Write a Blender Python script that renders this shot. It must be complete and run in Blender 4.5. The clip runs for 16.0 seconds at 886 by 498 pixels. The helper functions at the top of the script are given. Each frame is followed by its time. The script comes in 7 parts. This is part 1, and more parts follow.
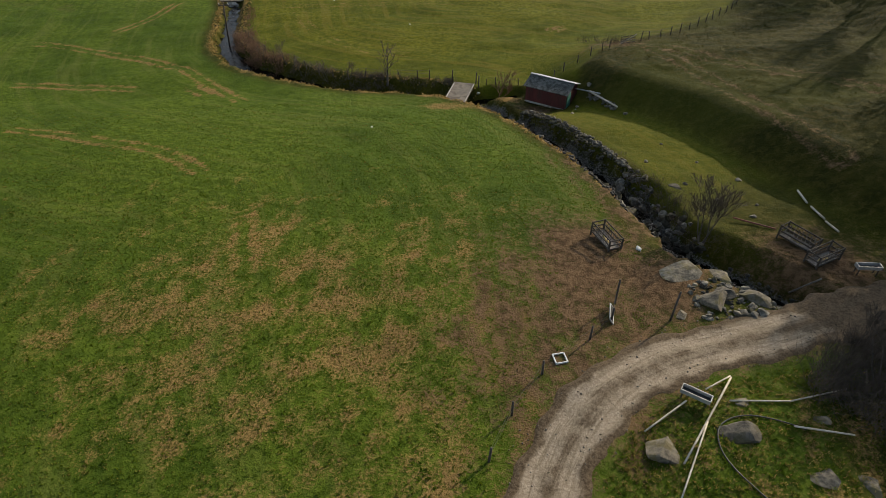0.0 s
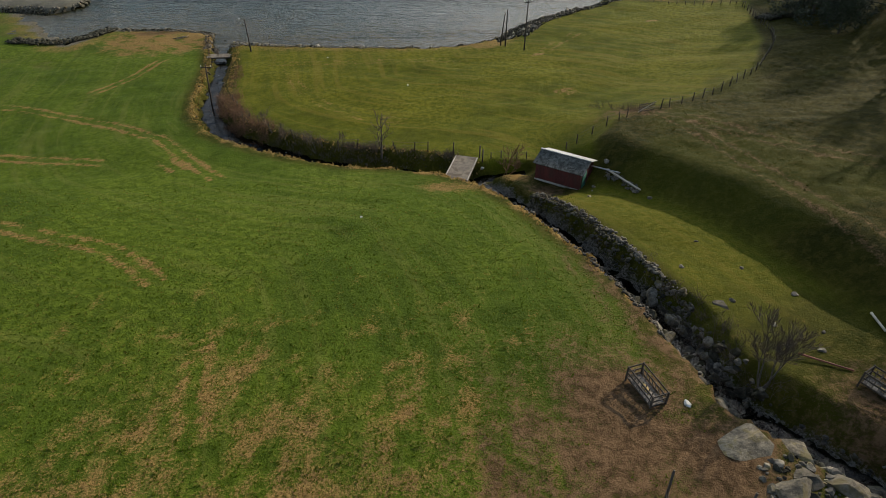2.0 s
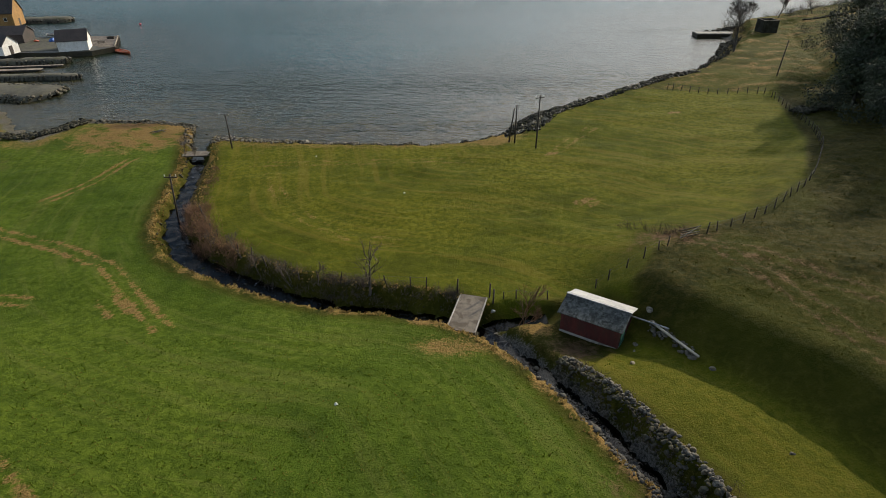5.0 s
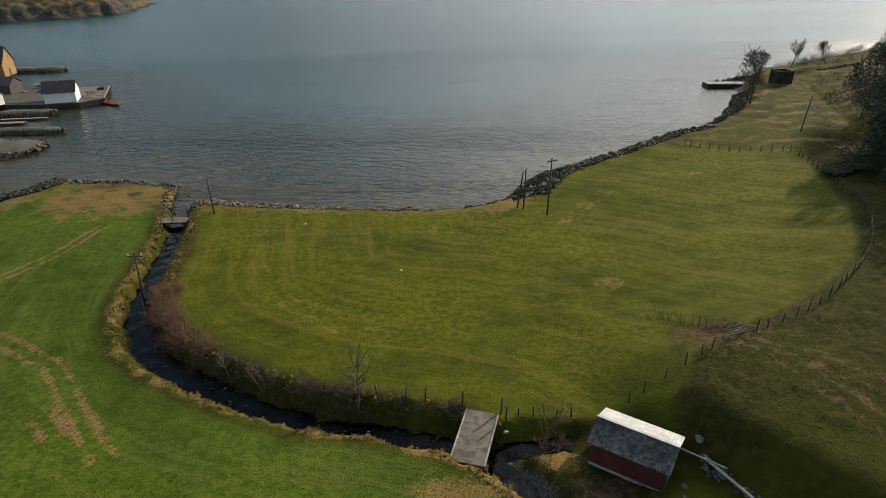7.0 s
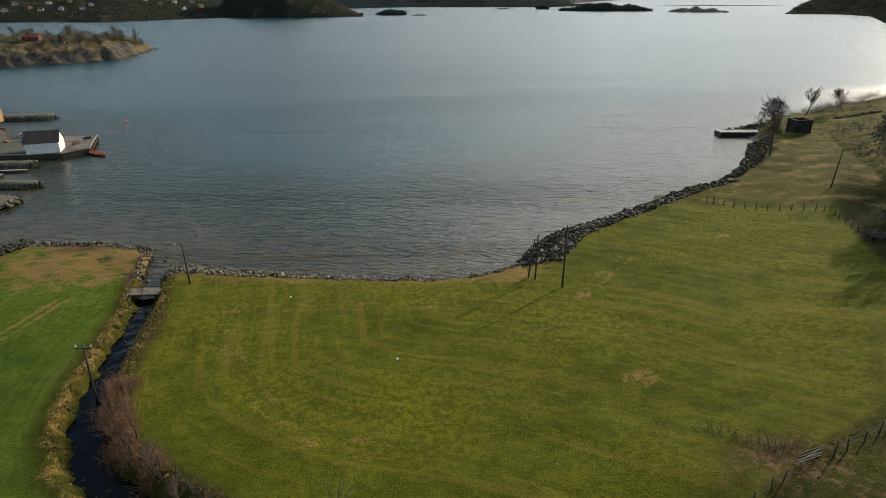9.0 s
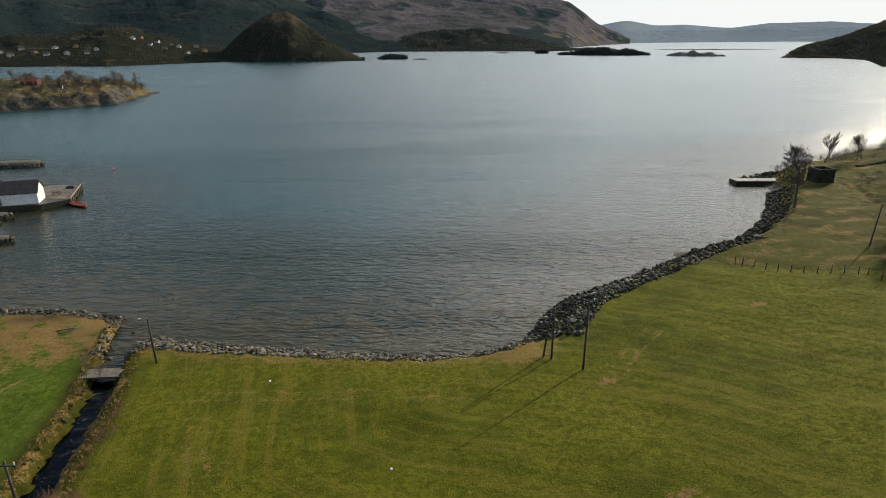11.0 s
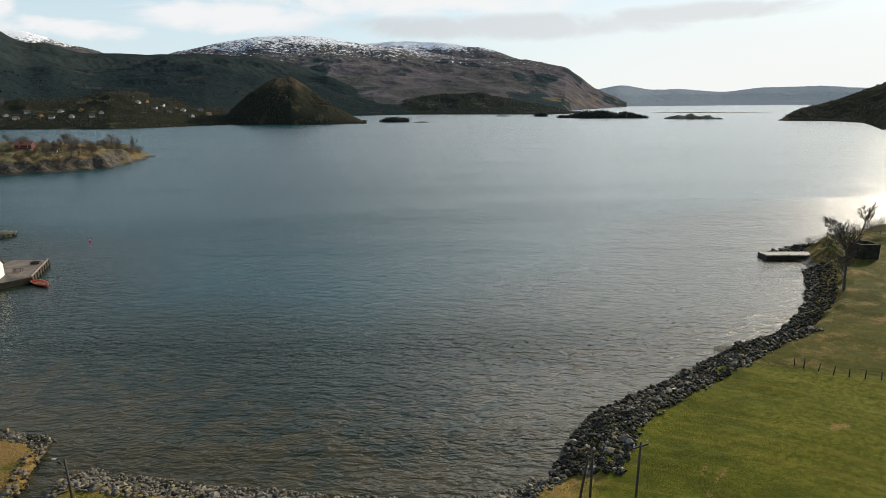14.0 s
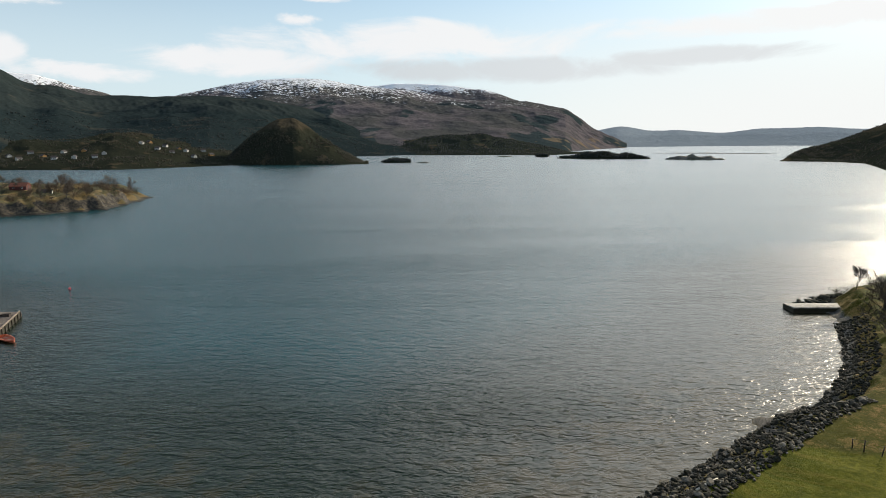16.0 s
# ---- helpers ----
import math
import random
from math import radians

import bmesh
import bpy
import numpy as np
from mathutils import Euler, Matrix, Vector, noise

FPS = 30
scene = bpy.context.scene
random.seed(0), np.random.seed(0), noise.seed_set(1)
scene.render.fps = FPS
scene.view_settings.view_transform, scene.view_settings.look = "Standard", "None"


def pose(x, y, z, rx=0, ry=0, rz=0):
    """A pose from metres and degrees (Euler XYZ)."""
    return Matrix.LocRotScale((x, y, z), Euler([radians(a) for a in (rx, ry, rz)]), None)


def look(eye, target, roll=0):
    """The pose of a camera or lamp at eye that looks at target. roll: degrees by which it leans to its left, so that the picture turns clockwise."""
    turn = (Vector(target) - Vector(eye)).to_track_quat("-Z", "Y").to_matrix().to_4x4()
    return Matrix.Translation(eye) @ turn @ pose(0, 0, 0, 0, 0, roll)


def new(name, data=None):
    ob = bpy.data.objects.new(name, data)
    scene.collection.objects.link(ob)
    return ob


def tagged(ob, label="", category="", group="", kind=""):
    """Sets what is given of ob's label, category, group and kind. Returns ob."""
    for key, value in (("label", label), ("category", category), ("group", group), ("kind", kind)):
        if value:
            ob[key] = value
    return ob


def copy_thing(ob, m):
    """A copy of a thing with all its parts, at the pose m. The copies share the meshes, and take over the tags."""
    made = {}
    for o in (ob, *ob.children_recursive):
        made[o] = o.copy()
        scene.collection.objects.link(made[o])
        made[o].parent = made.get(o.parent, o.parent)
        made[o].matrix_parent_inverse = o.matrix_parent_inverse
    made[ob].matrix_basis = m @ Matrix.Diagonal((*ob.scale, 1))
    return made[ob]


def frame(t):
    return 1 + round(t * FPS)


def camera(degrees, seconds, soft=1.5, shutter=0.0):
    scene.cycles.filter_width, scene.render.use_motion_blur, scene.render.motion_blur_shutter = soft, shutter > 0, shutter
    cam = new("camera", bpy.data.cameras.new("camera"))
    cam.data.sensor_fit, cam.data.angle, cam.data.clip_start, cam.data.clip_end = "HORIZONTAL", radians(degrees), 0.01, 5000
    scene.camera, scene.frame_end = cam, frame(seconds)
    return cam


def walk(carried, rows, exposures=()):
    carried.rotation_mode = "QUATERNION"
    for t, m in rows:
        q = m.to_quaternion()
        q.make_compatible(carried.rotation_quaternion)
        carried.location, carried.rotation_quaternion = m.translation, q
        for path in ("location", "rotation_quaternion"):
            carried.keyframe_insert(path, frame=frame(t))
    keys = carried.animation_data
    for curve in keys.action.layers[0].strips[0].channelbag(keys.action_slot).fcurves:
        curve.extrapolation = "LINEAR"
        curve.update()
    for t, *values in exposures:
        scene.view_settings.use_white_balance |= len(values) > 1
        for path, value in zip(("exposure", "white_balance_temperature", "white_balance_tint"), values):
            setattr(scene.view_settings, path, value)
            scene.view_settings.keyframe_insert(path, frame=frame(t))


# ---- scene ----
cam = camera(72.4, 16.0, soft=0.55)
# seconds, x, y, z, yaw, pitch, roll
ROWS = [
    (0.0, 0.43, 0.31, 34.57, -1.55, -39.11, -0.10),
    (0.5, 0.55, 2.96, 34.61, -1.54, -38.53, -0.07),
    (1.0, 0.66, 5.59, 34.65, -1.52, -37.81, -0.05),
    (1.5, 0.77, 8.21, 34.68, -1.49, -36.99, -0.02),
    (2.0, 0.87, 10.82, 34.71, -1.46, -36.11, 0.01),
    (2.5, 0.97, 13.41, 34.73, -1.42, -35.19, 0.03),
    (3.0, 1.07, 15.99, 34.75, -1.38, -34.24, 0.05),
    (3.5, 1.15, 18.55, 34.77, -1.34, -33.28, 0.08),
    (4.0, 1.23, 21.11, 34.78, -1.30, -32.33, 0.10),
    (4.5, 1.30, 23.65, 34.79, -1.27, -31.38, 0.12),
    (5.0, 1.36, 26.18, 34.81, -1.23, -30.43, 0.14),
    (5.5, 1.41, 28.69, 34.82, -1.19, -29.50, 0.16),
    (6.0, 1.46, 31.20, 34.83, -1.16, -28.57, 0.17),
    (6.5, 1.49, 33.70, 34.83, -1.13, -27.66, 0.19),
    (7.0, 1.52, 36.18, 34.84, -1.10, -26.74, 0.20),
    (7.5, 1.54, 38.65, 34.85, -1.07, -25.83, 0.22),
    (8.0, 1.55, 41.12, 34.87, -1.05, -24.92, 0.23),
    (8.5, 1.56, 43.57, 34.88, -1.03, -24.01, 0.24),
    (9.0, 1.56, 46.02, 34.90, -1.02, -23.10, 0.25),
    (9.5, 1.56, 48.45, 34.91, -1.00, -22.18, 0.26),
    (10.0, 1.55, 50.88, 34.93, -0.99, -21.26, 0.27),
    (10.5, 1.53, 53.30, 34.96, -0.99, -20.34, 0.28),
    (11.0, 1.52, 55.71, 34.99, -0.98, -19.41, 0.29),
    (11.5, 1.51, 58.11, 35.02, -0.97, -18.48, 0.29),
    (12.0, 1.50, 60.51, 35.06, -0.97, -17.55, 0.30),
    (12.5, 1.49, 62.89, 35.11, -0.96, -16.63, 0.30),
    (13.0, 1.48, 65.27, 35.16, -0.95, -15.70, 0.31),
    (13.5, 1.49, 67.65, 35.21, -0.93, -14.79, 0.31),
    (14.0, 1.50, 70.01, 35.28, -0.91, -13.88, 0.31),
    (14.5, 1.52, 72.37, 35.35, -0.88, -12.97, 0.31),
    (15.0, 1.56, 74.73, 35.42, -0.85, -12.06, 0.31),
    (15.5, 1.61, 77.08, 35.51, -0.81, -11.14, 0.30),
    (16.0, 1.68, 79.42, 35.61, -0.75, -10.20, 0.30),
]
walk(cam, [(t, pose(x, y, z, 90 + pitch, roll, yaw)) for t, x, y, z, yaw, pitch, roll in ROWS])

# ---- light ----
SUN_AZ, SUN_EL = 47.5, 23.0
scene.view_settings.exposure = 0.13
world = bpy.data.worlds.new("sky")
scene.world = world
world.use_nodes = True


class Nodes:
    """Short hand for building node trees."""

    def __init__(self, tree):
        self.tree = tree
        tree.nodes.clear()

    def add(self, kind, **kw):
        n = self.tree.nodes.new(kind)
        for key, value in kw.items():
            if key in n.inputs:
                self.set(n.inputs[key], value)
        return n

    def set(self, socket, value):
        if isinstance(value, bpy.types.NodeSocket):
            self.tree.links.new(value, socket)
        elif isinstance(value, bpy.types.Node):
            self.tree.links.new(value.outputs[0], socket)
        else:
            socket.default_value = value

    def math(self, op, a, b=0.0, c=0.0, clamp=False):
        n = self.tree.nodes.new("ShaderNodeMath")
        n.operation, n.use_clamp = op, clamp
        for s, v in zip(n.inputs, (a, b, c)):
            self.set(s, v)
        return n.outputs[0]

    def vmath(self, op, a, b=(0, 0, 0)):
        n = self.tree.nodes.new("ShaderNodeVectorMath")
        n.operation = op
        self.set(n.inputs[0], a)
        self.set(n.inputs[1], b)
        return n.outputs[0]

    def mix(self, f, a, b, blend="MIX"):
        n = self.tree.nodes.new("ShaderNodeMix")
        n.data_type, n.blend_type = "RGBA", blend
        for name, v in (("Factor", f), ("A", a), ("B", b)):
            sock = [s for s in n.inputs if s.name == name and (s.type == "RGBA" or (name == "Factor" and s.type == "VALUE"))][0]
            if isinstance(v, tuple) and len(v) == 3:
                v = (*v, 1)
            self.set(sock, v)
        return [o for o in n.outputs if o.type == "RGBA"][0]

    def noise(self, vector, scale, detail=4.0, rough=0.55, distort=0.0):
        n = self.add("ShaderNodeTexNoise", Vector=vector, Scale=scale, Detail=detail, Roughness=rough, Distortion=distort)
        return n.outputs["Fac"]

    def step(self, v, lo, hi):
        n = self.tree.nodes.new("ShaderNodeMapRange")
        n.interpolation_type = "SMOOTHSTEP"
        self.set(n.inputs["Value"], v)
        self.set(n.inputs["From Min"], lo)
        self.set(n.inputs["From Max"], hi)
        return n.outputs["Result"]

    def xyz(self, v):
        n = self.add("ShaderNodeSeparateXYZ", Vector=v)
        return n.outputs

    def vec(self, x, y, z):
        n = self.add("ShaderNodeCombineXYZ", X=x, Y=y, Z=z)
        return n.outputs[0]

    def attr(self, name):
        n = self.tree.nodes.new("ShaderNodeAttribute")
        n.attribute_name = name
        return n.outputs["Fac"]

    def pos(self):
        return self.tree.nodes.new("ShaderNodeNewGeometry").outputs["Position"]


w = Nodes(world.node_tree)
sky = w.add("ShaderNodeTexSky")
sky.sky_type, sky.sun_disc = "NISHITA", False
sky.sun_elevation, sky.sun_rotation = radians(SUN_EL), radians(SUN_AZ)
sky.altitude, sky.air_density, sky.dust_density, sky.ozone_density = 30, 1.0, 0.6, 2.5
way = w.add("ShaderNodeTexCoord").outputs["Generated"]
wx, wy, wz = w.xyz(way)
# azimuth and elevation of the view in degrees
azim = w.math("MULTIPLY", w.math("ARCTAN2", wx, wy), 57.3)
elev = w.math("MULTIPLY", w.math("ARCSINE", wz), 57.3)
toward = w.tree.nodes.new("ShaderNodeVectorMath")
toward.operation = "DOT_PRODUCT"
w.set(toward.inputs[0], way)
toward.inputs[1].default_value = (math.sin(radians(SUN_AZ)), math.cos(radians(SUN_AZ)), 0.25)
# unseen bright cloud beside the sun, added to lay a sheen on the water
lit = w.tree.nodes.new("ShaderNodeVectorMath")
lit.operation = "DOT_PRODUCT"
w.set(lit.inputs[0], way)
lit.inputs[1].default_value = (math.sin(radians(27)) * 0.94, math.cos(radians(27)) * 0.94, 0.34)
near_sun = w.step(toward.outputs["Value"], 0.55, 1.0)
high = w.step(wz, 0.12, 0.26)
glow = w.math("MULTIPLY", w.math("MAXIMUM", w.step(lit.outputs["Value"], 0.72, 0.99), w.math("MULTIPLY", w.step(toward.outputs["Value"], 0.42, 1.02), 0.55)), high)
heap_way = w.vmath("MULTIPLY", way, (1.0, 1.0, 3.0))
puff = w.noise(heap_way, 2.4, 8.0, 0.56, 0.25)
ragged = w.noise(w.vmath("MULTIPLY", way, (1.0, 1.0, 2.6)), 6.5, 8.0, 0.62, 0.5)


def cloud(az, el, wide, tall, loose=1.7):
    """How thick a single cloud is along the view."""
    u = w.math("DIVIDE", w.math("SUBTRACT", azim, az), wide)
    v_ = w.math("DIVIDE", w.math("SUBTRACT", elev, el), tall)
    r2 = w.math("ADD", w.math("MULTIPLY", u, u), w.math("MULTIPLY", v_, v_))
    return w.step(w.math("ADD", w.math("SUBTRACT", 1.0, r2), w.math("MULTIPLY", w.math("SUBTRACT", ragged, 0.5), loose * 2.4)), 0.0, 0.85)


def thickest(*layers):
    top = layers[0]
    for layer in layers[1:]:
        top = w.math("MAXIMUM", top, layer)
    return top


# white heaps on the left, a long white cloud over the mountain, a grey bank under it, small tufts above
white = thickest(cloud(-34.2, 6.9, 1.7, 1.6, 1.0), cloud(-28.5, 5.4, 6.5, 1.0), cloud(-34, 10.7, 6, 0.8), cloud(-11.8, 10.4, 2.4, 0.7), cloud(-9.5, 12.1, 2.6, 0.45),
                 cloud(-2, 8.6, 18, 1.9, 1.3), cloud(-17, 6.8, 12, 1.5, 1.3), cloud(14, 12.6, 7, 0.8), cloud(2, 13.4, 4, 0.6), cloud(26, 9.2, 18, 1.2, 1.2))
grey = thickest(cloud(4, 6.2, 18, 1.3, 1.1), cloud(24, 6.9, 10, 0.9, 1.2))
# scattered cloud over the unseen sky, thickened low and south to add light
south = w.math("SUBTRACT", 1.0, w.step(wy, -0.1, 0.45))
over = w.math("MULTIPLY", w.math("MULTIPLY", w.step(w.math("ADD", w.math("ADD", puff, w.math("MULTIPLY", w.math("SUBTRACT", 1.0, w.step(elev, 19, 27)), 0.20)), w.math("MULTIPLY", glow, 0.16)), 0.53, 0.64), w.step(elev, 12.5, 17)), w.math("ADD", 0.25, w.math("MULTIPLY", w.math("MAXIMUM", w.math("MAXIMUM", south, glow), w.math("SUBTRACT", 1.0, w.step(elev, 19, 27))), 0.75)))
low_veil = w.math("SUBTRACT", 0.80, w.math("MULTIPLY", w.step(elev, 3.5, 20.0), 0.75))
cloud_colour = w.mix(w.math("MULTIPLY", near_sun, 0.6), (6.7, 6.7, 6.75), (7.0, 7.0, 6.9))
over_colour = w.mix(glow, (6.2, 6.3, 6.5), (25.0, 24.6, 23.8))
haze = w.math("MULTIPLY", near_sun, w.math("SUBTRACT", 1.0, w.step(wz, 0.02, 0.26)))
clear_sky = w.mix(low_veil, w.mix(1.0, sky.outputs[0], (0.98, 1.06, 1.0), "MULTIPLY"), (5.3, 6.15, 6.65))
clear_sky = w.mix(w.math("MULTIPLY", haze, 0.95), clear_sky, (6.75, 6.85, 6.8))
sky_colour = w.mix(w.math("MULTIPLY", over, 0.9), clear_sky, over_colour)
sky_colour = w.mix(w.math("MULTIPLY", white, 0.93), sky_colour, cloud_colour)
sky_colour = w.mix(w.math("MULTIPLY", grey, 0.85), sky_colour, w.mix(near_sun, (4.7, 4.95, 5.15), (5.5, 5.65, 5.75)))
back = w.add("ShaderNodeBackground", Color=sky_colour, Strength=0.124)
w.tree.links.new(back.outputs[0], w.add("ShaderNodeOutputWorld").inputs["Surface"])

sun_way = Vector((math.sin(radians(SUN_AZ)) * math.cos(radians(SUN_EL)), math.cos(radians(SUN_AZ)) * math.cos(radians(SUN_EL)), math.sin(radians(SUN_EL))))
sun = new("sun", bpy.data.lights.new("sun", "SUN"))
sun.data.energy, sun.data.angle, sun.data.color = 4.3, radians(0.5), (1.0, 0.86, 0.64)
sun.matrix_world = look(sun_way * 200, (0, 0, 0))

# ---- materials ----


def material(name):
    m = bpy.data.materials.new(name)
    m.use_nodes = True
    n = Nodes(m.node_tree)
    b = n.add("ShaderNodeBsdfPrincipled")
    out = n.add("ShaderNodeOutputMaterial")
    n.tree.links.new(b.outputs[0], out.inputs["Surface"])
    return m, n, b, out


def bump(n, b, height, strength, distance):
    k = n.add("ShaderNodeBump", Height=height, Strength=strength, Distance=distance)
    n.set(b.inputs["Normal"], k.outputs[0])


def surface(name, dark, light, size, rough=0.8, relief=0.4, depth=0.03, stain=None, stain_size=1.0, metal=0.0, stain_from=0.5, vary=0.0, stretch=(1, 1, 1)):
    """A worn surface: two colours mixed by grain of that size in metres, stains at a larger size, and relief."""
    m, n, b, out = material(name)
    p = n.vmath("MULTIPLY", n.pos(), stretch)
    grain = n.noise(p, 1.0 / size, 6.0, 0.65)
    large = n.noise(p, 0.22 / size, 4.0)
    f = n.step(n.math("ADD", n.math("MULTIPLY", grain, 0.6), n.math("MULTIPLY", large, 0.4)), 0.36, 0.64)
    colour = n.mix(f, dark, light)
    if stain:
        s = n.step(n.noise(p, 1.0 / stain_size, 5.0, 0.6, 0.4), stain_from, stain_from + 0.14)
        colour = n.mix(n.math("MULTIPLY", s, 0.85), colour, stain)
    if vary:
        r = n.add("ShaderNodeObjectInfo").outputs["Random"]
        colour = n.mix(vary, colour, n.mix(r, (0.25, 0.25, 0.25), (1.6, 1.55, 1.45)), "MULTIPLY")
    n.set(b.inputs["Base Color"], colour)
    n.set(b.inputs["Roughness"], n.math("ADD", rough - 0.08, n.math("MULTIPLY", grain, 0.16)))
    b.inputs["Metallic"].default_value = metal
    bump(n, b, grain, relief, depth)
    return m


M_STONE = surface("grey_stone", (0.045, 0.042, 0.035), (0.22, 0.20, 0.165), 0.3, 0.9, 0.7, 0.06, (0.11, 0.085, 0.03), 0.8, stain_from=0.50, vary=0.85)
M_DARKSTONE = surface("weedy_dark_stone", (0.015, 0.015, 0.011), (0.075, 0.072, 0.055), 0.3, 0.9, 0.6, 0.06, (0.03, 0.028, 0.012), 0.7, vary=0.6)
M_DARKSTONE.node_tree.nodes["Principled BSDF"].inputs["Specular IOR Level"].default_value = 0.15
M_WOOD = surface("weathered_wood", (0.10, 0.085, 0.07), (0.24, 0.21, 0.18), 0.12, 0.85, 0.5, 0.01, (0.06, 0.05, 0.04), 0.6, stretch=(1, 1, 0.3))
M_POLE = surface("tarred_pole_wood", (0.03, 0.024, 0.018), (0.075, 0.06, 0.048), 0.1, 0.8, 0.5, 0.01, stretch=(1, 1, 0.2))
M_BARK = surface("grey_bark", (0.04, 0.034, 0.028), (0.11, 0.095, 0.08), 0.15, 0.9, 0.5, 0.02)
M_TWIG = surface("brown_twigs", (0.04, 0.03, 0.022), (0.11, 0.082, 0.06), 0.3, 0.9, 0.2, 0.01)
M_REDTWIG = surface("reddish_brush", (0.085, 0.042, 0.022), (0.21, 0.115, 0.060), 0.6, 0.9, 0.2, 0.01)
M_RED = surface("red_barn_paint", (0.055, 0.010, 0.009), (0.11, 0.022, 0.017), 0.3, 0.75, 0.4, 0.01, (0.06, 0.02, 0.015), 0.8, stretch=(1, 1, 0.25))
M_GREEN = surface("green_door_paint", (0.015, 0.10, 0.075), (0.03, 0.16, 0.12), 0.3, 0.6, 0.3, 0.01)
M_MOSSROOF = surface("mossy_roof_sheet", (0.022, 0.025, 0.022), (0.125, 0.13, 0.12), 0.3, 0.9, 0.5, 0.02, (0.014, 0.017, 0.012), 0.34, stain_from=0.5)
# the sun's whiteness on the far roof slope is put into this paler colour
M_SUNLITROOF = surface("sunlit_worn_zinc", (0.30, 0.30, 0.29), (0.50, 0.49, 0.47), 0.5, 0.42, 0.3, 0.01, (0.2, 0.2, 0.19), 0.9, metal=0.35, stain_from=0.6)
M_CONCRETE = surface("worn_concrete", (0.23, 0.21, 0.185), (0.40, 0.37, 0.33), 0.5, 0.85, 0.4, 0.02, (0.13, 0.12, 0.10), 1.3)
M_WHITE = surface("white_paint", (0.62, 0.61, 0.58), (0.80, 0.79, 0.77), 0.6, 0.6, 0.2, 0.01)
M_DARKROOF = surface("dark_brown_roof_tiles", (0.025, 0.020, 0.018), (0.06, 0.045, 0.04), 0.4, 0.7, 0.4, 0.02)
M_OCHRE = surface("ochre_cladding", (0.22, 0.12, 0.035), (0.34, 0.19, 0.06), 0.5, 0.75, 0.3, 0.01)
M_DECK = surface("deck_planks", (0.15, 0.12, 0.095), (0.29, 0.24, 0.19), 0.5, 0.8, 0.3, 0.01, vary=0.25)
M_ALU = surface("dull_aluminium", (0.26, 0.26, 0.255), (0.42, 0.42, 0.41), 0.3, 0.55, 0.2, 0.005, metal=0.4)
M_BLACK = surface("black_rubber", (0.012, 0.012, 0.012), (0.03, 0.03, 0.03), 0.2, 0.55, 0.2, 0.005)
M_BIRCH = surface("peeled_pale_wood", (0.36, 0.31, 0.23), (0.58, 0.52, 0.42), 0.15, 0.75, 0.3, 0.01, (0.12, 0.10, 0.08), 0.35, stain_from=0.62)
M_BLUE = surface("blue_tarpaulin", (0.02, 0.08, 0.30), (0.04, 0.14, 0.45), 0.4, 0.5, 0.4, 0.03)
M_ORANGE = surface("orange_red_paint", (0.34, 0.07, 0.03), (0.50, 0.12, 0.05), 0.4, 0.5, 0.2, 0.01)
M_WIRE = surface("galvanised_wire", (0.05, 0.048, 0.045), (0.10, 0.095, 0.09), 0.2, 0.7, 0.1, 0.002, metal=0.3)
M_STRAW = surface("dry_straw_grass", (0.24, 0.165, 0.06), (0.46, 0.34, 0.15), 0.5, 0.9, 0.3, 0.02, (0.10, 0.10, 0.02), 1.2, stain_from=0.56)
M_FOLIAGE = surface("dark_evergreen_leaves", (0.008, 0.014, 0.005), (0.03, 0.045, 0.014), 1.0, 0.8, 0.4, 0.05)
M_WEED = surface("dark_seaweed", (0.012, 0.011, 0.006), (0.04, 0.034, 0.016), 0.4, 0.5, 0.6, 0.05)

# ---- building helpers ----


def mesh(name, verts, faces, mat=None, smooth=False):
    me = bpy.data.meshes.new(name)
    me.from_pydata([tuple(map(float, v)) for v in verts], [], [tuple(map(int, f)) for f in faces])
    if mat:
        me.materials.append(mat)
    if smooth:
        me.shade_smooth()
    me.update()
    return me


def thing(name, place, label, category, group="", kind="", turn=0.0):
    """An Empty at the base of a thing, under which its parts stand."""
    ob = new(name)
    ob.empty_display_size = 0.2
    ob.matrix_basis = pose(*place, 0, 0, turn)
    return tagged(ob, label, category, group, kind)


def under(name, me, parent, label="", m=None):
    ob = new(name, me)
    ob.parent = parent
    if m is not None:
        ob.matrix_basis = m
    if label:
        tagged(ob, label)
    return ob


def part(name, bm, mat, parent, label="", m=None):
    me = bpy.data.meshes.new(name)
    bm.to_mesh(me)
    bm.free()
    me.materials.append(mat)
    return under(name, me, parent, label, m)


def box(bm, x0, y0, z0, x1, y1, z1, bevel=0.0, m=None):
    """A box with bevelled edges, added to bm."""
    made = bmesh.ops.create_cube(bm, size=1.0)
    vs = made["verts"]
    bmesh.ops.scale(bm, vec=(x1 - x0, y1 - y0, z1 - z0), verts=vs)
    bmesh.ops.translate(bm, vec=((x0 + x1) / 2, (y0 + y1) / 2, (z0 + z1) / 2), verts=vs)
    if bevel:
        es = list({e for v in vs for e in v.link_edges})
        vs = list({v for f in bmesh.ops.bevel(bm, geom=es, offset=bevel, segments=1, affect="EDGES", profile=0.5)["faces"] for v in f.verts} | {v for v in vs if v.is_valid})
    if m is not None:
        bmesh.ops.transform(bm, matrix=m, verts=vs)
    return bm


def boxes(*rows, bevel=0.01):
    bm = bmesh.new()
    for r in rows:
        box(bm, *r, bevel=bevel)
    return bm


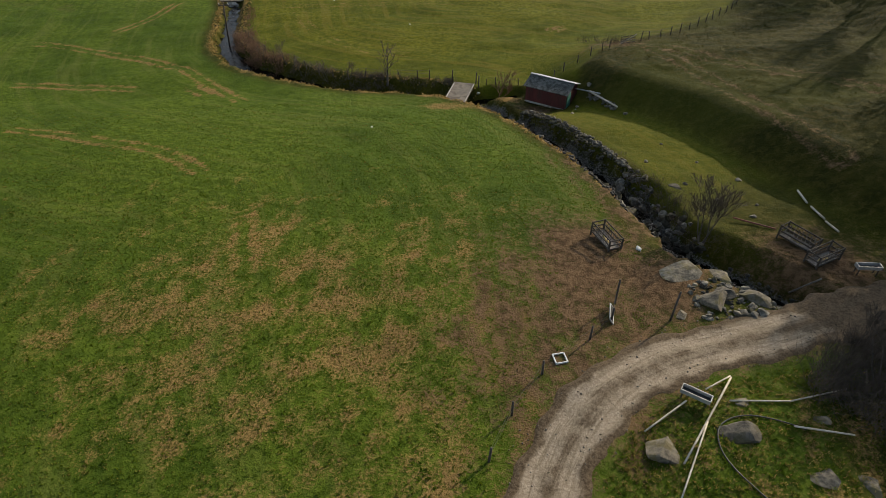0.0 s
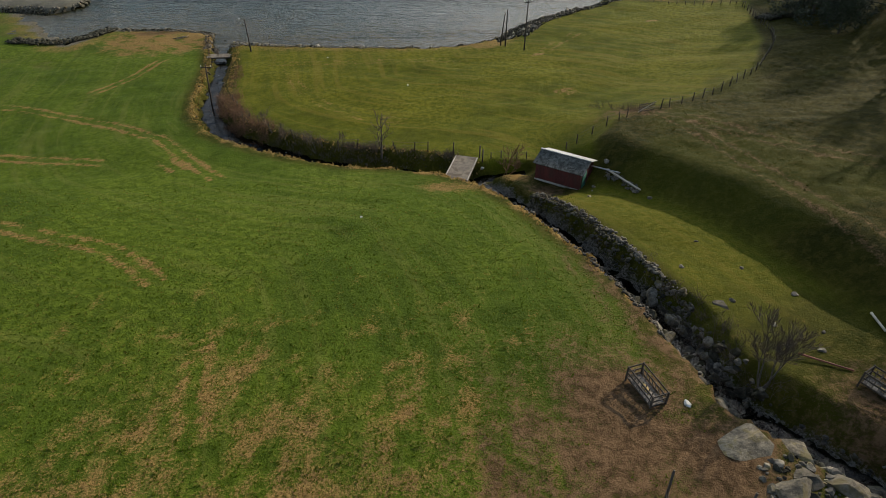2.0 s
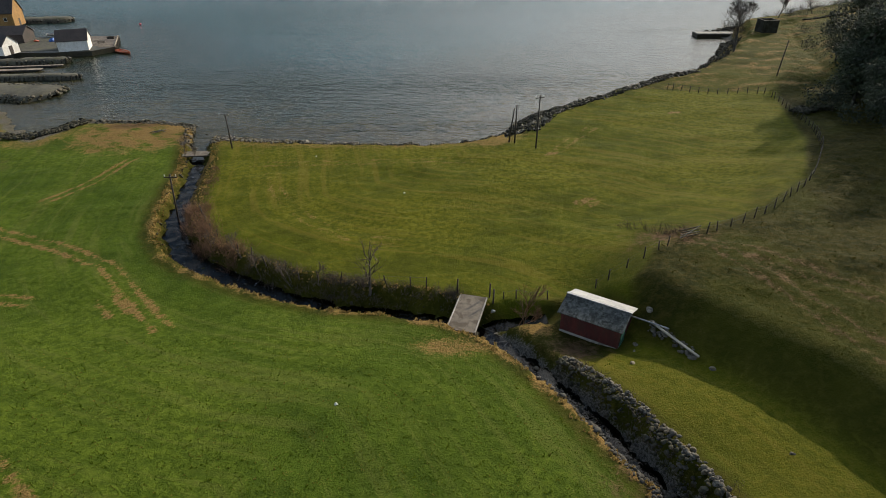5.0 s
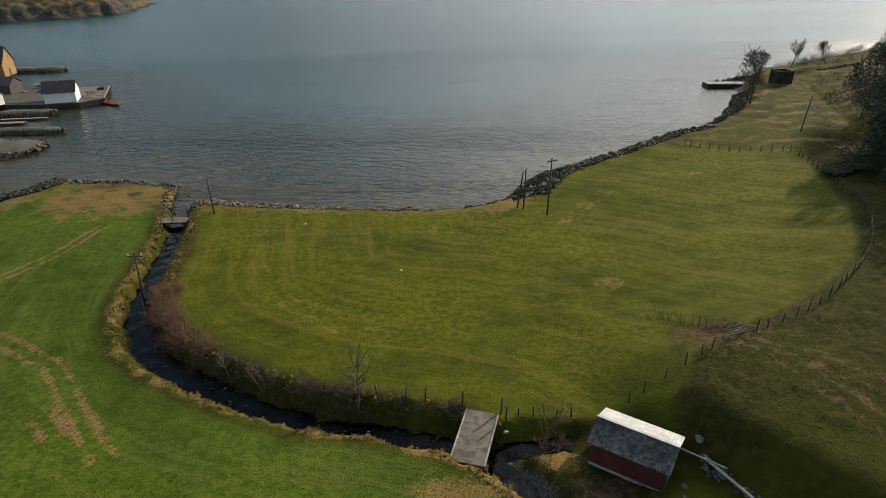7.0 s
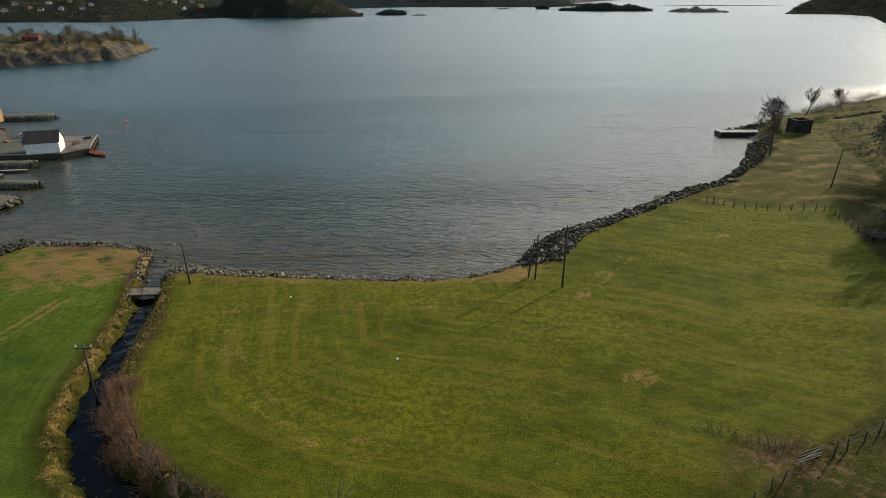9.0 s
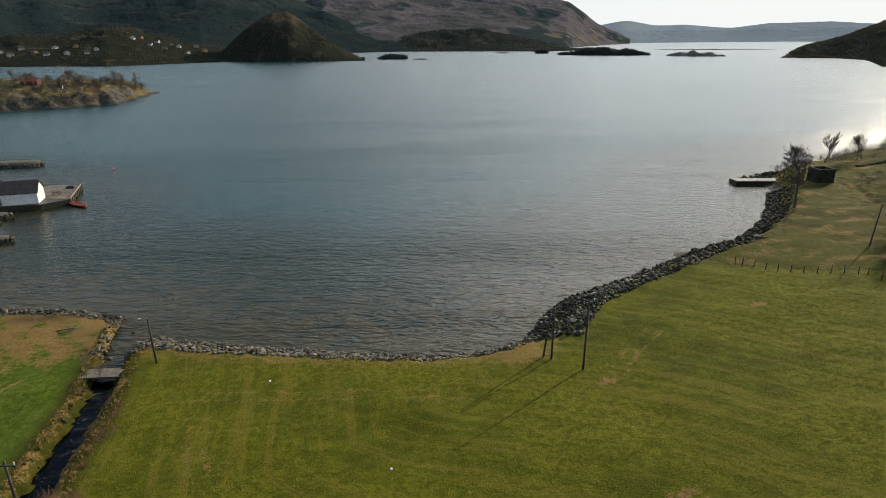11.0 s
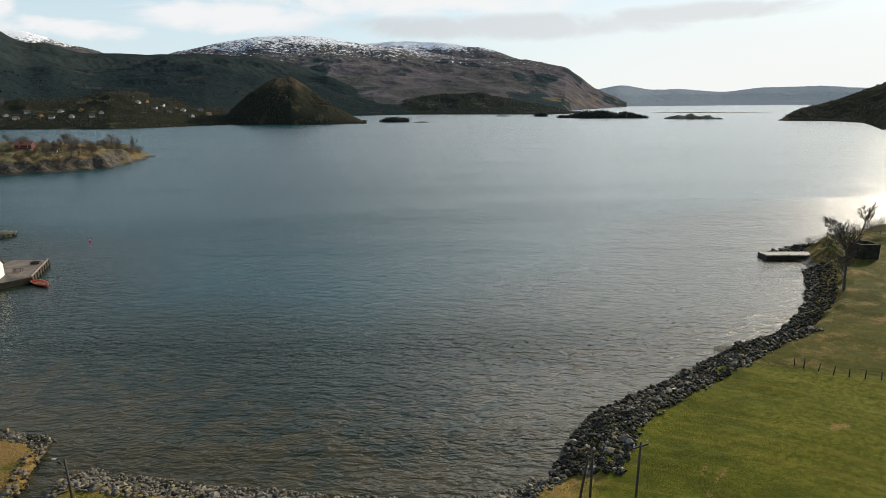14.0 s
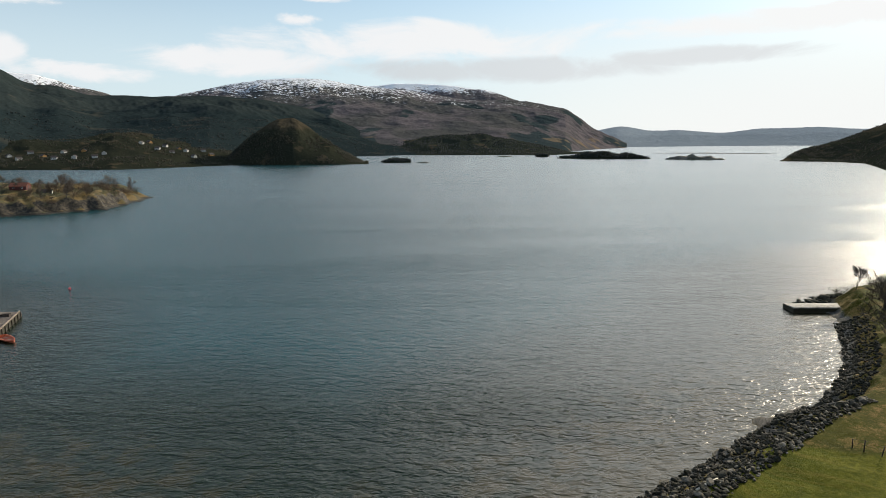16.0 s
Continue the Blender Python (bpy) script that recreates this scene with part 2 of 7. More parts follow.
def tube(points, radii, sides=6, caps=True):
    """Vertices and faces of a tube along points."""
    vs, fs = [], []
    n = len(points)
    pts = [Vector(p) for p in points]
    for i, p in enumerate(pts):
        d = (pts[min(i + 1, n - 1)] - pts[max(i - 1, 0)]).normalized()
        a = d.orthogonal().normalized()
        b = d.cross(a)
        for k in range(sides):
            t = 2 * math.pi * k / sides
            vs.append(p + (a * math.cos(t) + b * math.sin(t)) * radii[i])
    for i in range(n - 1):
        for k in range(sides):
            fs.append((i * sides + k, i * sides + (k + 1) % sides, (i + 1) * sides + (k + 1) % sides, (i + 1) * sides + k))
    if caps:
        fs.append(tuple(range(sides - 1, -1, -1)))
        fs.append(tuple((n - 1) * sides + k for k in range(sides)))
    return vs, fs


def tube_mesh(name, points, radii, mat, sides=6):
    if not isinstance(radii, (list, tuple)):
        radii = [radii] * len(points)
    return mesh(name, *tube(points, radii, sides), mat, smooth=sides > 4)


class Joined:
    """Collects geometry for one mesh."""

    def __init__(self):
        self.v, self.f, self.n = [], [], 0

    def add(self, vs, fs):
        self.v.extend(vs)
        self.f.extend([tuple(i + self.n for i in f) for f in fs])
        self.n += len(vs)

    def mesh(self, name, mat, smooth=False):
        return mesh(name, self.v, self.f, mat, smooth)


# ---- the lie of the land ----
# profile of the fields from the farm track down to the shore
RISE_Y = (-60, 0, 20, 30, 40, 48, 56, 64, 70, 80, 116, 300)
RISE_Z = (12.5, 9.8, 9.1, 8.6, 7.4, 6.5, 5.3, 3.9, 3.1, 2.7, 1.8, 1.5)
# x, y, bed, half width
STREAM = [(36, 4, 8.2, 0.81), (31, 15, 7.6, 0.74), (26, 23.5, 6.9, 0.62), (24, 26.2, 6.7, 0.8), (22.4, 28.5, 6.4, 0.9), (20.5, 31, 6.1, 0.9), (18.8, 33.4, 5.8, 0.8), (17.9, 36.5, 5.9, 0.75), (17.2, 41, 5.3, 0.74), (15.9, 46, 4.7, 0.68), (14.2, 51, 4.1, 0.68), (12.2, 56, 3.4, 0.68), (9.8, 61, 2.7, 0.74), (6.9, 65.8, 2.1, 0.81), (3.4, 69, 1.4, 1.07), (-1.65, 70.9, 1.2, 0.99), (-7.65, 72.3, 1.0, 0.99), (-13.65, 74.9, 0.8, 1.14), (-19.65, 78.5, 0.6, 1.3), (-24.95, 82.7, 0.4, 1.45), (-28.6, 88.0, 0.3, 1.3), (-30.5, 94.5, 0.2, 1.07), (-31.6, 101.5, 0.1, 0.92), (-32.8, 108.5, 0.0, 0.92), (-34.4, 114, -0.1, 0.99), (-36, 120, -0.35, 1.22), (-37.4, 129, -0.9, 1.68)]
DITCH = [(5.2, 68.4, 1.45, 0.75), (8.0, 69.0, 1.6, 0.8), (10.6, 68.9, 1.85, 0.7), (12.4, 69.2, 2.3, 0.5), (14.0, 70.2, 3.0, 0.3)]
SHORE = [(-5000, 420), (-600, 300), (-300, 235), (-150, 204), (-104, 186), (-90, 160), (-82, 142), (-72, 130), (-64.5, 123), (-62, 128.5), (-60, 133), (-57.8, 131.8), (-48.4, 131.3), (-38.6, 128.6), (-35.5, 122),
         (-33.5, 122.6), (-26.5, 120.6), (-17.5, 119.0), (-7, 117.4), (2, 116.6), (8.5, 117.6), (12.0, 120.4), (13.2, 123.4), (16.2, 127.8), (19, 132.4), (25, 136.6), (32.4, 141.6), (34, 143.6), (41.2, 148.2), (43.6, 151.8), (53.6, 155.8), (62.4, 164.7), (68, 171.8), (74.4, 182.4),
         (81, 192.4), (83, 199), (88, 209), (100, 216), (117, 223), (137, 231), (160, 242), (300, 300), (1500, 420), (5000, 500), (5000, -5000), (-5000, -5000)]
SCARP = [(150, 320), (68, 142), (61, 127), (53, 104), (45, 90), (37, 83.5), (29, 79), (22.5, 75), (20.4, 70.3), (22.2, 65.6), (25.6, 61.4), (28.8, 55.0), (31.8, 46.4), (34.3, 38.5), (37.2, 29.5), (41.4, 17), (46, -10)]
TRACKS = [[(-43.6, 57.7), (-36.7, 55.6), (-29.7, 52.4), (-24.8, 50.8), (-21, 47.3), (-18.8, 45)], [(-61.3, 93.7), (-49.7, 89), (-39.8, 84.5), (-31.9, 79.6), (-26.1, 72.7), (-20.9, 66.7)],
          [(-55.4, 76.9), (-45.7, 75), (-34.9, 73.1)], [(-48.9, 95.1), (-45.2, 103), (-43, 114)], [(-21.4, 106.6), (-18.3, 97), (-12.7, 88.4), (-7.5, 84.3), (-1, 82.1)],
          [(-27, 108), (-18, 107.6), (-7.7, 107.1), (9.7, 106.3)], [(19, 107.6), (23.1, 114.2), (27.7, 119)], [(-14.6, 42), (-11.4, 29)], [(-30.3, 74.6), (-26, 69.5)]]
WHEELS = [[(24.5, 78), (27.1, 76.7), (28.6, 70.2), (30.0, 63.1), (30.9, 55.7), (31.8, 49.4), (33, 41)], [(25.6, 77.4), (30.1, 72.5), (32.3, 67.6), (34.8, 62.9), (38.2, 58.6), (42, 52)]]
ROAD = [(3.6, 6), (4.6, 12), (6.3, 16), (8.4, 18.8), (11.4, 21), (15, 22.5), (19, 23.3), (23, 24.6), (27, 26.2), (34, 27), (46, 27)]


def ease(a, b, v):
    t = np.clip((v - a) / (b - a), 0, 1)
    return t * t * (3 - 2 * t)


def along(x, y, line, closed=False):
    """Distance of points from a line of points, the line's further values at the nearest place, and the side (positive to the right)."""
    best = np.full(x.shape, 1e9)
    side = np.zeros(x.shape)
    extra = [np.zeros(x.shape) for _ in line[0][2:]]
    pairs = list(zip(line, line[1:] + line[:1])) if closed else list(zip(line, line[1:]))
    for p, q in pairs:
        dx, dy = q[0] - p[0], q[1] - p[1]
        t = np.clip(((x - p[0]) * dx + (y - p[1]) * dy) / (dx * dx + dy * dy), 0, 1)
        d = np.hypot(x - p[0] - t * dx, y - p[1] - t * dy)
        near = d < best
        best = np.where(near, d, best)
        side = np.where(near, np.sign((x - p[0]) * dy - (y - p[1]) * dx), side)
        for k, e in enumerate(extra):
            extra[k] = np.where(near, p[2 + k] + t * (q[2 + k] - p[2 + k]), e)
    return (best, side, *extra)


def inside(x, y, ring):
    res = np.zeros(x.shape, bool)
    for (x0, y0), (x1, y1) in zip(ring, ring[1:] + ring[:1]):
        if y0 == y1:
            continue
        cross = ((y0 > y) != (y1 > y)) & (x < (x1 - x0) * (y - y0) / (y1 - y0) + x0)
        res ^= cross
    return res


def waves(x, y, s, seed):
    """Smooth random swell of about unit height at a length of s metres."""
    r = np.random.RandomState(seed)
    z = 0
    for k in range(7):
        a, f, p = r.uniform(0, 6.28), r.uniform(0.6, 2.2) * 6.28 / s, r.uniform(0, 6.28)
        z = z + np.sin((x * np.cos(a) + y * np.sin(a)) * f + p + 1.3 * np.sin((x * np.sin(a * 1.7) + y * np.cos(a * 1.7)) * f * 0.6)) / 3
    return z


def shore_distance(x, y):
    d = along(x, y, SHORE, True)[0]
    return np.where(inside(x, y, SHORE), d, -d)


def height(x, y):
    """The ground's height over the sea at the points x, y (arrays)."""
    x, y = np.asarray(x, float), np.asarray(y, float)
    z = np.interp(y, RISE_Y, RISE_Z)
    z = z - 0.028 * np.clip(-x, 0, 60) * ease(50, 75, y)
    e, s = along(x, y, SCARP)[:2]
    e = e * -s
    north = ease(68, 82, y)
    z = z + 3.5 * ease(-5.5 - 8.5 * north, 1.2 + 3.5 * north, e) * ease(22, 40, y) * (1 - 0.7 * ease(90, 125, y)) * (1 - ease(130, 175, y))
    z = z + 0.03 * np.clip(x, 0, 80) * ease(75, 98, y)
    z = z + 0.15 * np.clip(e - 2, 0, 26) * ease(15, 30, y) * (1 - ease(85, 120, y))
    xe = 48 + np.clip(y - 60, -40, 400) * 0.36
    z = z + 0.60 * np.clip(x - xe, 0, 60) * (1 - 0.85 * ease(135, 200, y))
    z = z + 0.10 * waves(x, y, 14, 1) + 0.03 * waves(x, y, 3.5, 2) + 0.012 * waves(x, y, 1.3, 3)
    rough = ease(0, 4, e)
    z = z + rough * (0.10 * waves(x, y, 5, 4) + 0.05 * waves(x, y, 1.7, 6))
    z = z - 0.8 * np.exp(-(((x - 14) / 4) ** 2 + ((y - 63.8) / 3.5) ** 2))
    # the two water courses
    for line in (STREAM, DITCH):
        d, side, bed, half = along(x, y, line)
        d = d + 0.25 * waves(x, y, 3, 5)
        z = np.minimum(z, bed + np.clip(d - half, 0, 30) * (np.where(side < 0, 1.7, 1.3 + 1.1 * ease(42, 47, y) * (1 - ease(64, 67, y))) if line is STREAM else 1.3) + 0.12 * waves(x, y, 1.8, 7))
    # the shore
    d = shore_distance(x, y)
    d = d + 0.5 * waves(x, y, 5, 8)
    wide = np.where(x > 13, 7.5, 3.8)
    z = np.where(d > 0, np.minimum(z, 0.05 + (z - 0.05) * ease(-0.6, wide, d) + 0.06 * d), np.maximum(-9.0, 0.06 * d - 0.0016 * d * d))
    return z


def ground(x, y):
    return float(height(np.array([x]), np.array([y]))[0])


def spread(lo, hi, step, far, ratio=1.35):
    mid = list(np.arange(lo, hi + 1e-6, step))
    up, down, s = [], [], step
    while (mid[-1] if not up else up[-1]) < far:
        s *= ratio
        up.append((up[-1] if up else mid[-1]) + s)
    s = step
    while (mid[0] if not down else down[-1]) > -far:
        s *= ratio
        down.append((down[-1] if down else mid[0]) - s)
    return np.array(down[::-1] + mid + up)


def sheet_faces(nx, ny):
    i = np.arange(nx - 1)[None, :] + nx * np.arange(ny - 1)[:, None]
    i = i.ravel()
    return np.stack([i, i + 1, i + 1 + nx, i + nx], 1)


def wear(x, y):
    """How dry, muddy, stony and rank the ground is at each point; rank also holds painted slope shade."""
    dry = np.zeros(x.shape)
    for line in TRACKS:
        fade_ = 0.62 if line[0][0] > -28 and line[0][1] > 90 else 1.0
        ends = [(*line[0], 0.0), (*((np.array(line[0]) + np.array(line[1])) / 2), 1.0)] + [(*q, 1.0) for q in line[1:-1]] + [(*((np.array(line[-2]) + 2 * np.array(line[-1])) / 3), 1.0), (*line[-1], 0.0)]
        d, _, fade = along(x, y, ends)
        pair = np.abs(d - 0.7)
        dry = np.maximum(dry, ease(0.02, 0.6, fade) * (1 - ease(0.10, 0.62, pair + 0.12 * waves(x, y, 2.2, 38))) * fade_ * np.clip(0.92 + 0.30 * waves(x, y, 5, 31) + 0.28 * waves(x, y, 1.7, 32), 0.15, 1.05))
    for px, py, r in ((19.8, 91.3, 1.3), (41.9, 124.3, 1.4), (18.6, 107.8, 1.2), (20.6, 90.4, 0.9)):
        dry = np.maximum(dry, (1 - ease(0.3, 1.3, np.hypot((x - px) * 0.8 + 0.5 * waves(x, y, 2.6, 39), (y - py) * 1.5 - 0.5 * (x - px) + 0.5 * waves(x, y, 1.9, 40)) / r)) * 0.9)
    worn = np.exp(-(((x - 1) / 17) ** 2 + ((y - 23) / 19) ** 2)) * 0.57 + np.exp(-(((x + 18) / 12) ** 2 + ((y - 29) / 16) ** 2)) * 0.36 + (0.13 * waves(x, y, 9, 33) + 0.13 * waves(x, y, 3, 34) + 0.13 * waves(x * 2.2, y * 0.7, 3, 35)) * (1 - ease(40, 66, y))
    dry = np.maximum(dry, worn)
    dry = np.maximum(dry, 0.22 * ease(76, 84, y) * ease(-34, -28, x))
    ds, side, bed, half = along(x, y, STREAM)
    bank = (1 - ease(0.2, 1.1, np.abs(ds - half - 1.1 - 0.4 * waves(x, y, 6, 15)))) * ease(34, 42, y) * np.where(side < 0, 1.1 - 0.28 * ease(66, 72, y), 0.45)
    dry = np.maximum(dry, bank * 0.76)
    sd = shore_distance(x, y)
    dry = np.maximum(dry, (1 - ease(3.5, 7.5, sd)) * 0.62)
    dry = np.maximum(dry, (1 - ease(5, 9, sd)) * 0.75 * np.exp(-((x - 12) / 7) ** 2))
    dry = np.maximum(dry, np.exp(-((((x + 46) / 15) ** 2 + ((y - 124) / 10) ** 2) ** 2)) * (0.88 + 0.3 * waves(x, y, 4, 73)))
    dry = np.maximum(dry, np.exp(-(((x - 3.0) / 4.5) ** 2 + ((y - 63.5) / 2.0) ** 2)) * 0.85)
    dry = np.maximum(dry, (0.40 + 0.20 * waves(x, y, 9, 71) + 0.06 * waves(x, y, 3, 72)) * ease(0, 2, y - (152.4 - 0.35 * x)))
    dry = np.maximum(dry, (1 - ease(0.3, 0.8, along(x, y, [(-31.2, 111.2), (-31.2, 107), (-30.4, 101.5), (-29.4, 97), (-28.0, 93.2)])[0])) * 0.95)
    dry = np.maximum(dry, 0.95 * np.exp(-(((x - 9.9) / 1.9) ** 2 + ((y - 66.3) / 1.5) ** 2)))
    mud = np.exp(-(((x - 11) / 4.2) ** 2 + ((y - 31.5) / 7.5) ** 2)) * 1.2
    mud = np.maximum(mud, np.exp(-(((x - 14.6) / 4.2) ** 2 + ((y - 28) / 4.2) ** 2)) * 1.2)
    mud = np.maximum(mud, np.exp(-(((x - 9.0) / 8.5) ** 2 + ((y - 25) / 11) ** 2)) * 0.92 + 0.22 * waves(x * 2.0, y * 0.6, 4, 36) * np.exp(-(((x - 5) / 8) ** 2 + ((y - 26) / 12) ** 2)))
    mud = np.maximum(mud, (1 - ease(1.0, 6.5, ds - half)) * (side < 0) * ease(24, 30, y) * (1 - ease(42, 58, y)) * (0.66 + 0.28 * waves(x * 1.4, y * 0.5, 3, 37)))
    mud = np.maximum(mud, np.exp(-(((x - 26.5) / 4.5) ** 2 + ((y - 30.5) / 4.5) ** 2)) * 1.1)
    mud = np.maximum(mud, (1 - ease(0.8, 3.2, along(x, y, ROAD)[0])) * 0.9)
    for line in WHEELS:
        d = along(x, y, line)[0]
        mud = np.maximum(mud, (1 - ease(0.12, 0.55, np.abs(d - 0.8) + 0.1 * waves(x, y, 3, 41))) * 0.62)
    mud = np.maximum(mud, np.exp(-(((x - 25.2) / 4.2) ** 2 + ((y - 78.2) / 2.8) ** 2)) * (0.85 + 0.25 * waves(x, y, 2.4, 42)))
    mud = np.maximum(mud, 0.95 * np.exp(-(((x - 12.4) / 2.6) ** 2 + ((y - 63.6) / 1.7) ** 2)))
    mud = np.maximum(mud, 0.9 * np.exp(-(((x + 50) / 4.5) ** 2 + ((y - 128.2) / 1.6) ** 2)))
    stony = np.maximum((1 - ease(-0.2, 1.0, ds - half)) * (1 - 0.65 * ease(66, 72, y)), (1 - ease(0.5, 3.2, sd)))
    e, s = along(x, y, SCARP)[:2]
    rank = (1 - 0.75 * ease(132, 150, y)) * ease(-1.5 - 5 * (1 - ease(64, 74, y)), 0.5 - 3 * (1 - ease(64, 74, y)), -e * s)
    rank = np.maximum(rank, np.exp(-(((x - 14) / 5) ** 2 + ((y - 67) / 5) ** 2) ** 2))
    rank = np.maximum(rank, ease(12, 15, x) * (1 - ease(60, 66, y)) * (0.75 - 0.28 * ease(38, 46, y)) * ease(20, 27, y))
    rank = np.maximum(rank, (1 - ease(0, 3, ds - half - 1.2)) * 0.8)
    # below the hill fence the slope's dimmer light is put in as darker ground
    rank = np.maximum(rank, ease(-13, -1, -e * s) * ease(66, 74, y) * (1 - ease(92, 108, y)) * (0.46 + 0.12 * waves(x, y, 6, 46)))
    rank = np.maximum(rank, ease(0, 1.5, y - (152.4 - 0.35 * x)) * 0.66)
    rank = np.maximum(rank, ease(8, 11, x) * (1 - ease(19, 23, y)) * 0.8 * ease(17, 21, x))
    dry = np.maximum(dry, ease(8, 10, x) * (1 - ease(19, 22, y)) * (0.46 + 0.26 * waves(x, y, 4.5, 44) + 0.14 * waves(x, y, 1.6, 45)))
    lush = ease(0, 2.5, ds * -side - 1.5) * ease(-3, 3, sd)
    return dry, mud, stony, rank, lush


xs = spread(-66, 104, 0.45, 5200)
ys = spread(4, 214, 0.45, 5200)
gx, gy = np.meshgrid(xs, ys)
gz = height(gx.ravel(), gy.ravel()).reshape(gx.shape)
gz = np.where(np.hypot(gx, gy) > 900, np.where(gz > 0, np.minimum(gz, 14), gz), gz)
verts = np.stack([gx.ravel(), gy.ravel(), gz.ravel()], 1)


def fast_mesh(name, verts, faces, mat, smooth=True):
    me = bpy.data.meshes.new(name)
    me.vertices.add(len(verts))
    me.vertices.foreach_set("co", np.asarray(verts, np.float32).ravel())
    k = faces.shape[1]
    me.loops.add(faces.size)
    me.loops.foreach_set("vertex_index", faces.astype(np.int32).ravel())
    me.polygons.add(len(faces))
    me.polygons.foreach_set("loop_start", np.arange(0, faces.size, k, dtype=np.int32))
    me.materials.append(mat)
    me.update(calc_edges=True)
    me.validate()
    if smooth:
        me.shade_smooth()
    return me


def ground_material():
    m, n, b, out = material("pasture_ground")
    p = n.pos()
    dry, mud, stony, rank, lush = (n.attr(a) for a in ("dry", "mud", "stony", "rank", "lush"))
    fine = n.noise(p, 7.0, 5.0, 0.72)
    tuft = n.noise(p, 1.6, 5.0, 0.65, 0.4)
    mid = n.noise(p, 0.33, 5.0, 0.6, 0.3)
    wide = n.noise(p, 0.055, 3.0, 0.5)
    # mown swathes across the fields
    swathe = n.noise(n.vec(n.math("MULTIPLY", n.attr("lane"), 1.0), n.math("MULTIPLY", n.xyz(p)[0], 0.06), n.math("MULTIPLY", n.xyz(p)[1], 0.06)), 0.9, 4.0, 0.6, 0.25)
    green = n.mix(n.step(mid, 0.33, 0.67), (0.054, 0.070, 0.005), (0.096, 0.118, 0.008))
    green = n.mix(n.step(wide, 0.38, 0.62), green, n.mix(n.step(tuft, 0.3, 0.7), (0.080, 0.096, 0.005), (0.140, 0.150, 0.012)))
    green = n.mix(n.math("MULTIPLY", n.step(fine, 0.47, 0.70), 0.58), green, (0.175, 0.178, 0.020))
    green = n.mix(n.math("MULTIPLY", n.step(tuft, 0.58, 0.40), 0.3), green, (0.036, 0.052, 0.004))
    green = n.mix(n.math("MULTIPLY", n.step(swathe, 0.50, 0.66), 0.42), green, (0.17, 0.145, 0.025))
    green = n.mix(n.math("MULTIPLY", n.step(swathe, 0.46, 0.34), 0.35), green, (0.050, 0.066, 0.006))
    green = n.mix(1.0, green, (0.95, 0.88, 0.85), "MULTIPLY")
    green = n.mix(n.math("MULTIPLY", lush, 0.8), green, n.mix(1.0, green, (0.63, 1.0, 1.3), "MULTIPLY"))
    straw = n.mix(n.step(fine, 0.35, 0.65), (0.115, 0.073, 0.024), (0.27, 0.175, 0.062))
    moor = n.mix(n.step(mid, 0.35, 0.65), (0.019, 0.021, 0.003), (0.036, 0.035, 0.005))
    moor = n.mix(n.math("MULTIPLY", n.step(tuft, 0.42, 0.66), 0.6), moor, (0.066, 0.054, 0.011))
    moor = n.mix(n.math("MULTIPLY", n.step(wide, 0.50, 0.62), 0.3), moor, (0.060, 0.070, 0.005))
    soil = n.mix(n.step(tuft, 0.35, 0.65), (0.058, 0.034, 0.017), (0.145, 0.090, 0.048))
    soil = n.mix(n.math("MULTIPLY", n.step(fine, 0.55, 0.75), 0.4), soil, (0.23, 0.15, 0.085))
    gravel = n.mix(n.step(fine, 0.38, 0.62), (0.045, 0.042, 0.036), (0.19, 0.175, 0.15))
    colour = n.mix(n.math("MULTIPLY", rank, n.step(n.math("ADD", rank, tuft), 0.7, 1.2)), green, moor)
    ragged = n.step(n.math("ADD", n.math("MULTIPLY", n.math("ADD", n.math("MULTIPLY", tuft, 0.4), n.math("MULTIPLY", fine, 0.6)), 0.75), n.math("MULTIPLY", mid, 0.25)), 0.37, 0.63)
    colour = n.mix(n.step(n.math("ADD", dry, n.math("MULTIPLY", ragged, 0.6)), 0.70, 1.20), colour, straw)
    colour = n.mix(n.step(n.math("ADD", mud, n.math("MULTIPLY", ragged, 0.8)), 0.60, 1.40), colour, soil)
    colour = n.mix(n.step(n.math("ADD", stony, n.math("MULTIPLY", ragged, 0.5)), 0.70, 1.05), colour, gravel)
    # sea bed: pale brown shallows, dark blue green painted for light lost with depth
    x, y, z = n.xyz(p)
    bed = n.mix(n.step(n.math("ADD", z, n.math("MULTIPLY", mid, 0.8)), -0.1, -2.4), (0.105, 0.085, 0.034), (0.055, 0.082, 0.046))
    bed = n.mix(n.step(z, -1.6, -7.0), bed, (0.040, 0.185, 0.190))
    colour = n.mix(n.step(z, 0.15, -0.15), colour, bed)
    n.set(b.inputs["Base Color"], colour)
    b.inputs["Roughness"].default_value = 0.92
    b.inputs["Specular IOR Level"].default_value = 0.06
    bump(n, b, n.math("ADD", n.math("ADD", n.math("MULTIPLY", fine, 0.9), n.math("MULTIPLY", tuft, 0.9)), n.math("MULTIPLY", swathe, 0.25)), 0.85, 0.16)
    return m


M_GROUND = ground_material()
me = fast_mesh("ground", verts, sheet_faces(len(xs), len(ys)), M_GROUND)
for key, values in zip(("dry", "mud", "stony", "rank", "lush", "lane"), (*wear(gx.ravel(), gy.ravel()), along(gx.ravel(), gy.ravel(), STREAM)[0])):
    a = me.attributes.new(key, "FLOAT", "POINT")
    a.data.foreach_set("value", np.asarray(values, np.float32))
tagged(new("ground", me), "green pasture sloping to the fjord, with dry tracks and mud", "ground", kind="structure")


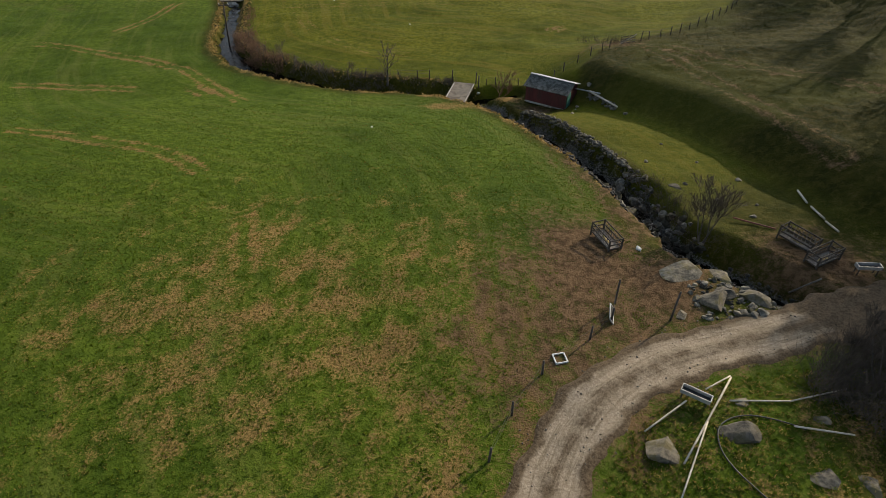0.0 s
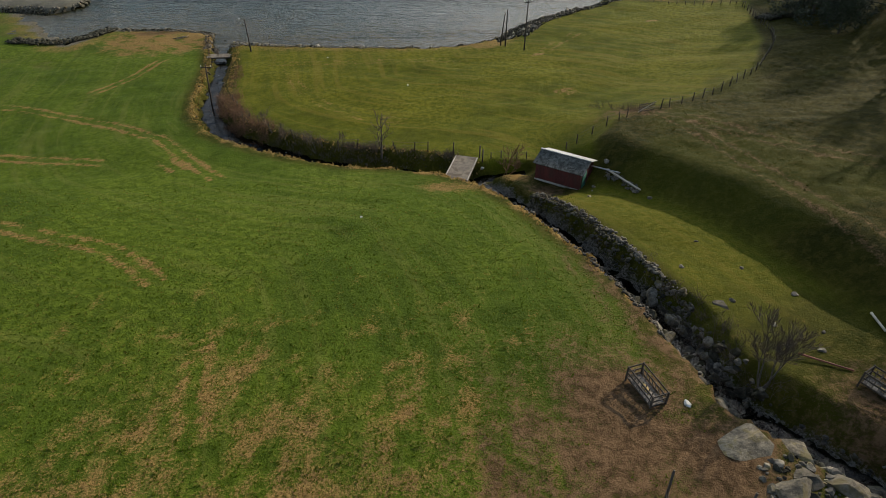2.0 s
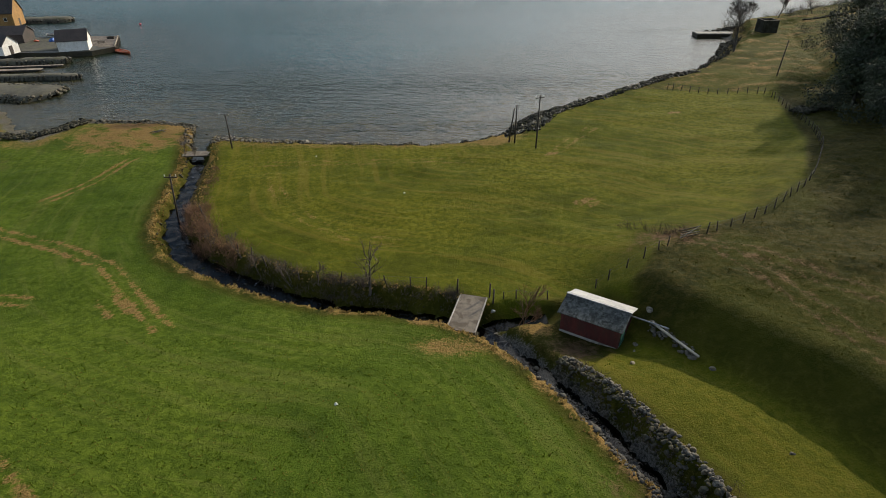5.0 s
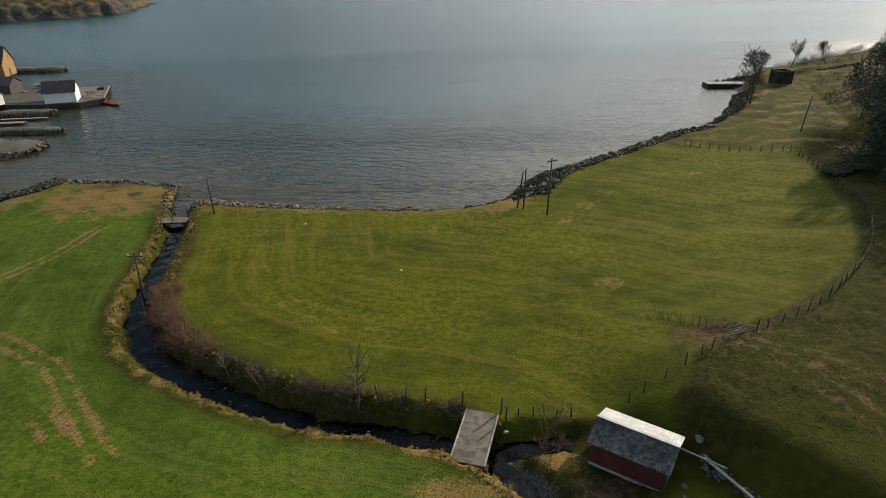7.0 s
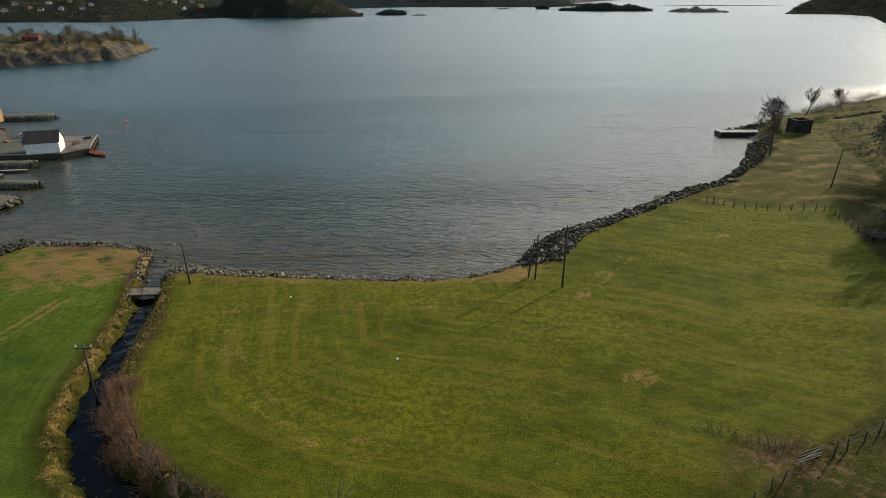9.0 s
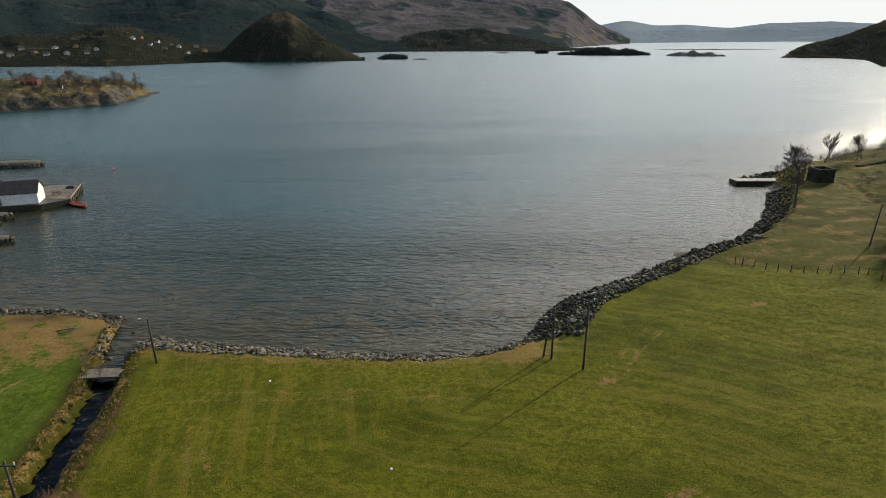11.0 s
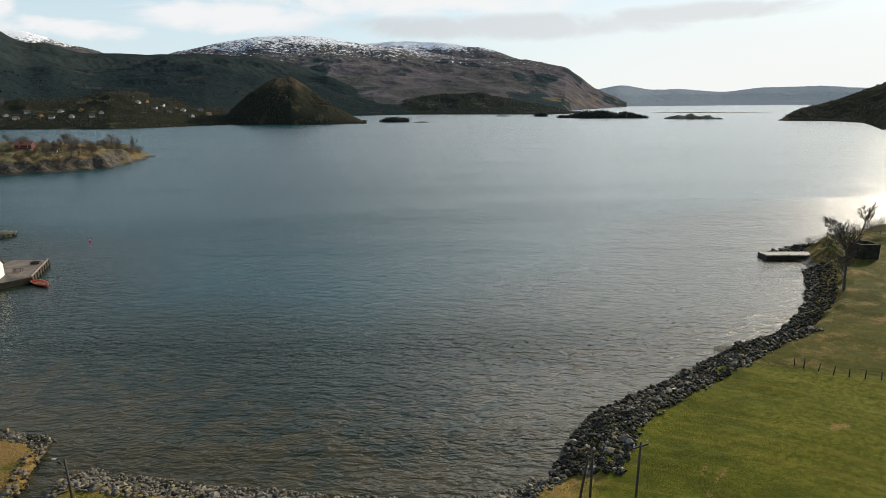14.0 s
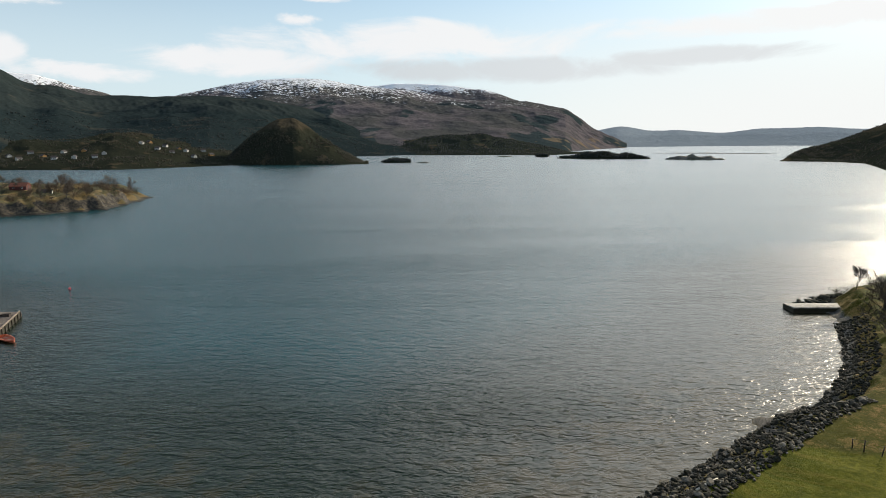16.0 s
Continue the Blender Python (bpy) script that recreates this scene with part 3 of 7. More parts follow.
def water_material(name, tint, scale, height_, rapid=0.0):
    m, n, b, out = material(name)
    p = n.pos()
    # wind waves, longer across the wind
    q = n.vmath("MULTIPLY", n.add("ShaderNodeVectorRotate", Vector=p, Angle=0.10).outputs[0], (0.30, 1.0, 1.0))
    big = n.noise(q, scale * 0.36, 1.5, 0.5, 0.5)
    small = n.noise(n.vmath("MULTIPLY", n.add("ShaderNodeVectorRotate", Vector=p, Angle=-0.22).outputs[0], (0.36, 1.0, 1.0)), scale * 1.0, 2.0, 0.5, 0.3)
    gust = n.step(n.noise(n.vmath("MULTIPLY", p, (0.25, 1.0, 1.0)), 0.012, 4.0, 0.55), 0.35, 0.65)
    hgt = n.math("MULTIPLY", n.math("ADD", big, n.math("MULTIPLY", small, 0.4)), n.math("ADD", 0.45, n.math("MULTIPLY", gust, 0.55)))
    k = n.add("ShaderNodeBump", Height=hgt, Strength=1.0, Distance=height_)
    gloss = n.add("ShaderNodeBsdfGlossy", Color=(0.55, 0.55, 0.55, 1), Roughness=0.16, Normal=k.outputs[0])
    clear = n.add("ShaderNodeBsdfTransparent", Color=tint)
    fres = n.add("ShaderNodeFresnel", IOR=1.33, Normal=k.outputs[0])
    mixed = n.add("ShaderNodeMixShader", Fac=fres.outputs[0])
    n.tree.links.new(clear.outputs[0], mixed.inputs[1])
    n.tree.links.new(gloss.outputs[0], mixed.inputs[2])
    result = mixed
    if rapid:
        foam = n.step(n.noise(n.vmath("MULTIPLY", p, (1, 1, 0.4)), 1.5, 5.0, 0.7, 0.8), 1.0 - rapid, 1.14 - rapid)
        white = n.add("ShaderNodeBsdfDiffuse", Color=(0.75, 0.78, 0.8, 1))
        result = n.add("ShaderNodeMixShader", Fac=foam)
        n.tree.links.new(mixed.outputs[0], result.inputs[1])
        n.tree.links.new(white.outputs[0], result.inputs[2])
    n.tree.nodes.remove(b)
    n.tree.links.new(result.outputs[0], out.inputs["Surface"])
    return m



def sea_material():
    """Green-blue water body under wind waves, paler and browner where it is shallow."""
    m, n, b, out = material("fjord_water")
    p = n.pos()
    depth = n.attr("depth")
    q = n.vmath("MULTIPLY", n.add("ShaderNodeVectorRotate", Vector=p, Angle=0.10).outputs[0], (0.40, 1.0, 1.0))
    swell = n.noise(q, 0.16, 2.0, 0.5, 0.4)
    big = n.noise(q, 0.80, 2.0, 0.55, 0.6)
    small = n.noise(n.vmath("MULTIPLY", n.add("ShaderNodeVectorRotate", Vector=p, Angle=-0.22).outputs[0], (0.48, 1.0, 1.0)), 2.3, 2.0, 0.55, 0.4)
    # long ruffled streaks between calmer lanes
    streak_ = n.step(n.noise(n.vmath("MULTIPLY", p, (0.10, 1.0, 1.0)), 0.030, 5.0, 0.6, 0.5), 0.46, 0.62)
    sheltered = n.math("SUBTRACT", 1.0, n.math("MULTIPLY", n.step(n.xyz(p)[1], 150, 420), 0.12))
    hgt = n.math("ADD", n.math("MULTIPLY", swell, 0.8), n.math("ADD", n.math("MULTIPLY", big, 1.15), n.math("MULTIPLY", small, 0.6)))
    hgt = n.math("MULTIPLY", n.math("MULTIPLY", hgt, sheltered), n.math("ADD", 0.66, n.math("MULTIPLY", streak_, 0.38)))
    k = n.add("ShaderNodeBump", Height=hgt, Strength=1.0, Distance=0.34)
    patchy = n.noise(p, 0.25, 4.0, 0.6)
    body = n.mix(n.step(n.math("ADD", depth, n.math("MULTIPLY", n.step(patchy, 0.35, 0.65), 1.6)), 0.6, 2.7), (0.040, 0.033, 0.011), (0.009, 0.017, 0.007))
    body = n.mix(n.step(depth, 2.2, 9.0), body, (0.009, 0.048, 0.054))
    n.set(b.inputs["Base Color"], body)
    b.inputs["Roughness"].default_value = 0.25
    b.inputs["IOR"].default_value = 1.33
    b.inputs["Specular IOR Level"].default_value = 0.5
    n.tree.links.new(k.outputs[0], b.inputs["Normal"])
    return m


M_SEA = sea_material()
M_BROOK = water_material("brook_water", (0.13, 0.13, 0.10, 1), 2.2, 0.10, 0.36)
wx_, wy_ = np.meshgrid(spread(-66, 104, 2.0, 5200), spread(60, 260, 2.0, 5200))
sea = fast_mesh("water", np.stack([wx_.ravel(), wy_.ravel(), 0 * wx_.ravel()], 1), sheet_faces(wx_.shape[1], wx_.shape[0]), M_SEA)
a = sea.attributes.new("depth", "FLOAT", "POINT")
a.data.foreach_set("value", np.asarray(-height(wx_.ravel(), wy_.ravel()), np.float32))
tagged(new("water", sea), "rippled grey-blue fjord with a bright sheen", "water", kind="structure")


def ribbon(line, step=0.5):
    """Points every so far along a line of points with further values, smoothly bent."""
    pts = np.array(line, float)
    dist = np.concatenate([[0], np.cumsum(np.hypot(*np.diff(pts[:, :2], axis=0).T))])
    k = np.arange(0, dist[-1], step)
    out = np.stack([np.interp(k, dist, pts[:, i]) for i in range(pts.shape[1])], 1)
    w_ = max(1, int(2.5 / step))
    pad = np.concatenate([np.repeat(out[:1], w_, 0), out, np.repeat(out[-1:], w_, 0)])
    return np.stack([np.convolve(pad[:, i], np.ones(2 * w_ + 1) / (2 * w_ + 1), "valid") for i in range(pts.shape[1])], 1)


def strip(line, across, zs):
    """Vertices and faces of a strip across a line; zs(x, y, k, i) gives the heights."""
    t = np.gradient(line[:, :2], axis=0)
    t /= np.linalg.norm(t, axis=1)[:, None]
    nrm = np.stack([t[:, 1], -t[:, 0]], 1)
    n = across.shape[1]
    x = line[:, 0:1] + nrm[:, 0:1] * across
    y = line[:, 1:2] + nrm[:, 1:2] * across
    z = zs(x, y)
    return np.stack([x.ravel(), y.ravel(), z.ravel()], 1), sheet_faces(n, len(line))


brook_line = ribbon(STREAM[:-1])
across = np.linspace(-1, 1, 7)[None, :] * (brook_line[:, 3:4] + 0.2)
v, f = strip(brook_line, across, lambda x, y: np.repeat(brook_line[:, 2:3] + 0.16, 7, 1) + 0.04 * waves(x, y, 1.4, 9))
tagged(new("brook", fast_mesh("brook", v, f, M_BROOK)), "narrow dark brook with small white rapids", "stream", kind="structure")
side_line = ribbon(DITCH[:-1])
v, f = strip(side_line, np.linspace(-1, 1, 7)[None, :] * (side_line[:, 3:4] + 0.25), lambda x, y: np.repeat(side_line[:, 2:3] + 0.16, 7, 1) + 0.03 * waves(x, y, 1.4, 19))
tagged(new("side_brook", fast_mesh("side_brook", v, f, M_BROOK)), "dark side brook joining beside the shed", "stream", kind="structure")

# ---- the far side of the fjord ----
VIEW = (1.7, 79.4, 35.6)


def hill_material(name, low, mid, high, tree_line, bare, patch=60.0, woods=0.5):
    """Wooded foot, heath above it, open fields between."""
    m, n, b, out = material(name)
    p = n.pos()
    x, y, z = n.xyz(p)
    big = n.noise(p, 1.0 / patch, 5.0, 0.6)
    fine = n.noise(p, 26.0 / patch, 4.0, 0.6)
    wood = n.mix(n.step(fine, 0.35, 0.66), tuple(c * 0.62 for c in low), low)
    heath = n.mix(n.step(fine, 0.36, 0.64), tuple(c * 0.75 for c in mid), mid)
    lvl = n.math("ADD", z, n.math("MULTIPLY", n.math("SUBTRACT", big, 0.5), bare * 1.6))
    colour = n.mix(n.step(lvl, tree_line - bare * 0.25, tree_line + bare * 0.25), wood, heath)
    field = n.step(n.noise(p, 2.2 / patch, 3.0, 0.5), 0.60, 0.68)
    colour = n.mix(n.math("MULTIPLY", field, woods), colour, high)
    n.set(b.inputs["Base Color"], colour)
    b.inputs["Roughness"].default_value = 0.95
    b.inputs["Specular IOR Level"].default_value = 0.0
    bump(n, b, n.math("ADD", big, n.math("MULTIPLY", fine, 0.10)), 0.3, patch * 0.05)
    return m


def fractal(x, y, size, seed, octaves=5):
    out = np.zeros(x.shape)
    for i in range(octaves):
        out = out + (1 - 2 * np.abs(waves(x, y, size / 2 ** i, seed + i)) / 1.5) * 0.5 ** i
    return out


def ridge(name, crest, base, top, mat, relief, label, category="mountain", seed=1, nx=420, ny=110, back=1.35, shape=1.25):
    """A hill seen over the water. crest: azimuth and elevation of the skyline; base, top: distance of the foot and of the skyline."""
    az = np.linspace(crest[0][0], crest[-1][0], nx)
    ce = np.interp(az, [c[0] for c in crest], [c[1] for c in crest])
    k = 5
    ce = np.convolve(np.pad(ce, k, "edge"), np.ones(2 * k + 1) / (2 * k + 1), "valid")
    top_ = np.interp(az, [q[0] for q in top], [q[1] for q in top]) if isinstance(top, list) else np.full(az.shape, float(top))
    top = top_[None, :]
    foot = np.interp(az, [b_[0] for b_ in base], [b_[1] for b_ in base])
    t = np.linspace(-0.03, back, ny)
    A, T = np.meshgrid(radians(1) * az, t)
    D = foot[None, :] + (top - foot[None, :]) * T
    x, y = VIEW[0] + D * np.sin(A), VIEW[1] + D * np.cos(A)
    peak = VIEW[2] + top * np.tan(np.radians(ce))[None, :]
    rounded = np.sin(np.clip(T, 0, 1) * math.pi / 2) ** 0.9 if shape < 0.85 else np.clip(T, 0, 1) ** shape
    rise = np.where(T < 1, rounded, 1 - 0.5 * (np.clip(T - 1, 0, None) / (back - 1)) ** 1.5)
    gully = waves(A * D * 1.0, D * 0.22, relief * 9, seed) * 0.25 + 0.32 * fractal(x, y, relief * 14, seed + 3, 5)
    rough = 0.45 + gully + 0.5 * waves(x, y, relief * 22, seed + 5)
    z = np.clip(peak, 0.5, None) * rise + relief * (rough - 0.45) * np.clip(T, 0, 1) ** 0.7 * np.where(T < 1, (1 - 0.75 * ease(0.75, 1.0, T)), 0.25) * np.clip(peak / 40, 0.05, 1)
    z = np.where(T < 0.0, -3.0, np.maximum(z, 0.3))
    v = np.stack([x.ravel(), y.ravel(), z.ravel()], 1)
    ob = new(name, fast_mesh(name, v, sheet_faces(nx, ny), mat))
    return tagged(ob, label, category, kind="structure"), (x, y, z)


def mountain_material(name, snow_from, snow_span, speckle):
    """Brown heath and crags with dark plantations, snow lying thicker towards the top."""
    m, n, b, out = material(name)
    p = n.pos()
    x, y, z = n.xyz(p)
    broad = n.noise(p, 1.0 / 420, 5.0, 0.6, 0.4)
    mid = n.noise(n.vmath("MULTIPLY", p, (1, 1, 2.2)), 1.0 / 90, 6.0, 0.65, 0.3)
    fine = n.noise(n.vmath("MULTIPLY", p, (1, 1, 1.6)), 1.0 / 14, 6.0, 0.7)
    # heath lightened to grey-mauve, which puts some distance haze into its colour
    colour = n.mix(n.step(mid, 0.35, 0.65), (0.086, 0.080, 0.086), (0.138, 0.121, 0.124))
    colour = n.mix(n.math("MULTIPLY", n.step(broad, 0.42, 0.60), 0.65), colour, (0.060, 0.066, 0.058))
    crag = n.math("MULTIPLY", n.step(z, 110, 260), n.step(fine, 0.46, 0.60))
    colour = n.mix(n.math("MULTIPLY", crag, 0.6), colour, (0.17, 0.16, 0.158))
    wood = n.math("MULTIPLY", n.step(n.noise(n.vmath("MULTIPLY", p, (1.0, 0.45, 1.4)), 1.0 / 260, 4.0, 0.5, 0.6), 0.56, 0.60), n.step(z, 235, 175))
    colour = n.mix(n.math("MULTIPLY", wood, 0.9), colour, (0.030, 0.046, 0.048))
    farm = n.math("MULTIPLY", n.step(n.noise(p, 1.0 / 70, 3.0, 0.5), 0.58, 0.64), n.step(z, 60, 30))
    colour = n.mix(n.math("MULTIPLY", farm, 0.7), colour, (0.20, 0.15, 0.095))
    colour = n.mix(n.math("MULTIPLY", n.step(fine, 0.55, 0.40), 0.45), colour, n.mix(1.0, colour, (0.55, 0.56, 0.58), "MULTIPLY"))
    s_ = n.math("ADD", n.math("DIVIDE", n.math("SUBTRACT", z, snow_from), snow_span), n.math("ADD", n.math("MULTIPLY", n.math("SUBTRACT", fine, 0.5), speckle), n.math("MULTIPLY", n.math("SUBTRACT", mid, 0.5), 2.6)))
    colour = n.mix(n.step(s_, 0.40, 0.85), colour, (0.80, 0.82, 0.85))
    n.set(b.inputs["Base Color"], colour)
    b.inputs["Roughness"].default_value = 0.95
    b.inputs["Specular IOR Level"].default_value = 0.0
    bump(n, b, n.math("ADD", mid, n.math("MULTIPLY", fine, 0.25)), 0.5, 14.0)
    return m


M_MOUNTAIN = mountain_material("snowy_mountain", 222, 85, 6.5)
M_SNOWTOP = mountain_material("snow_fells", 290, 60, 3.4)
# cloud shade and haze are put into this ridge's dark colour
M_SHADEHILL = hill_material("shade_toned_wooded_slope", (0.022, 0.033, 0.035), (0.030, 0.040, 0.040), (0.058, 0.056, 0.044), 110, 60, 160)
M_WOODS = hill_material("shore_woods", (0.030, 0.033, 0.023), (0.064, 0.054, 0.037), (0.125, 0.094, 0.057), 52, 30, 60, 0.38)
M_LOWWOOD = hill_material("low_hill_woods", (0.030, 0.036, 0.028), (0.050, 0.050, 0.036), (0.16, 0.12, 0.07), 60, 30, 90, 0.3)
# distance haze is put into the far hills' pale blue base colour
M_HAZEHILL = hill_material("haze_toned_hills", (0.225, 0.27, 0.31), (0.245, 0.29, 0.33), (0.25, 0.29, 0.325), 60, 40, 250)

ridge("mountain", [(-22.9, 3.69), (-21.6, 4.04), (-18.4, 4.73), (-15.5, 5.26), (-12.6, 5.51), (-10.2, 5.36), (-7.7, 4.99), (-3.6, 4.61), (-0.5, 4.1), (4.2, 3.5), (6.8, 3.54), (9.3, 3.26), (11.9, 2.77), (13.2, 1.96), (14.2, 1.1), (15.7, 0.34), (17.4, -0.42)],
      [(-22, 1900), (-6, 1600), (5, 1560), (12, 1800), (15, 2300), (17.4, 2700)], 3000, M_MOUNTAIN, 17, "broad rocky mountain with snow patches on its top", seed=11, nx=560, ny=200, shape=1.0)
ridge("snow_mountain", [(-9.5, 4.0), (-8.7, 4.49), (-6.1, 4.9), (-3.6, 5.11), (-0.5, 5.0), (2.1, 4.89), (4.2, 4.57), (6.8, 3.84), (8.8, 3.1)], [(-9, 3000), (9, 3000)], 3800, M_SNOWTOP, 26, "rounded mountain top white with snow", seed=23, nx=260, ny=70)
# the crest right of -22.9 is a spur added to stand for cloud shade
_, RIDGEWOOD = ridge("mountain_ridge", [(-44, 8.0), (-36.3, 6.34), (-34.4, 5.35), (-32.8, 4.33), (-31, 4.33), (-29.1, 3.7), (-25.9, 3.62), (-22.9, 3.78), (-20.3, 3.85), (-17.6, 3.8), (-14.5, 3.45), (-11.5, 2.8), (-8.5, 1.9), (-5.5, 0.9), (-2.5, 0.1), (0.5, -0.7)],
      [(-44, 1015), (-20, 1050), (-11, 1350), (0.5, 1530)], 2200, M_SHADEHILL, 18, "wooded mountain ridge with shade in its dark colour", seed=31, nx=420, ny=130, shape=0.9)
ridge("snow_peak", [(-37, 5.2), (-35.1, 5.23), (-33.8, 5.2), (-32.4, 5.1), (-31.1, 4.8), (-29.9, 4.3), (-28.3, 4.05), (-26.7, 3.6)], [(-40, 3000), (-20, 3000)], 3800, M_SNOWTOP, 20, "distant white snow peak", seed=37, nx=160, ny=50)
_, VILLAGE = ridge("village_hillside", [(-44, 1.0), (-37, 0.52), (-35, 0.19), (-31.4, 0.08), (-27.8, 0.52), (-25.8, 0.7), (-23.2, 0.23), (-21, -0.26), (-18.3, -0.58), (-16.9, -1.7)],
      [(-44, 1000), (-35.3, 985), (-27.7, 895), (-23.4, 925), (-18.4, 968)], 1350, M_WOODS, 12, "wooded hillside with scattered houses along the far shore", "hillside", 41, 380, 90, shape=0.8)
_, KNOLL = ridge("wooded_knoll", [(-18.8, -1.7), (-17.8, -0.58), (-16.3, 0.74), (-14.3, 1.88), (-12.8, 1.89), (-10.9, 0.58), (-8.9, -0.65), (-7.4, -1.59), (-6.2, -2.1)],
      [(-18.8, 985), (-13, 929), (-6.2, 938)], 1060, M_WOODS, 15, "steep rounded knoll covered with pines", "hill", 47, 240, 90, shape=0.62)
_, LOWHILL = ridge("low_wooded_hill", [(-11.9, -1.2), (-10.9, -1.05), (-6.3, -0.67), (-2.6, -0.07), (0.5, 0.43), (4.2, 0.56), (6.8, 0.14), (9.4, -0.44), (12, -1.06), (13.4, -1.25)],
      [(-11, 1500), (-6.3, 1500), (10.5, 1435), (13.4, 1560)], 1750, M_LOWWOOD, 10, "low dark wooded hill on the far shore", "hill", 53, 320, 60)
_, RIGHTHILL = ridge("wooded_headland", [(29.6, -1.85), (31.1, -0.9), (33.4, -0.24), (35.1, 0.52), (36.4, 1.01), (38.7, 2.17), (46, 4.0)], [(29.6, 1100), (33.5, 1096), (35.4, 1040), (36.7, 830), (46, 760)], [(29.6, 1112), (31, 1190), (33.4, 1320), (36, 1420), (46, 1420)], M_WOODS, 10,
      "wooded headland sloping into the fjord", "headland", 59, 260, 70)
ridge("far_hills", [(8, 0.3), (12, 0.2), (14.5, 0.75), (16.9, 1.17), (19.3, 0.7), (21.6, 0.77), (25.2, 0.45), (27.7, 0.8), (32.1, 0.87), (34.7, 0.7), (38.8, 0.72), (46, 0.6)], [(8, 2800), (17, 2900), (30, 3470), (46, 3500)], 4500, M_HAZEHILL, 7,
      "hills on the horizon, pale blue from painted haze", seed=61, nx=320, ny=40)


def islet(name, az0, az1, dist, top_el, label, seed, deep=0.35, mat=None):
    """A low rocky islet that reaches from one azimuth to another."""
    r = np.random.RandomState(seed)
    half = dist * radians(az1 - az0) / 2
    a = radians((az0 + az1) / 2)
    cx, cy = VIEW[0] + dist * math.sin(a), VIEW[1] + dist * math.cos(a)
    top = max(1.2, VIEW[2] + dist * math.tan(radians(top_el)))
    u, t = np.meshgrid(np.linspace(-1.1, 1.1, 60), np.linspace(-1.1, 1.1, 24))
    q = np.clip(1 - u ** 2 - t ** 2, -0.3, 1)
    lx, ly = u * half, t * half * deep
    x, y = cx + lx * math.cos(a) + ly * math.sin(a), cy - lx * math.sin(a) + ly * math.cos(a)
    z = np.where(q > 0, top * 0.75 * np.abs(q) ** 0.6, q * 8) + (0.22 * top * waves(x, y, half * 0.7, seed) + 0.10 * top * waves(x, y, half * 0.2, seed + 1)) * np.clip(q + 0.1, 0, 1)
    v = np.stack([x.ravel(), y.ravel(), z.ravel()], 1)
    ob = new(name, fast_mesh(name, v, sheet_faces(60, 24), mat or M_WOODS))
    return tagged(ob, label, "island"), (x, y, z)


M_SKERRY = surface("bare_skerry_rock", (0.07, 0.065, 0.05), (0.20, 0.18, 0.14), 6.0, 0.85, 0.5, 1.0, (0.06, 0.065, 0.025), 14.0)
ISLES = [islet("islet", -4.95, -2.25, 1000, -1.6, "small wooded islet in the fjord", 3)[1], islet("islet", 11.4, 19.5, 1185, -1.12, "long low wooded islet", 5, 0.18)[1], islet("islet", 9.35, 10.55, 1295, -1.2, "small rocky islet with pines", 6)[1]]
islet("skerry", -1.85, -0.4, 965, -1.98, "bare low rocky skerry", 4, 0.3, M_SKERRY)
islet("skerry", 5.75, 7.2, 1300, -1.42, "bare low rocky skerry", 8, 0.3, M_SKERRY)
islet("skerry", 20.7, 25.5, 1145, -1.35, "bare brown rocky islet", 9, 0.22, M_SKERRY)
islet("skerry", 19.4, 29.5, 1640, -1.16, "thin strip of low skerries", 10, 0.06, M_SKERRY)


def crown_form(rnd, pine):
    """A small far tree one metre tall: a ragged crown of a few tiers."""
    levels = ((0.0, 0.55), (0.4, 1.0), (1.0, 0.12)) if pine else ((0.0, 0.5), (0.55, 1.0), (1.0, 0.45))
    vs = []
    for lz, lr in levels:
        for k in range(4):
            a = 1.571 * k + rnd.uniform(-0.35, 0.35)
            q = 0.42 * lr * rnd.uniform(0.65, 1.25)
            vs.append((math.cos(a) * q, math.sin(a) * q, lz + rnd.uniform(-0.07, 0.07)))
    fs = [(i * 4 + k, i * 4 + (k + 1) % 4, (i + 1) * 4 + (k + 1) % 4, (i + 1) * 4 + k) for i in range(2) for k in range(4)] + [(8, 9, 10, 11)]
    return np.array(vs), np.array(fs)


def far_wood(field, count, tall, seed, mat, zlo, zhi, label, open_=-0.25):
    """A wood on a far hill, too many trees to count."""
    rnd, r = random.Random(seed), np.random.RandomState(seed)
    X, Y, Z = (a.ravel() for a in field)
    good = np.nonzero((Z > zlo) & (Z < zhi) & (waves(X, Y, 130, seed + 70) + 0.5 * waves(X, Y, 45, seed + 71) > open_))[0]
    pick = good[r.randint(0, len(good), count)]
    at = np.stack([X[pick] + r.uniform(-3, 3, count), Y[pick] + r.uniform(-3, 3, count), Z[pick] - 0.5], 1)
    h = tall * r.uniform(0.5, 1.35, count)
    forms = [crown_form(rnd, k % 2 == 0) for k in range(10)]
    vs, fs, n = [], [], 0
    for k, (v_, f_) in enumerate(forms):
        o, hh = at[k::10], h[k::10]
        vs.append((v_[None] * hh[:, None, None] * np.array([1.15, 1.15, 1.0]) + o[:, None, :]).reshape(-1, 3))
        fs.append((f_[None] + n + 12 * np.arange(len(o))[:, None, None]).reshape(-1, 4))
        n += 12 * len(o)
    return tagged(new("far_wood", fast_mesh("far_wood", np.concatenate(vs), np.concatenate(fs), mat, False)), label, "woodland", kind="stuff")


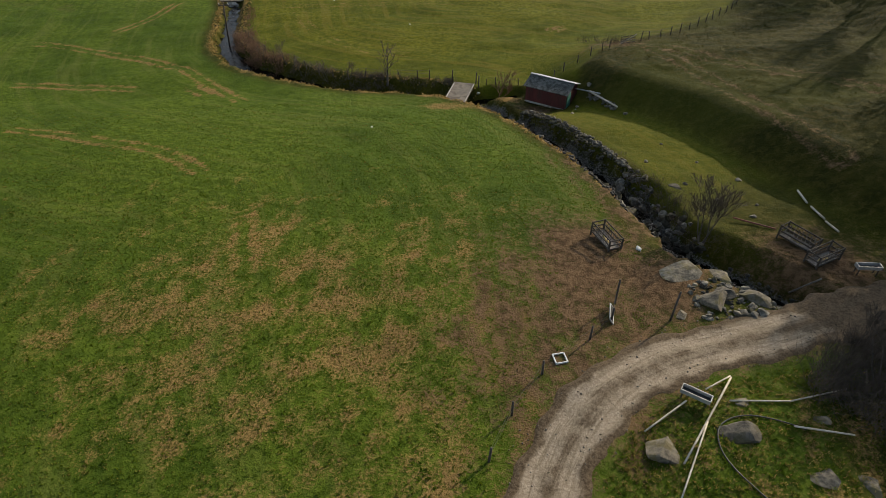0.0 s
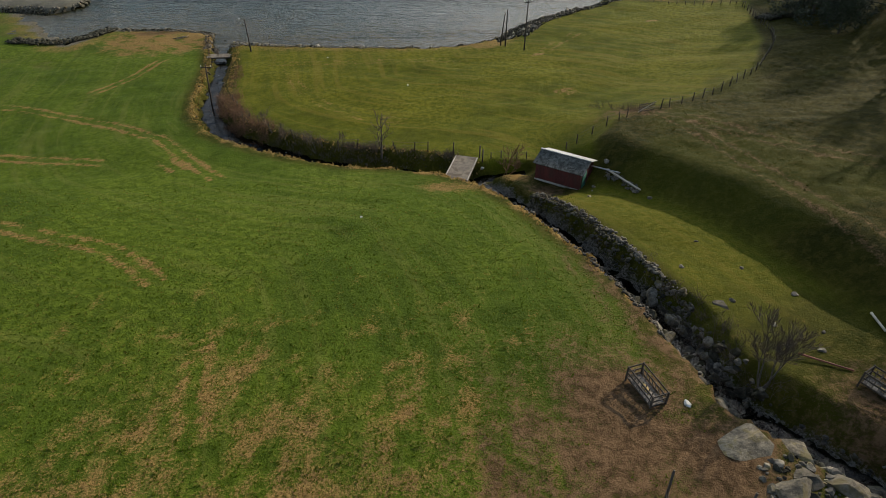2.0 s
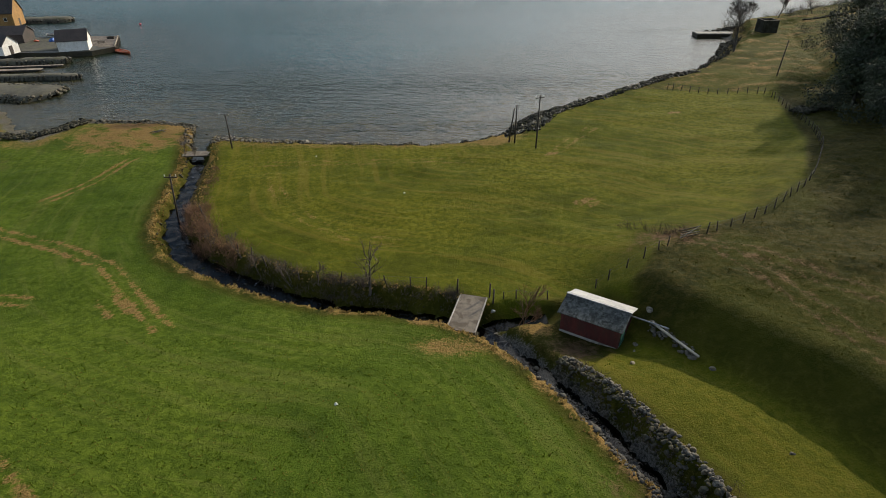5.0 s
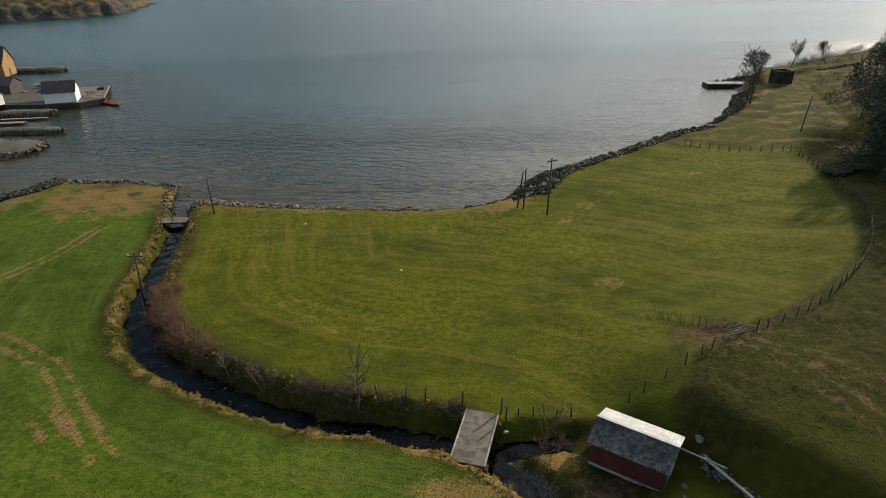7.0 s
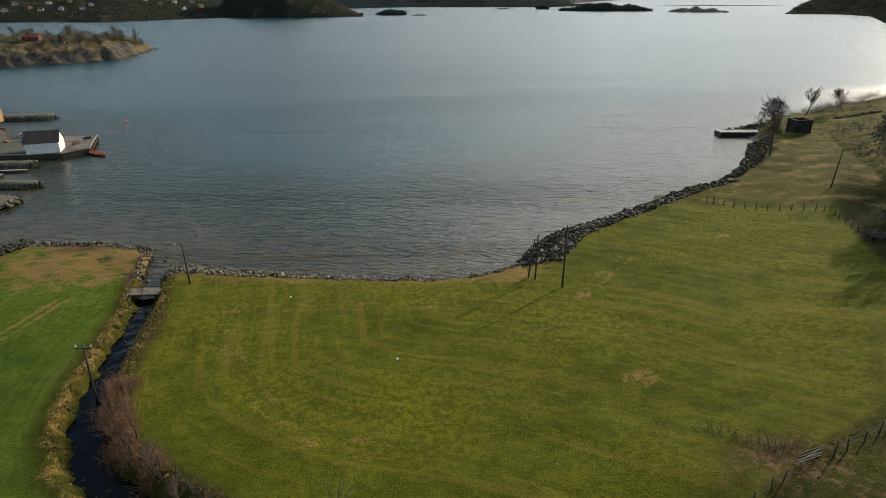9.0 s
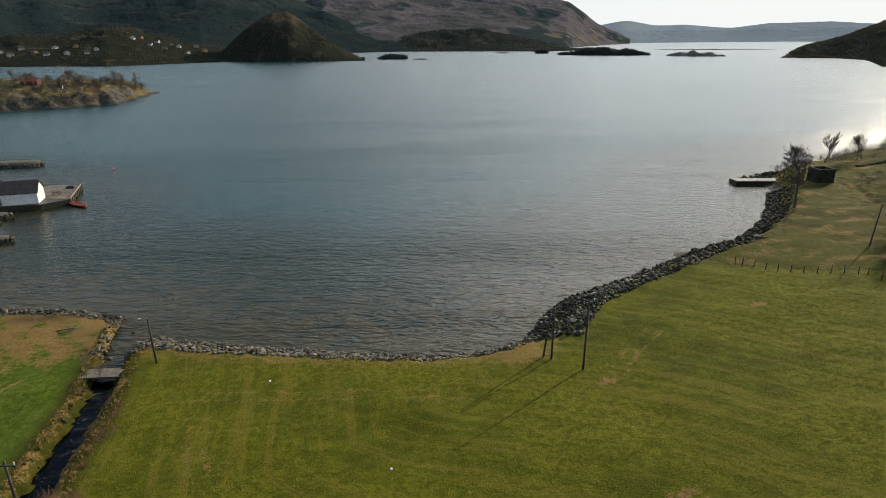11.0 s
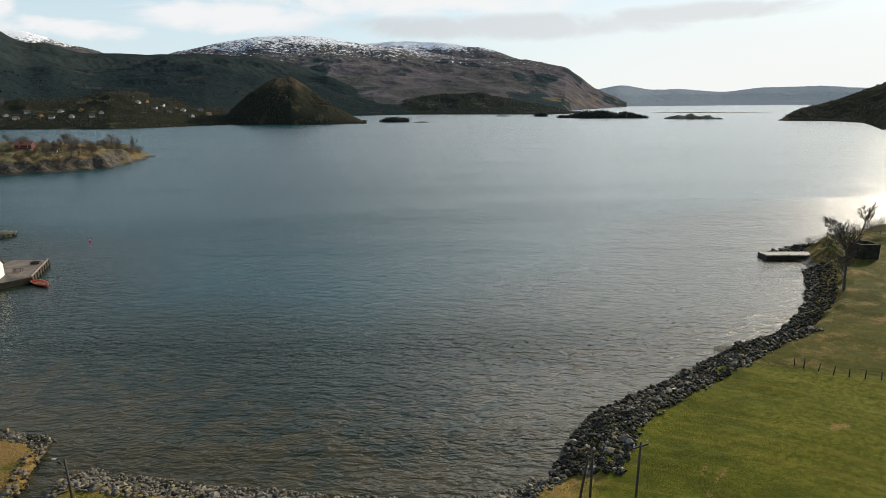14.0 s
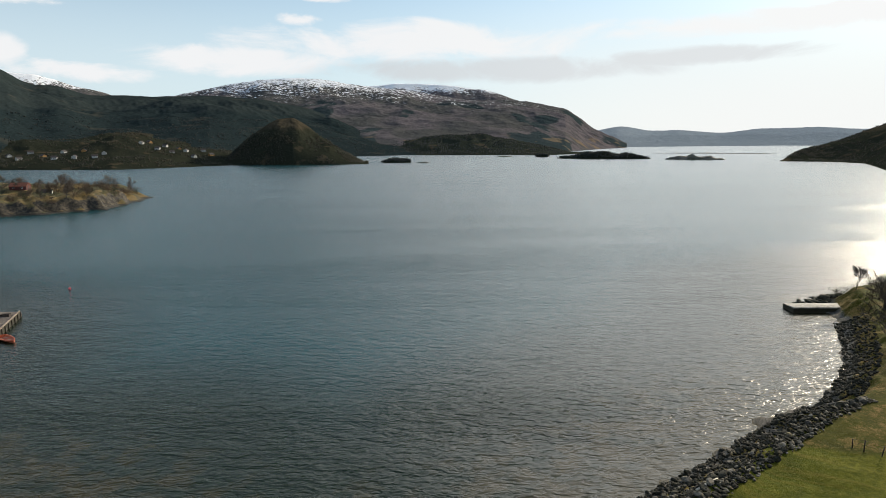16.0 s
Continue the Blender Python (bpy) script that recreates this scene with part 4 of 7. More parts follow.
M_FARTREES = surface("far_tree_crowns", (0.016, 0.020, 0.012), (0.042, 0.038, 0.022), 40.0, 0.95, 0.2, 0.5)
# crowns toned darker to match the shade painted into the ridge
M_DARKTREES = surface("shade_toned_spruce_crowns", (0.012, 0.019, 0.019), (0.026, 0.033, 0.030), 40.0, 0.95, 0.2, 0.5)
far_wood(RIDGEWOOD, 6000, 2.4, 5, M_DARKTREES, 2, 90, "forest toned dark for shade on the mountain ridge")
far_wood(VILLAGE, 9000, 2.0, 1, M_FARTREES, 1, 60, "dark mixed wood on the far hillside")
far_wood(KNOLL, 6000, 1.6, 2, M_FARTREES, 1, 48, "dark pine wood on the knoll")
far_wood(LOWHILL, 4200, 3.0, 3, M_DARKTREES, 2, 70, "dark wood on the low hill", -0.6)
far_wood(RIGHTHILL, 5000, 2.0, 4, M_FARTREES, 1, 80, "dark wood on the headland")
for k, isle in enumerate(ISLES):
    far_wood(isle, (320, 900, 110)[k], 2.4, 10 + k, M_DARKTREES, 1.0, 60, "low pines on the islet", -2.0)

# ---- stones ----


def rock_mesh(name, seed, mat, flat=0.7, detail=2, jag=0.35, cuts_=10):
    """An angular, worn stone about one metre across, standing on its origin."""
    bm = bmesh.new()
    bmesh.ops.create_icosphere(bm, subdivisions=detail, radius=0.5)
    rnd = random.Random(seed)
    off = Vector((rnd.uniform(-50, 50), rnd.uniform(-50, 50), rnd.uniform(-50, 50)))
    cuts = [(Vector((rnd.gauss(0, 1), rnd.gauss(0, 1), rnd.gauss(0, 1))).normalized(), rnd.uniform(0.21, 0.40)) for _ in range(cuts_)]
    for v in bm.verts:
        p = v.co.copy()
        for n_, h_ in cuts:
            over = p.dot(n_) - h_
            if over > 0:
                p -= n_ * over
        p *= 1 + jag * noise.noise(p * 2.3 + off) * 0.6
        v.co = Vector((p.x * rnd_scale(seed, 0), p.y * rnd_scale(seed, 1), p.z * flat + 0.22 * flat))
    me = bpy.data.meshes.new(name)
    bm.to_mesh(me)
    bm.free()
    me.materials.append(mat)
    return me


def rnd_scale(seed, k):
    return random.Random(seed * 7 + k).uniform(0.8, 1.25)


M_BOULDER = surface("lichened_boulder", (0.042, 0.037, 0.028), (0.20, 0.172, 0.128), 0.35, 0.9, 0.9, 0.10, (0.10, 0.082, 0.03), 0.8, stain_from=0.50, vary=0.6)
ROCKS = [rock_mesh("stone", 100 + i, M_STONE, 0.55 + 0.06 * (i % 5), 2) for i in range(10)]
DARKROCKS = [rock_mesh("stone", 200 + i, M_DARKSTONE, 0.55 + 0.06 * (i % 5), 2) for i in range(8)]
BOULDERS = [rock_mesh("boulder", 320 + i, M_BOULDER, 0.6, 4, 0.22, 15) for i in range(6)]
SMALL = [rock_mesh("stone", 400 + i, M_STONE, 0.6, 1) for i in range(8)]


def mesh_arrays(me):
    v = np.empty(len(me.vertices) * 3, np.float32)
    me.vertices.foreach_get("co", v)
    f = np.array([p.vertices[:] for p in me.polygons], np.int32)
    return v.reshape(-1, 3), f


def heap(name, kinds, rows, mat):
    """One mesh of many stones: rows of x, y, z, size, turn, tilt."""
    bank_ = [mesh_arrays(k) for k in kinds]
    vs, fs, n = [], [], 0
    for i, (x, y, z, s_, turn, tilt) in enumerate(rows):
        v, f = bank_[i % len(bank_)]
        m = np.array(Matrix.LocRotScale((x, y, z), Euler((tilt, tilt * 0.6, turn)), (s_, s_, s_)))
        vs.append(v @ m[:3, :3].T + m[:3, 3])
        fs.append(f + n)
        n += len(v)
    return fast_mesh(name, np.concatenate(vs), np.concatenate(fs), mat, smooth=False)


def stones_along(line, count, width, sizes, seed, lift=0.0, taper=1.0, offset=0.0):
    """Rows for stones scattered along a line."""
    rnd = random.Random(seed)
    pts = ribbon([tuple(p[:2]) for p in line], 0.3)
    rows = []
    for _ in range(count):
        k = rnd.randrange(1, len(pts) - 1)
        t = pts[k + 1] - pts[k - 1]
        t = t / np.linalg.norm(t)
        o = offset + rnd.uniform(-width, width)
        x, y = pts[k][0] + t[1] * o, pts[k][1] - t[0] * o
        s_ = sizes[0] + (sizes[1] - sizes[0]) * rnd.random() ** 2
        rows.append([x, y, 0, s_, rnd.uniform(0, 6.28), rnd.uniform(-0.35, 0.35)])
    z = height(np.array([r[0] for r in rows]), np.array([r[1] for r in rows]))
    for r, h_ in zip(rows, z):
        r[2] = float(h_) + lift - 0.12 * r[3]
    return rows


def single(kind_mesh, name, x, y, size, label, category="stone", turn=0.0, sink=0.12, flat=1.0, group="", tilt=(0, 0)):
    ob = new(name, kind_mesh)
    ob.matrix_basis = pose(x, y, ground(x, y) - sink * size, tilt[0], tilt[1], turn) @ Matrix.Diagonal((size, size, size * flat, 1))
    return tagged(ob, label, category, group)


# ---- the farm track ----


def road_material():
    m, n, b, out = material("gravel_track")
    p = n.pos()
    rut = n.attr("rut")
    grit = n.noise(p, 6.0, 6.0, 0.75)
    patch_ = n.noise(p, 0.9, 4.0, 0.6, 0.3)
    # streaks left by wheels, drawn out along the track
    streak_ = n.noise(n.vec(n.math("MULTIPLY", n.attr("run"), 0.22), n.math("MULTIPLY", n.attr("across"), 3.2), 0.0), 1.0, 4.0, 0.65, 0.4)
    pale = n.mix(n.step(grit, 0.30, 0.70), (0.235, 0.185, 0.13), (0.37, 0.30, 0.22))
    pale = n.mix(n.math("MULTIPLY", n.step(streak_, 0.48, 0.64), 0.55), pale, (0.115, 0.085, 0.052))
    brown = n.mix(n.step(grit, 0.36, 0.64), (0.062, 0.043, 0.025), (0.125, 0.090, 0.056))
    f_ = n.step(n.math("ADD", rut, n.math("MULTIPLY", n.math("SUBTRACT", n.math("ADD", n.math("MULTIPLY", patch_, 0.5), n.math("MULTIPLY", streak_, 0.5)), 0.5), 2.4)), 0.3, 0.95)
    n.set(b.inputs["Base Color"], n.mix(f_, brown, pale))
    b.inputs["Roughness"].default_value = 0.95
    b.inputs["Specular IOR Level"].default_value = 0.15
    bump(n, b, n.math("ADD", grit, n.math("MULTIPLY", patch_, 0.7)), 0.9, 0.06)
    return m


M_ROAD = road_material()
road_line = ribbon(ROAD, 0.3)
half = 1.65 + 0.12 * np.sin(np.arange(len(road_line)) * 0.31) + 0.1 * np.sin(np.arange(len(road_line)) * 0.83 + 1)
cols = np.array([-1.12, -1.0, -0.86, -0.66, -0.45, -0.25, 0, 0.25, 0.45, 0.66, 0.86, 1.0, 1.12])
lifts = np.array([-0.10, 0.02, 0.06, 0.03, 0.015, 0.05, 0.075, 0.05, 0.015, 0.03, 0.06, 0.02, -0.10])
ripple = 1 + 0.02 * np.sin(np.arange(len(road_line))[:, None] * (0.9 + 0.1 * np.arange(13)[None, :]))


def road_height(x, y):
    bed_ = np.interp(y, RISE_Y, RISE_Z) + 0.10 * waves(x, y, 14, 1)
    return np.maximum(height(x.ravel(), y.ravel()).reshape(x.shape), bed_ - 0.2) + lifts[None, :] + 0.02


v, f = strip(road_line, cols[None, :] * half[:, None] * ripple, road_height)
road_me = fast_mesh("road", v, f, M_ROAD)
rut = np.tile(np.array([-0.2, 0.0, 0.25, 0.8, 1.0, 0.75, 0.45, 0.7, 1.0, 0.85, 0.35, 0.0, -0.2]), len(road_line))
rut = rut * np.repeat(1 - 0.8 * ease(20, 25, road_line[:, 0]), 13)
a = road_me.attributes.new("rut", "FLOAT", "POINT")
a.data.foreach_set("value", rut.astype(np.float32))
for key, values in (("run", np.repeat(np.arange(len(road_line)) * 0.3, 13)), ("across", (cols[None, :] * half[:, None]).ravel())):
    a = road_me.attributes.new(key, "FLOAT", "POINT")
    a.data.foreach_set("value", values.astype(np.float32))
tagged(new("road", road_me), "pale grey gravel farm track with wheel ruts", "road", kind="structure")

rnd = random.Random(5)
rows = stones_along([(4.6, 12), (6.3, 16), (8.4, 18.8), (11.4, 21), (15, 22.5), (19, 23.3), (23, 24.6)], 420, 2.4, (0.04, 0.17), 8, 0.05)
tagged(new("loose_gravel", heap("loose_gravel", SMALL, rows, M_STONE)), "loose stones scattered on the farm track", "gravel", kind="stuff")

# ---- boulders and stones by the track and the brook ----
for i, (x, y, s_, fl, tn) in enumerate([(11.3, 16.0, 1.9, 0.8, 20), (15.2, 17.0, 2.4, 0.62, 70), (16.9, 29.6, 3.3, 0.55, 100), (19.2, 28.9, 2.2, 0.8, 10), (17.6, 26.4, 2.9, 0.8, 50),
                                        (20.4, 26.7, 2.4, 0.8, 160), (18.7, 27.3, 1.5, 0.8, 140), (22.0, 26.9, 1.5, 0.6, 30), (18.3, 14.6, 1.5, 0.6, 90), (20.2, 14.2, 1.2, 0.7, 0), (16.4, 39.6, 2.1, 0.6, 40), (15.4, 25.4, 1.1, 0.6, 75),
                                        (16.2, 18.7, 0.9, 0.6, 10), (19.6, 17.6, 1.0, 0.6, 60), (21.6, 30.0, 1.5, 0.6, 120), (20.7, 41.5, 1.2, 0.6, 20), (21.8, 28.6, 2.3, 0.75, 65), (23.6, 27.6, 2.0, 0.7, 130), (19.4, 30.8, 2.4, 0.7, 15), (18.0, 33.2, 1.7, 0.6, 80), (17.2, 36.2, 1.6, 0.5, 35), (16.0, 43.6, 1.6, 0.5, 100), (14.9, 46.8, 1.4, 0.5, 55)]):
    single(BOULDERS[i % 6], "boulder", x, y, s_, "large grey boulder lying in rough grass" if y < 20 else "large grey boulder beside the stony brook", "boulder", tn, 0.10, fl, "boulders by the brook")
m_pale = surface("pale_chalky_block", (0.55, 0.53, 0.48), (0.62, 0.60, 0.55), 0.2, 0.8)
for x, y, s_, lab in ((-5.2, 55.9, 0.42, "white rock lying on the pasture"), (14.8, 32.2, 0.55, "white rock on muddy ground"), (-15.6, 110.5, 0.35, "pale stone on the meadow"), (-2.1, 95.7, 0.3, "pale stone on the meadow")):
    single(rock_mesh("pale_block", int(x * 10) + 900, m_pale, 0.6, 2), "pale_block", x, y, s_, lab, "stone" if "stone" in lab else "block")
for i, (x, y, s_) in enumerate([(21.7, 42, 0.6), (23.2, 39.2, 0.8), (19.8, 46.5, 0.5), (24.2, 46.2, 0.45), (26.4, 42.6, 0.5), (24.8, 36.6, 0.6), (26.0, 38.4, 0.4), (22.5, 50.5, 0.4)]):
    single(ROCKS[i % 10], "stone", x, y, s_, "pale stone lying in rough grass", "stone", i * 50, group="stones on the slope")

# stony bed and stone bank wall of the brook
low = [p for p in STREAM if 26 <= p[1] <= 64]
embank = tagged(new("brook_stones"), "grey stones heaped in the bed and bank of the brook", "stones", kind="structure")
nearest = stones_along([(15.8, 26.6), (18, 26.6), (20.6, 27.2), (22, 27.4)], 120, 1.8, (0.25, 0.8), 12) + stones_along([(18.6, 33), (18.1, 36), (17.0, 41), (15.6, 46)], 175, 1.5, (0.3, 1.35), 13, offset=0.4)
for i, (x, y, z, s_, tn, tl) in enumerate(nearest):
    ob = under("stone", ROCKS[i % 10] if i % 3 else DARKROCKS[i % 8], embank)
    ob.matrix_basis = Matrix.LocRotScale((x, y, z), Euler((tl, tl * 0.5, tn)), (s_, s_, s_))
rest = stones_along(low, 1300, 1.4, (0.12, 0.5), 14) + stones_along([(17.2, 38), (16.0, 43), (14.6, 48), (12.8, 53)], 500, 0.6, (0.12, 0.42), 18, offset=-0.9) + stones_along([(14.4, 48), (12.6, 53), (10.4, 58), (8.2, 62.5)], 350, 0.9, (0.2, 0.6), 15)
tagged(under("rubble", heap("rubble", ROCKS, rest, M_STONE), embank), kind="stuff")
wallrows = stones_along([(18.9, 41), (18.0, 44.8), (17.2, 48.0), (16.4, 51.4), (14.9, 55.4), (13.0, 59.4), (11.0, 62.6)], 340, 0.28, (0.25, 0.55), 16)
for i, r in enumerate(wallrows):
    r[2] += (i % 2) * 0.18
scree = stones_along([(18.4, 40.6), (17.4, 44.4), (16.5, 47.8), (15.7, 51.2), (14.2, 55.2), (12.3, 59.2), (10.4, 62.2)], 420, 0.5, (0.2, 0.55), 19)
tagged(under("fallen_stones", heap("fallen_stones", DARKROCKS, scree, M_DARKSTONE), embank), kind="stuff")
bw = tagged(new("stone_bank_wall", heap("stone_bank_wall", ROCKS, wallrows, M_STONE)), "dark drystone wall along the brook's bank", "stone wall", kind="structure")
rows = stones_along([p for p in STREAM if p[1] > 64 and p[0] < 8], 620, 1.9, (0.15, 0.5), 17)
tagged(new("bank_stones", heap("bank_stones", DARKROCKS, rows, M_DARKSTONE)), "wet dark stones along the brook's edges", "stones", kind="stuff")

# ---- the red shed ----
shed_at, shed_turn = (14.95, 66.45), -33.5
shed_z = 3.05
shed = thing("shed", (*shed_at, shed_z), "small red wooden shed with a mossy grey roof beside the brook", "shed", turn=shed_turn)
L2, W2, EAVE, RIDGE = 2.45, 1.75, 2.1, 2.75
part("foundation", boxes((-L2 - 0.05, -W2 - 0.05, -1.3, L2 + 0.05, W2 + 0.05, 0.28), bevel=0.03), M_CONCRETE, shed, "pale concrete foundation")


def gable_wall(half_l, half_w, eave, ridge_, z0, th=0.12):
    bm = bmesh.new()
    prof = [(-half_w, z0), (half_w, z0), (half_w, eave), (0, ridge_), (-half_w, eave)]
    a = [bm.verts.new((-half_l, y_, z_)) for y_, z_ in prof]
    b_ = [bm.verts.new((half_l, y_, z_)) for y_, z_ in prof]
    bm.faces.new(a[::-1])
    bm.faces.new(b_)
    for k in range(5):
        bm.faces.new((a[k], a[(k + 1) % 5], b_[(k + 1) % 5], b_[k]))
    bmesh.ops.recalc_face_normals(bm, faces=bm.faces)
    return bm


part("wall", gable_wall(L2, W2, EAVE, RIDGE - 0.1, 0.28), M_RED, shed, "dark red board cladding")
board = boxes((-0.05, -0.012, 0, 0.05, 0.012, EAVE - 0.3), bevel=0.004)
bme = bpy.data.meshes.new("board")
board.to_mesh(bme)
board.free()
bme.materials.append(M_RED)
for k in range(24):
    for sgn in (-1, 1):
        under("board", bme, shed, m=pose(-L2 + 0.1 + k * (2 * L2 - 0.2) / 23, sgn * (W2 + 0.013), 0.3))
for k in range(16):
    y_ = -W2 + 0.12 + k * (2 * W2 - 0.24) / 15
    for sgn in (-1, 1):
        ob = under("board", bme, shed, m=pose(sgn * (L2 + 0.013), y_, 0.3, 0, 0, 90) @ Matrix.Diagonal((1, 1, 1 + max(0.0, (RIDGE - EAVE) * (1 - abs(y_) / W2) - 0.05) / (EAVE - 0.3), 1)))


def roof_slope(side, mat, label):
    bm = bmesh.new()
    over, n_ = 0.25, 26
    run, rise_ = W2 + over, (RIDGE - EAVE) * (W2 + over) / W2
    length = math.hypot(run, rise_)
    for k in range(n_ * 2 + 1):
        x_ = -L2 - 0.3 + (2 * L2 + 0.6) * k / (n_ * 2)
        dz = (0.03 if side < 0 else 0.010) if k % 2 else 0.0
        for q, (u, t_) in enumerate(((0, 0), (0.5, 0), (1, 0), (1, -0.06), (0, -0.06))):
            bm.verts.new((x_, side * u * run, RIDGE - u * rise_ + dz + t_ + 0.05))
    bm.verts.ensure_lookup_table()
    for k in range(n_ * 2):
        for q in range(5):
            a, b_ = k * 5 + q, k * 5 + (q + 1) % 5
            bm.faces.new((bm.verts[a], bm.verts[b_], bm.verts[b_ + 5], bm.verts[a + 5]))
    bmesh.ops.recalc_face_normals(bm, faces=bm.faces)
    return part("roof", bm, mat, shed, label)


roof_slope(-1, M_MOSSROOF, "corrugated roof sheet dark with moss")
roof_slope(1, M_SUNLITROOF, "corrugated roof sheet with the sun's brightness in its colour")
part("ridge_cap", boxes((-L2 - 0.32, -0.12, RIDGE + 0.05, L2 + 0.32, 0.12, RIDGE + 0.12), bevel=0.02), M_SUNLITROOF, shed)
dr = part("door", boxes((L2 + 0.02, -1.35, 0.2, L2 + 0.09, -0.35, 1.95), (L2 + 0.09, -1.3, 0.5, L2 + 0.12, -0.4, 0.62), (L2 + 0.09, -1.3, 1.5, L2 + 0.12, -0.4, 1.62), bevel=0.01), M_GREEN, shed, "green plank door")
part("door_handle", boxes((L2 + 0.12, -0.55, 1.0, L2 + 0.17, -0.48, 1.16), bevel=0.01), M_BLACK, dr)
for sgn in (-1, 1):
    part("bargeboard", boxes((sgn * (L2 + 0.30) - 0.02, -0.06, -0.08, sgn * (L2 + 0.30) + 0.02, 0.06, 0.08), bevel=0.005), M_RED, shed)
    part("corner_board", boxes((-0.06, -0.02, 0.28, 0.06, 0.02, EAVE - 0.05), bevel=0.005), M_RED, shed, m=pose(sgn * (L2 - 0.05), -W2 - 0.03, 0))

M_EARTHY = surface("earthy_concrete", (0.10, 0.082, 0.062), (0.185, 0.155, 0.122), 0.5, 0.9, 0.4, 0.02, (0.075, 0.058, 0.04), 1.2)
# low wall, planks and pipe behind the shed
rows = stones_along([(18.4, 65.6), (19.6, 63.8), (20.6, 61.6), (21.3, 60.0)], 70, 0.35, (0.25, 0.6), 21, 0.1)
tagged(new("low_stone_wall", heap("low_stone_wall", ROCKS, rows, M_STONE)), "tumbled low stone wall running from the shed", "stone wall")


def pole_between(name, a, b_, r, mat, label, category, lift=(0.1, 0.1), sides=7, sag=0.0, group=""):
    """A round pole or pipe lying or leaning between two places, heights over the ground given by lift."""
    pa = Vector((*a, ground(*a) + lift[0]))
    pb = Vector((*b_, ground(*b_) + lift[1]))
    pts = [pa.lerp(pb, k / 4) - Vector((0, 0, sag * math.sin(math.pi * k / 4))) for k in range(5)]
    if max(lift) < 0.3:
        pts = [Vector((p.x, p.y, max(p.z, ground(p.x, p.y) + r * 0.7))) for p in pts]
    return tagged(new(name, tube_mesh(name, pts, [r, r * 0.97, r * 0.95, r * 0.92, r * 0.88], mat, sides)), label, category, group)


pole_between("pipe", (17.5, 66.2), (19.9, 63.7), 0.07, M_ALU, "pale metal pipe leaning against the shed's wall", "pipe", (1.0, 0.4))
pole_between("plank", (19.0, 64.9), (21.0, 60.4), 0.10, M_BIRCH, "pale log lying on the low wall", "log", (0.45, 0.45))
for k, (x, y, s_) in enumerate([(17.6, 63.9, 0.6), (17.2, 63.0, 0.45), (19.3, 66.4, 0.7), (21.6, 59.4, 0.6), (16.4, 61.0, 0.5)]):
    single(ROCKS[k], "stone", x, y, s_, "stone in the grass beside the shed", "stone", k * 70)

# ---- the farm bridge ----
bridge = thing("bridge", (4.35, 69.0, 3.05), "plain concrete slab bridge over the brook", "bridge", turn=-16)
bm = boxes((-1.3, -2.65, -0.16, 1.25, 2.7, 0.12), bevel=0.03)
part("deck", bm, M_EARTHY, bridge, "worn brown-grey concrete deck")
for sgn in (-1, 1):
    part("abutment", boxes((-1.4, sgn * 2.35 - 0.35, -1.7, 1.4, sgn * 2.35 + 0.35, -0.17), bevel=0.05), M_DARKSTONE, bridge, "dark stone abutment")
    part("edge_beam", boxes((sgn * 1.22 - 0.06, -2.6, 0.12, sgn * 1.22 + 0.06, 2.6, 0.17), bevel=0.01), M_CONCRETE, bridge)
for x, y in ((3.6, 72.3), (6.5, 71.5), (6.75, 70.6)):
    h_ = 1.5
    tagged(new("gate_post", tube_mesh("gate_post", [(x, y, ground(x, y) - 0.3), (x + 0.03, y, ground(x, y) + h_)], [0.08, 0.07], M_POLE, 8)), "dark wooden gate post beside the slab bridge", "post", "bridge posts")
single(rock_mesh("pale_bag", 77, m_pale, 0.7, 2), "pale_bag", 6.7, 70.2, 0.55, "white sack beside the bridge post", "sack")

# ---- fences ----


def fence(name, line, gap, tall, label, wires=2, lean=0.05, seed=1, straw=False):
    """A post and wire fence: every post and every wire is a part."""
    rnd = random.Random(seed)
    pts = ribbon(line, gap) if len(line) > 2 else np.array([np.array(line[0]) + (np.array(line[1]) - np.array(line[0])) * k for k in np.linspace(0, 1, max(2, int(math.dist(*line) / gap)))])
    root = thing(name, (float(pts[0][0]), float(pts[0][1]), ground(*pts[0])), label, "fence")
    base = Vector(root.matrix_basis.translation)
    pm = tube_mesh("post", [(0, 0, -0.3), (0, 0, tall * 0.5), (0.02, 0.01, tall)], [0.065, 0.06, 0.05], M_POLE, 6)
    tops = []
    for x, y in pts:
        x, y = float(x), float(y)
        m_ = Matrix.Translation(Vector((x, y, ground(x, y))) - base) @ Euler((rnd.gauss(0, lean), rnd.gauss(0, lean), rnd.uniform(0, 6))).to_matrix().to_4x4() @ Matrix.Diagonal((1, 1, rnd.uniform(0.85, 1.2), 1))
        under("post", pm, root, m=m_)
        tops.append(m_ @ Vector((0, 0, tall)))
    for k in range(wires):
        drop = 0.08 + 0.4 * k
        under("wire", tube_mesh("wire", [t - Vector((0, 0, drop)) for t in tops], 0.008, M_WIRE, 3), root)
    return root


fence("brook_fence", [(-27, 93), (-24, 87), (-21.1, 83.5), (-17.9, 80.6), (-12, 76.2), (-8.1, 75), (-4.3, 74.2), (1.1, 73.1), (3.4, 72.6)], 2.3, 1.05, "old wooden post and wire fence along the brook", 2, 0.09, 3)
fence("brook_fence", [(7.2, 71.3), (9.2, 71.0), (11.4, 70.9), (13.4, 71.0)], 1.7, 0.9, "short broken post and wire fence beside the shed", 1, 0.10, 7)
fence("field_fence", [(15.6, 71.5), (17.2, 72.1), (19.3, 72.8), (22.1, 74.2), (25.2, 76.4)], 1.9, 1.05, "wooden post and wire fence between meadow and hillside", 2, 0.06, 4)
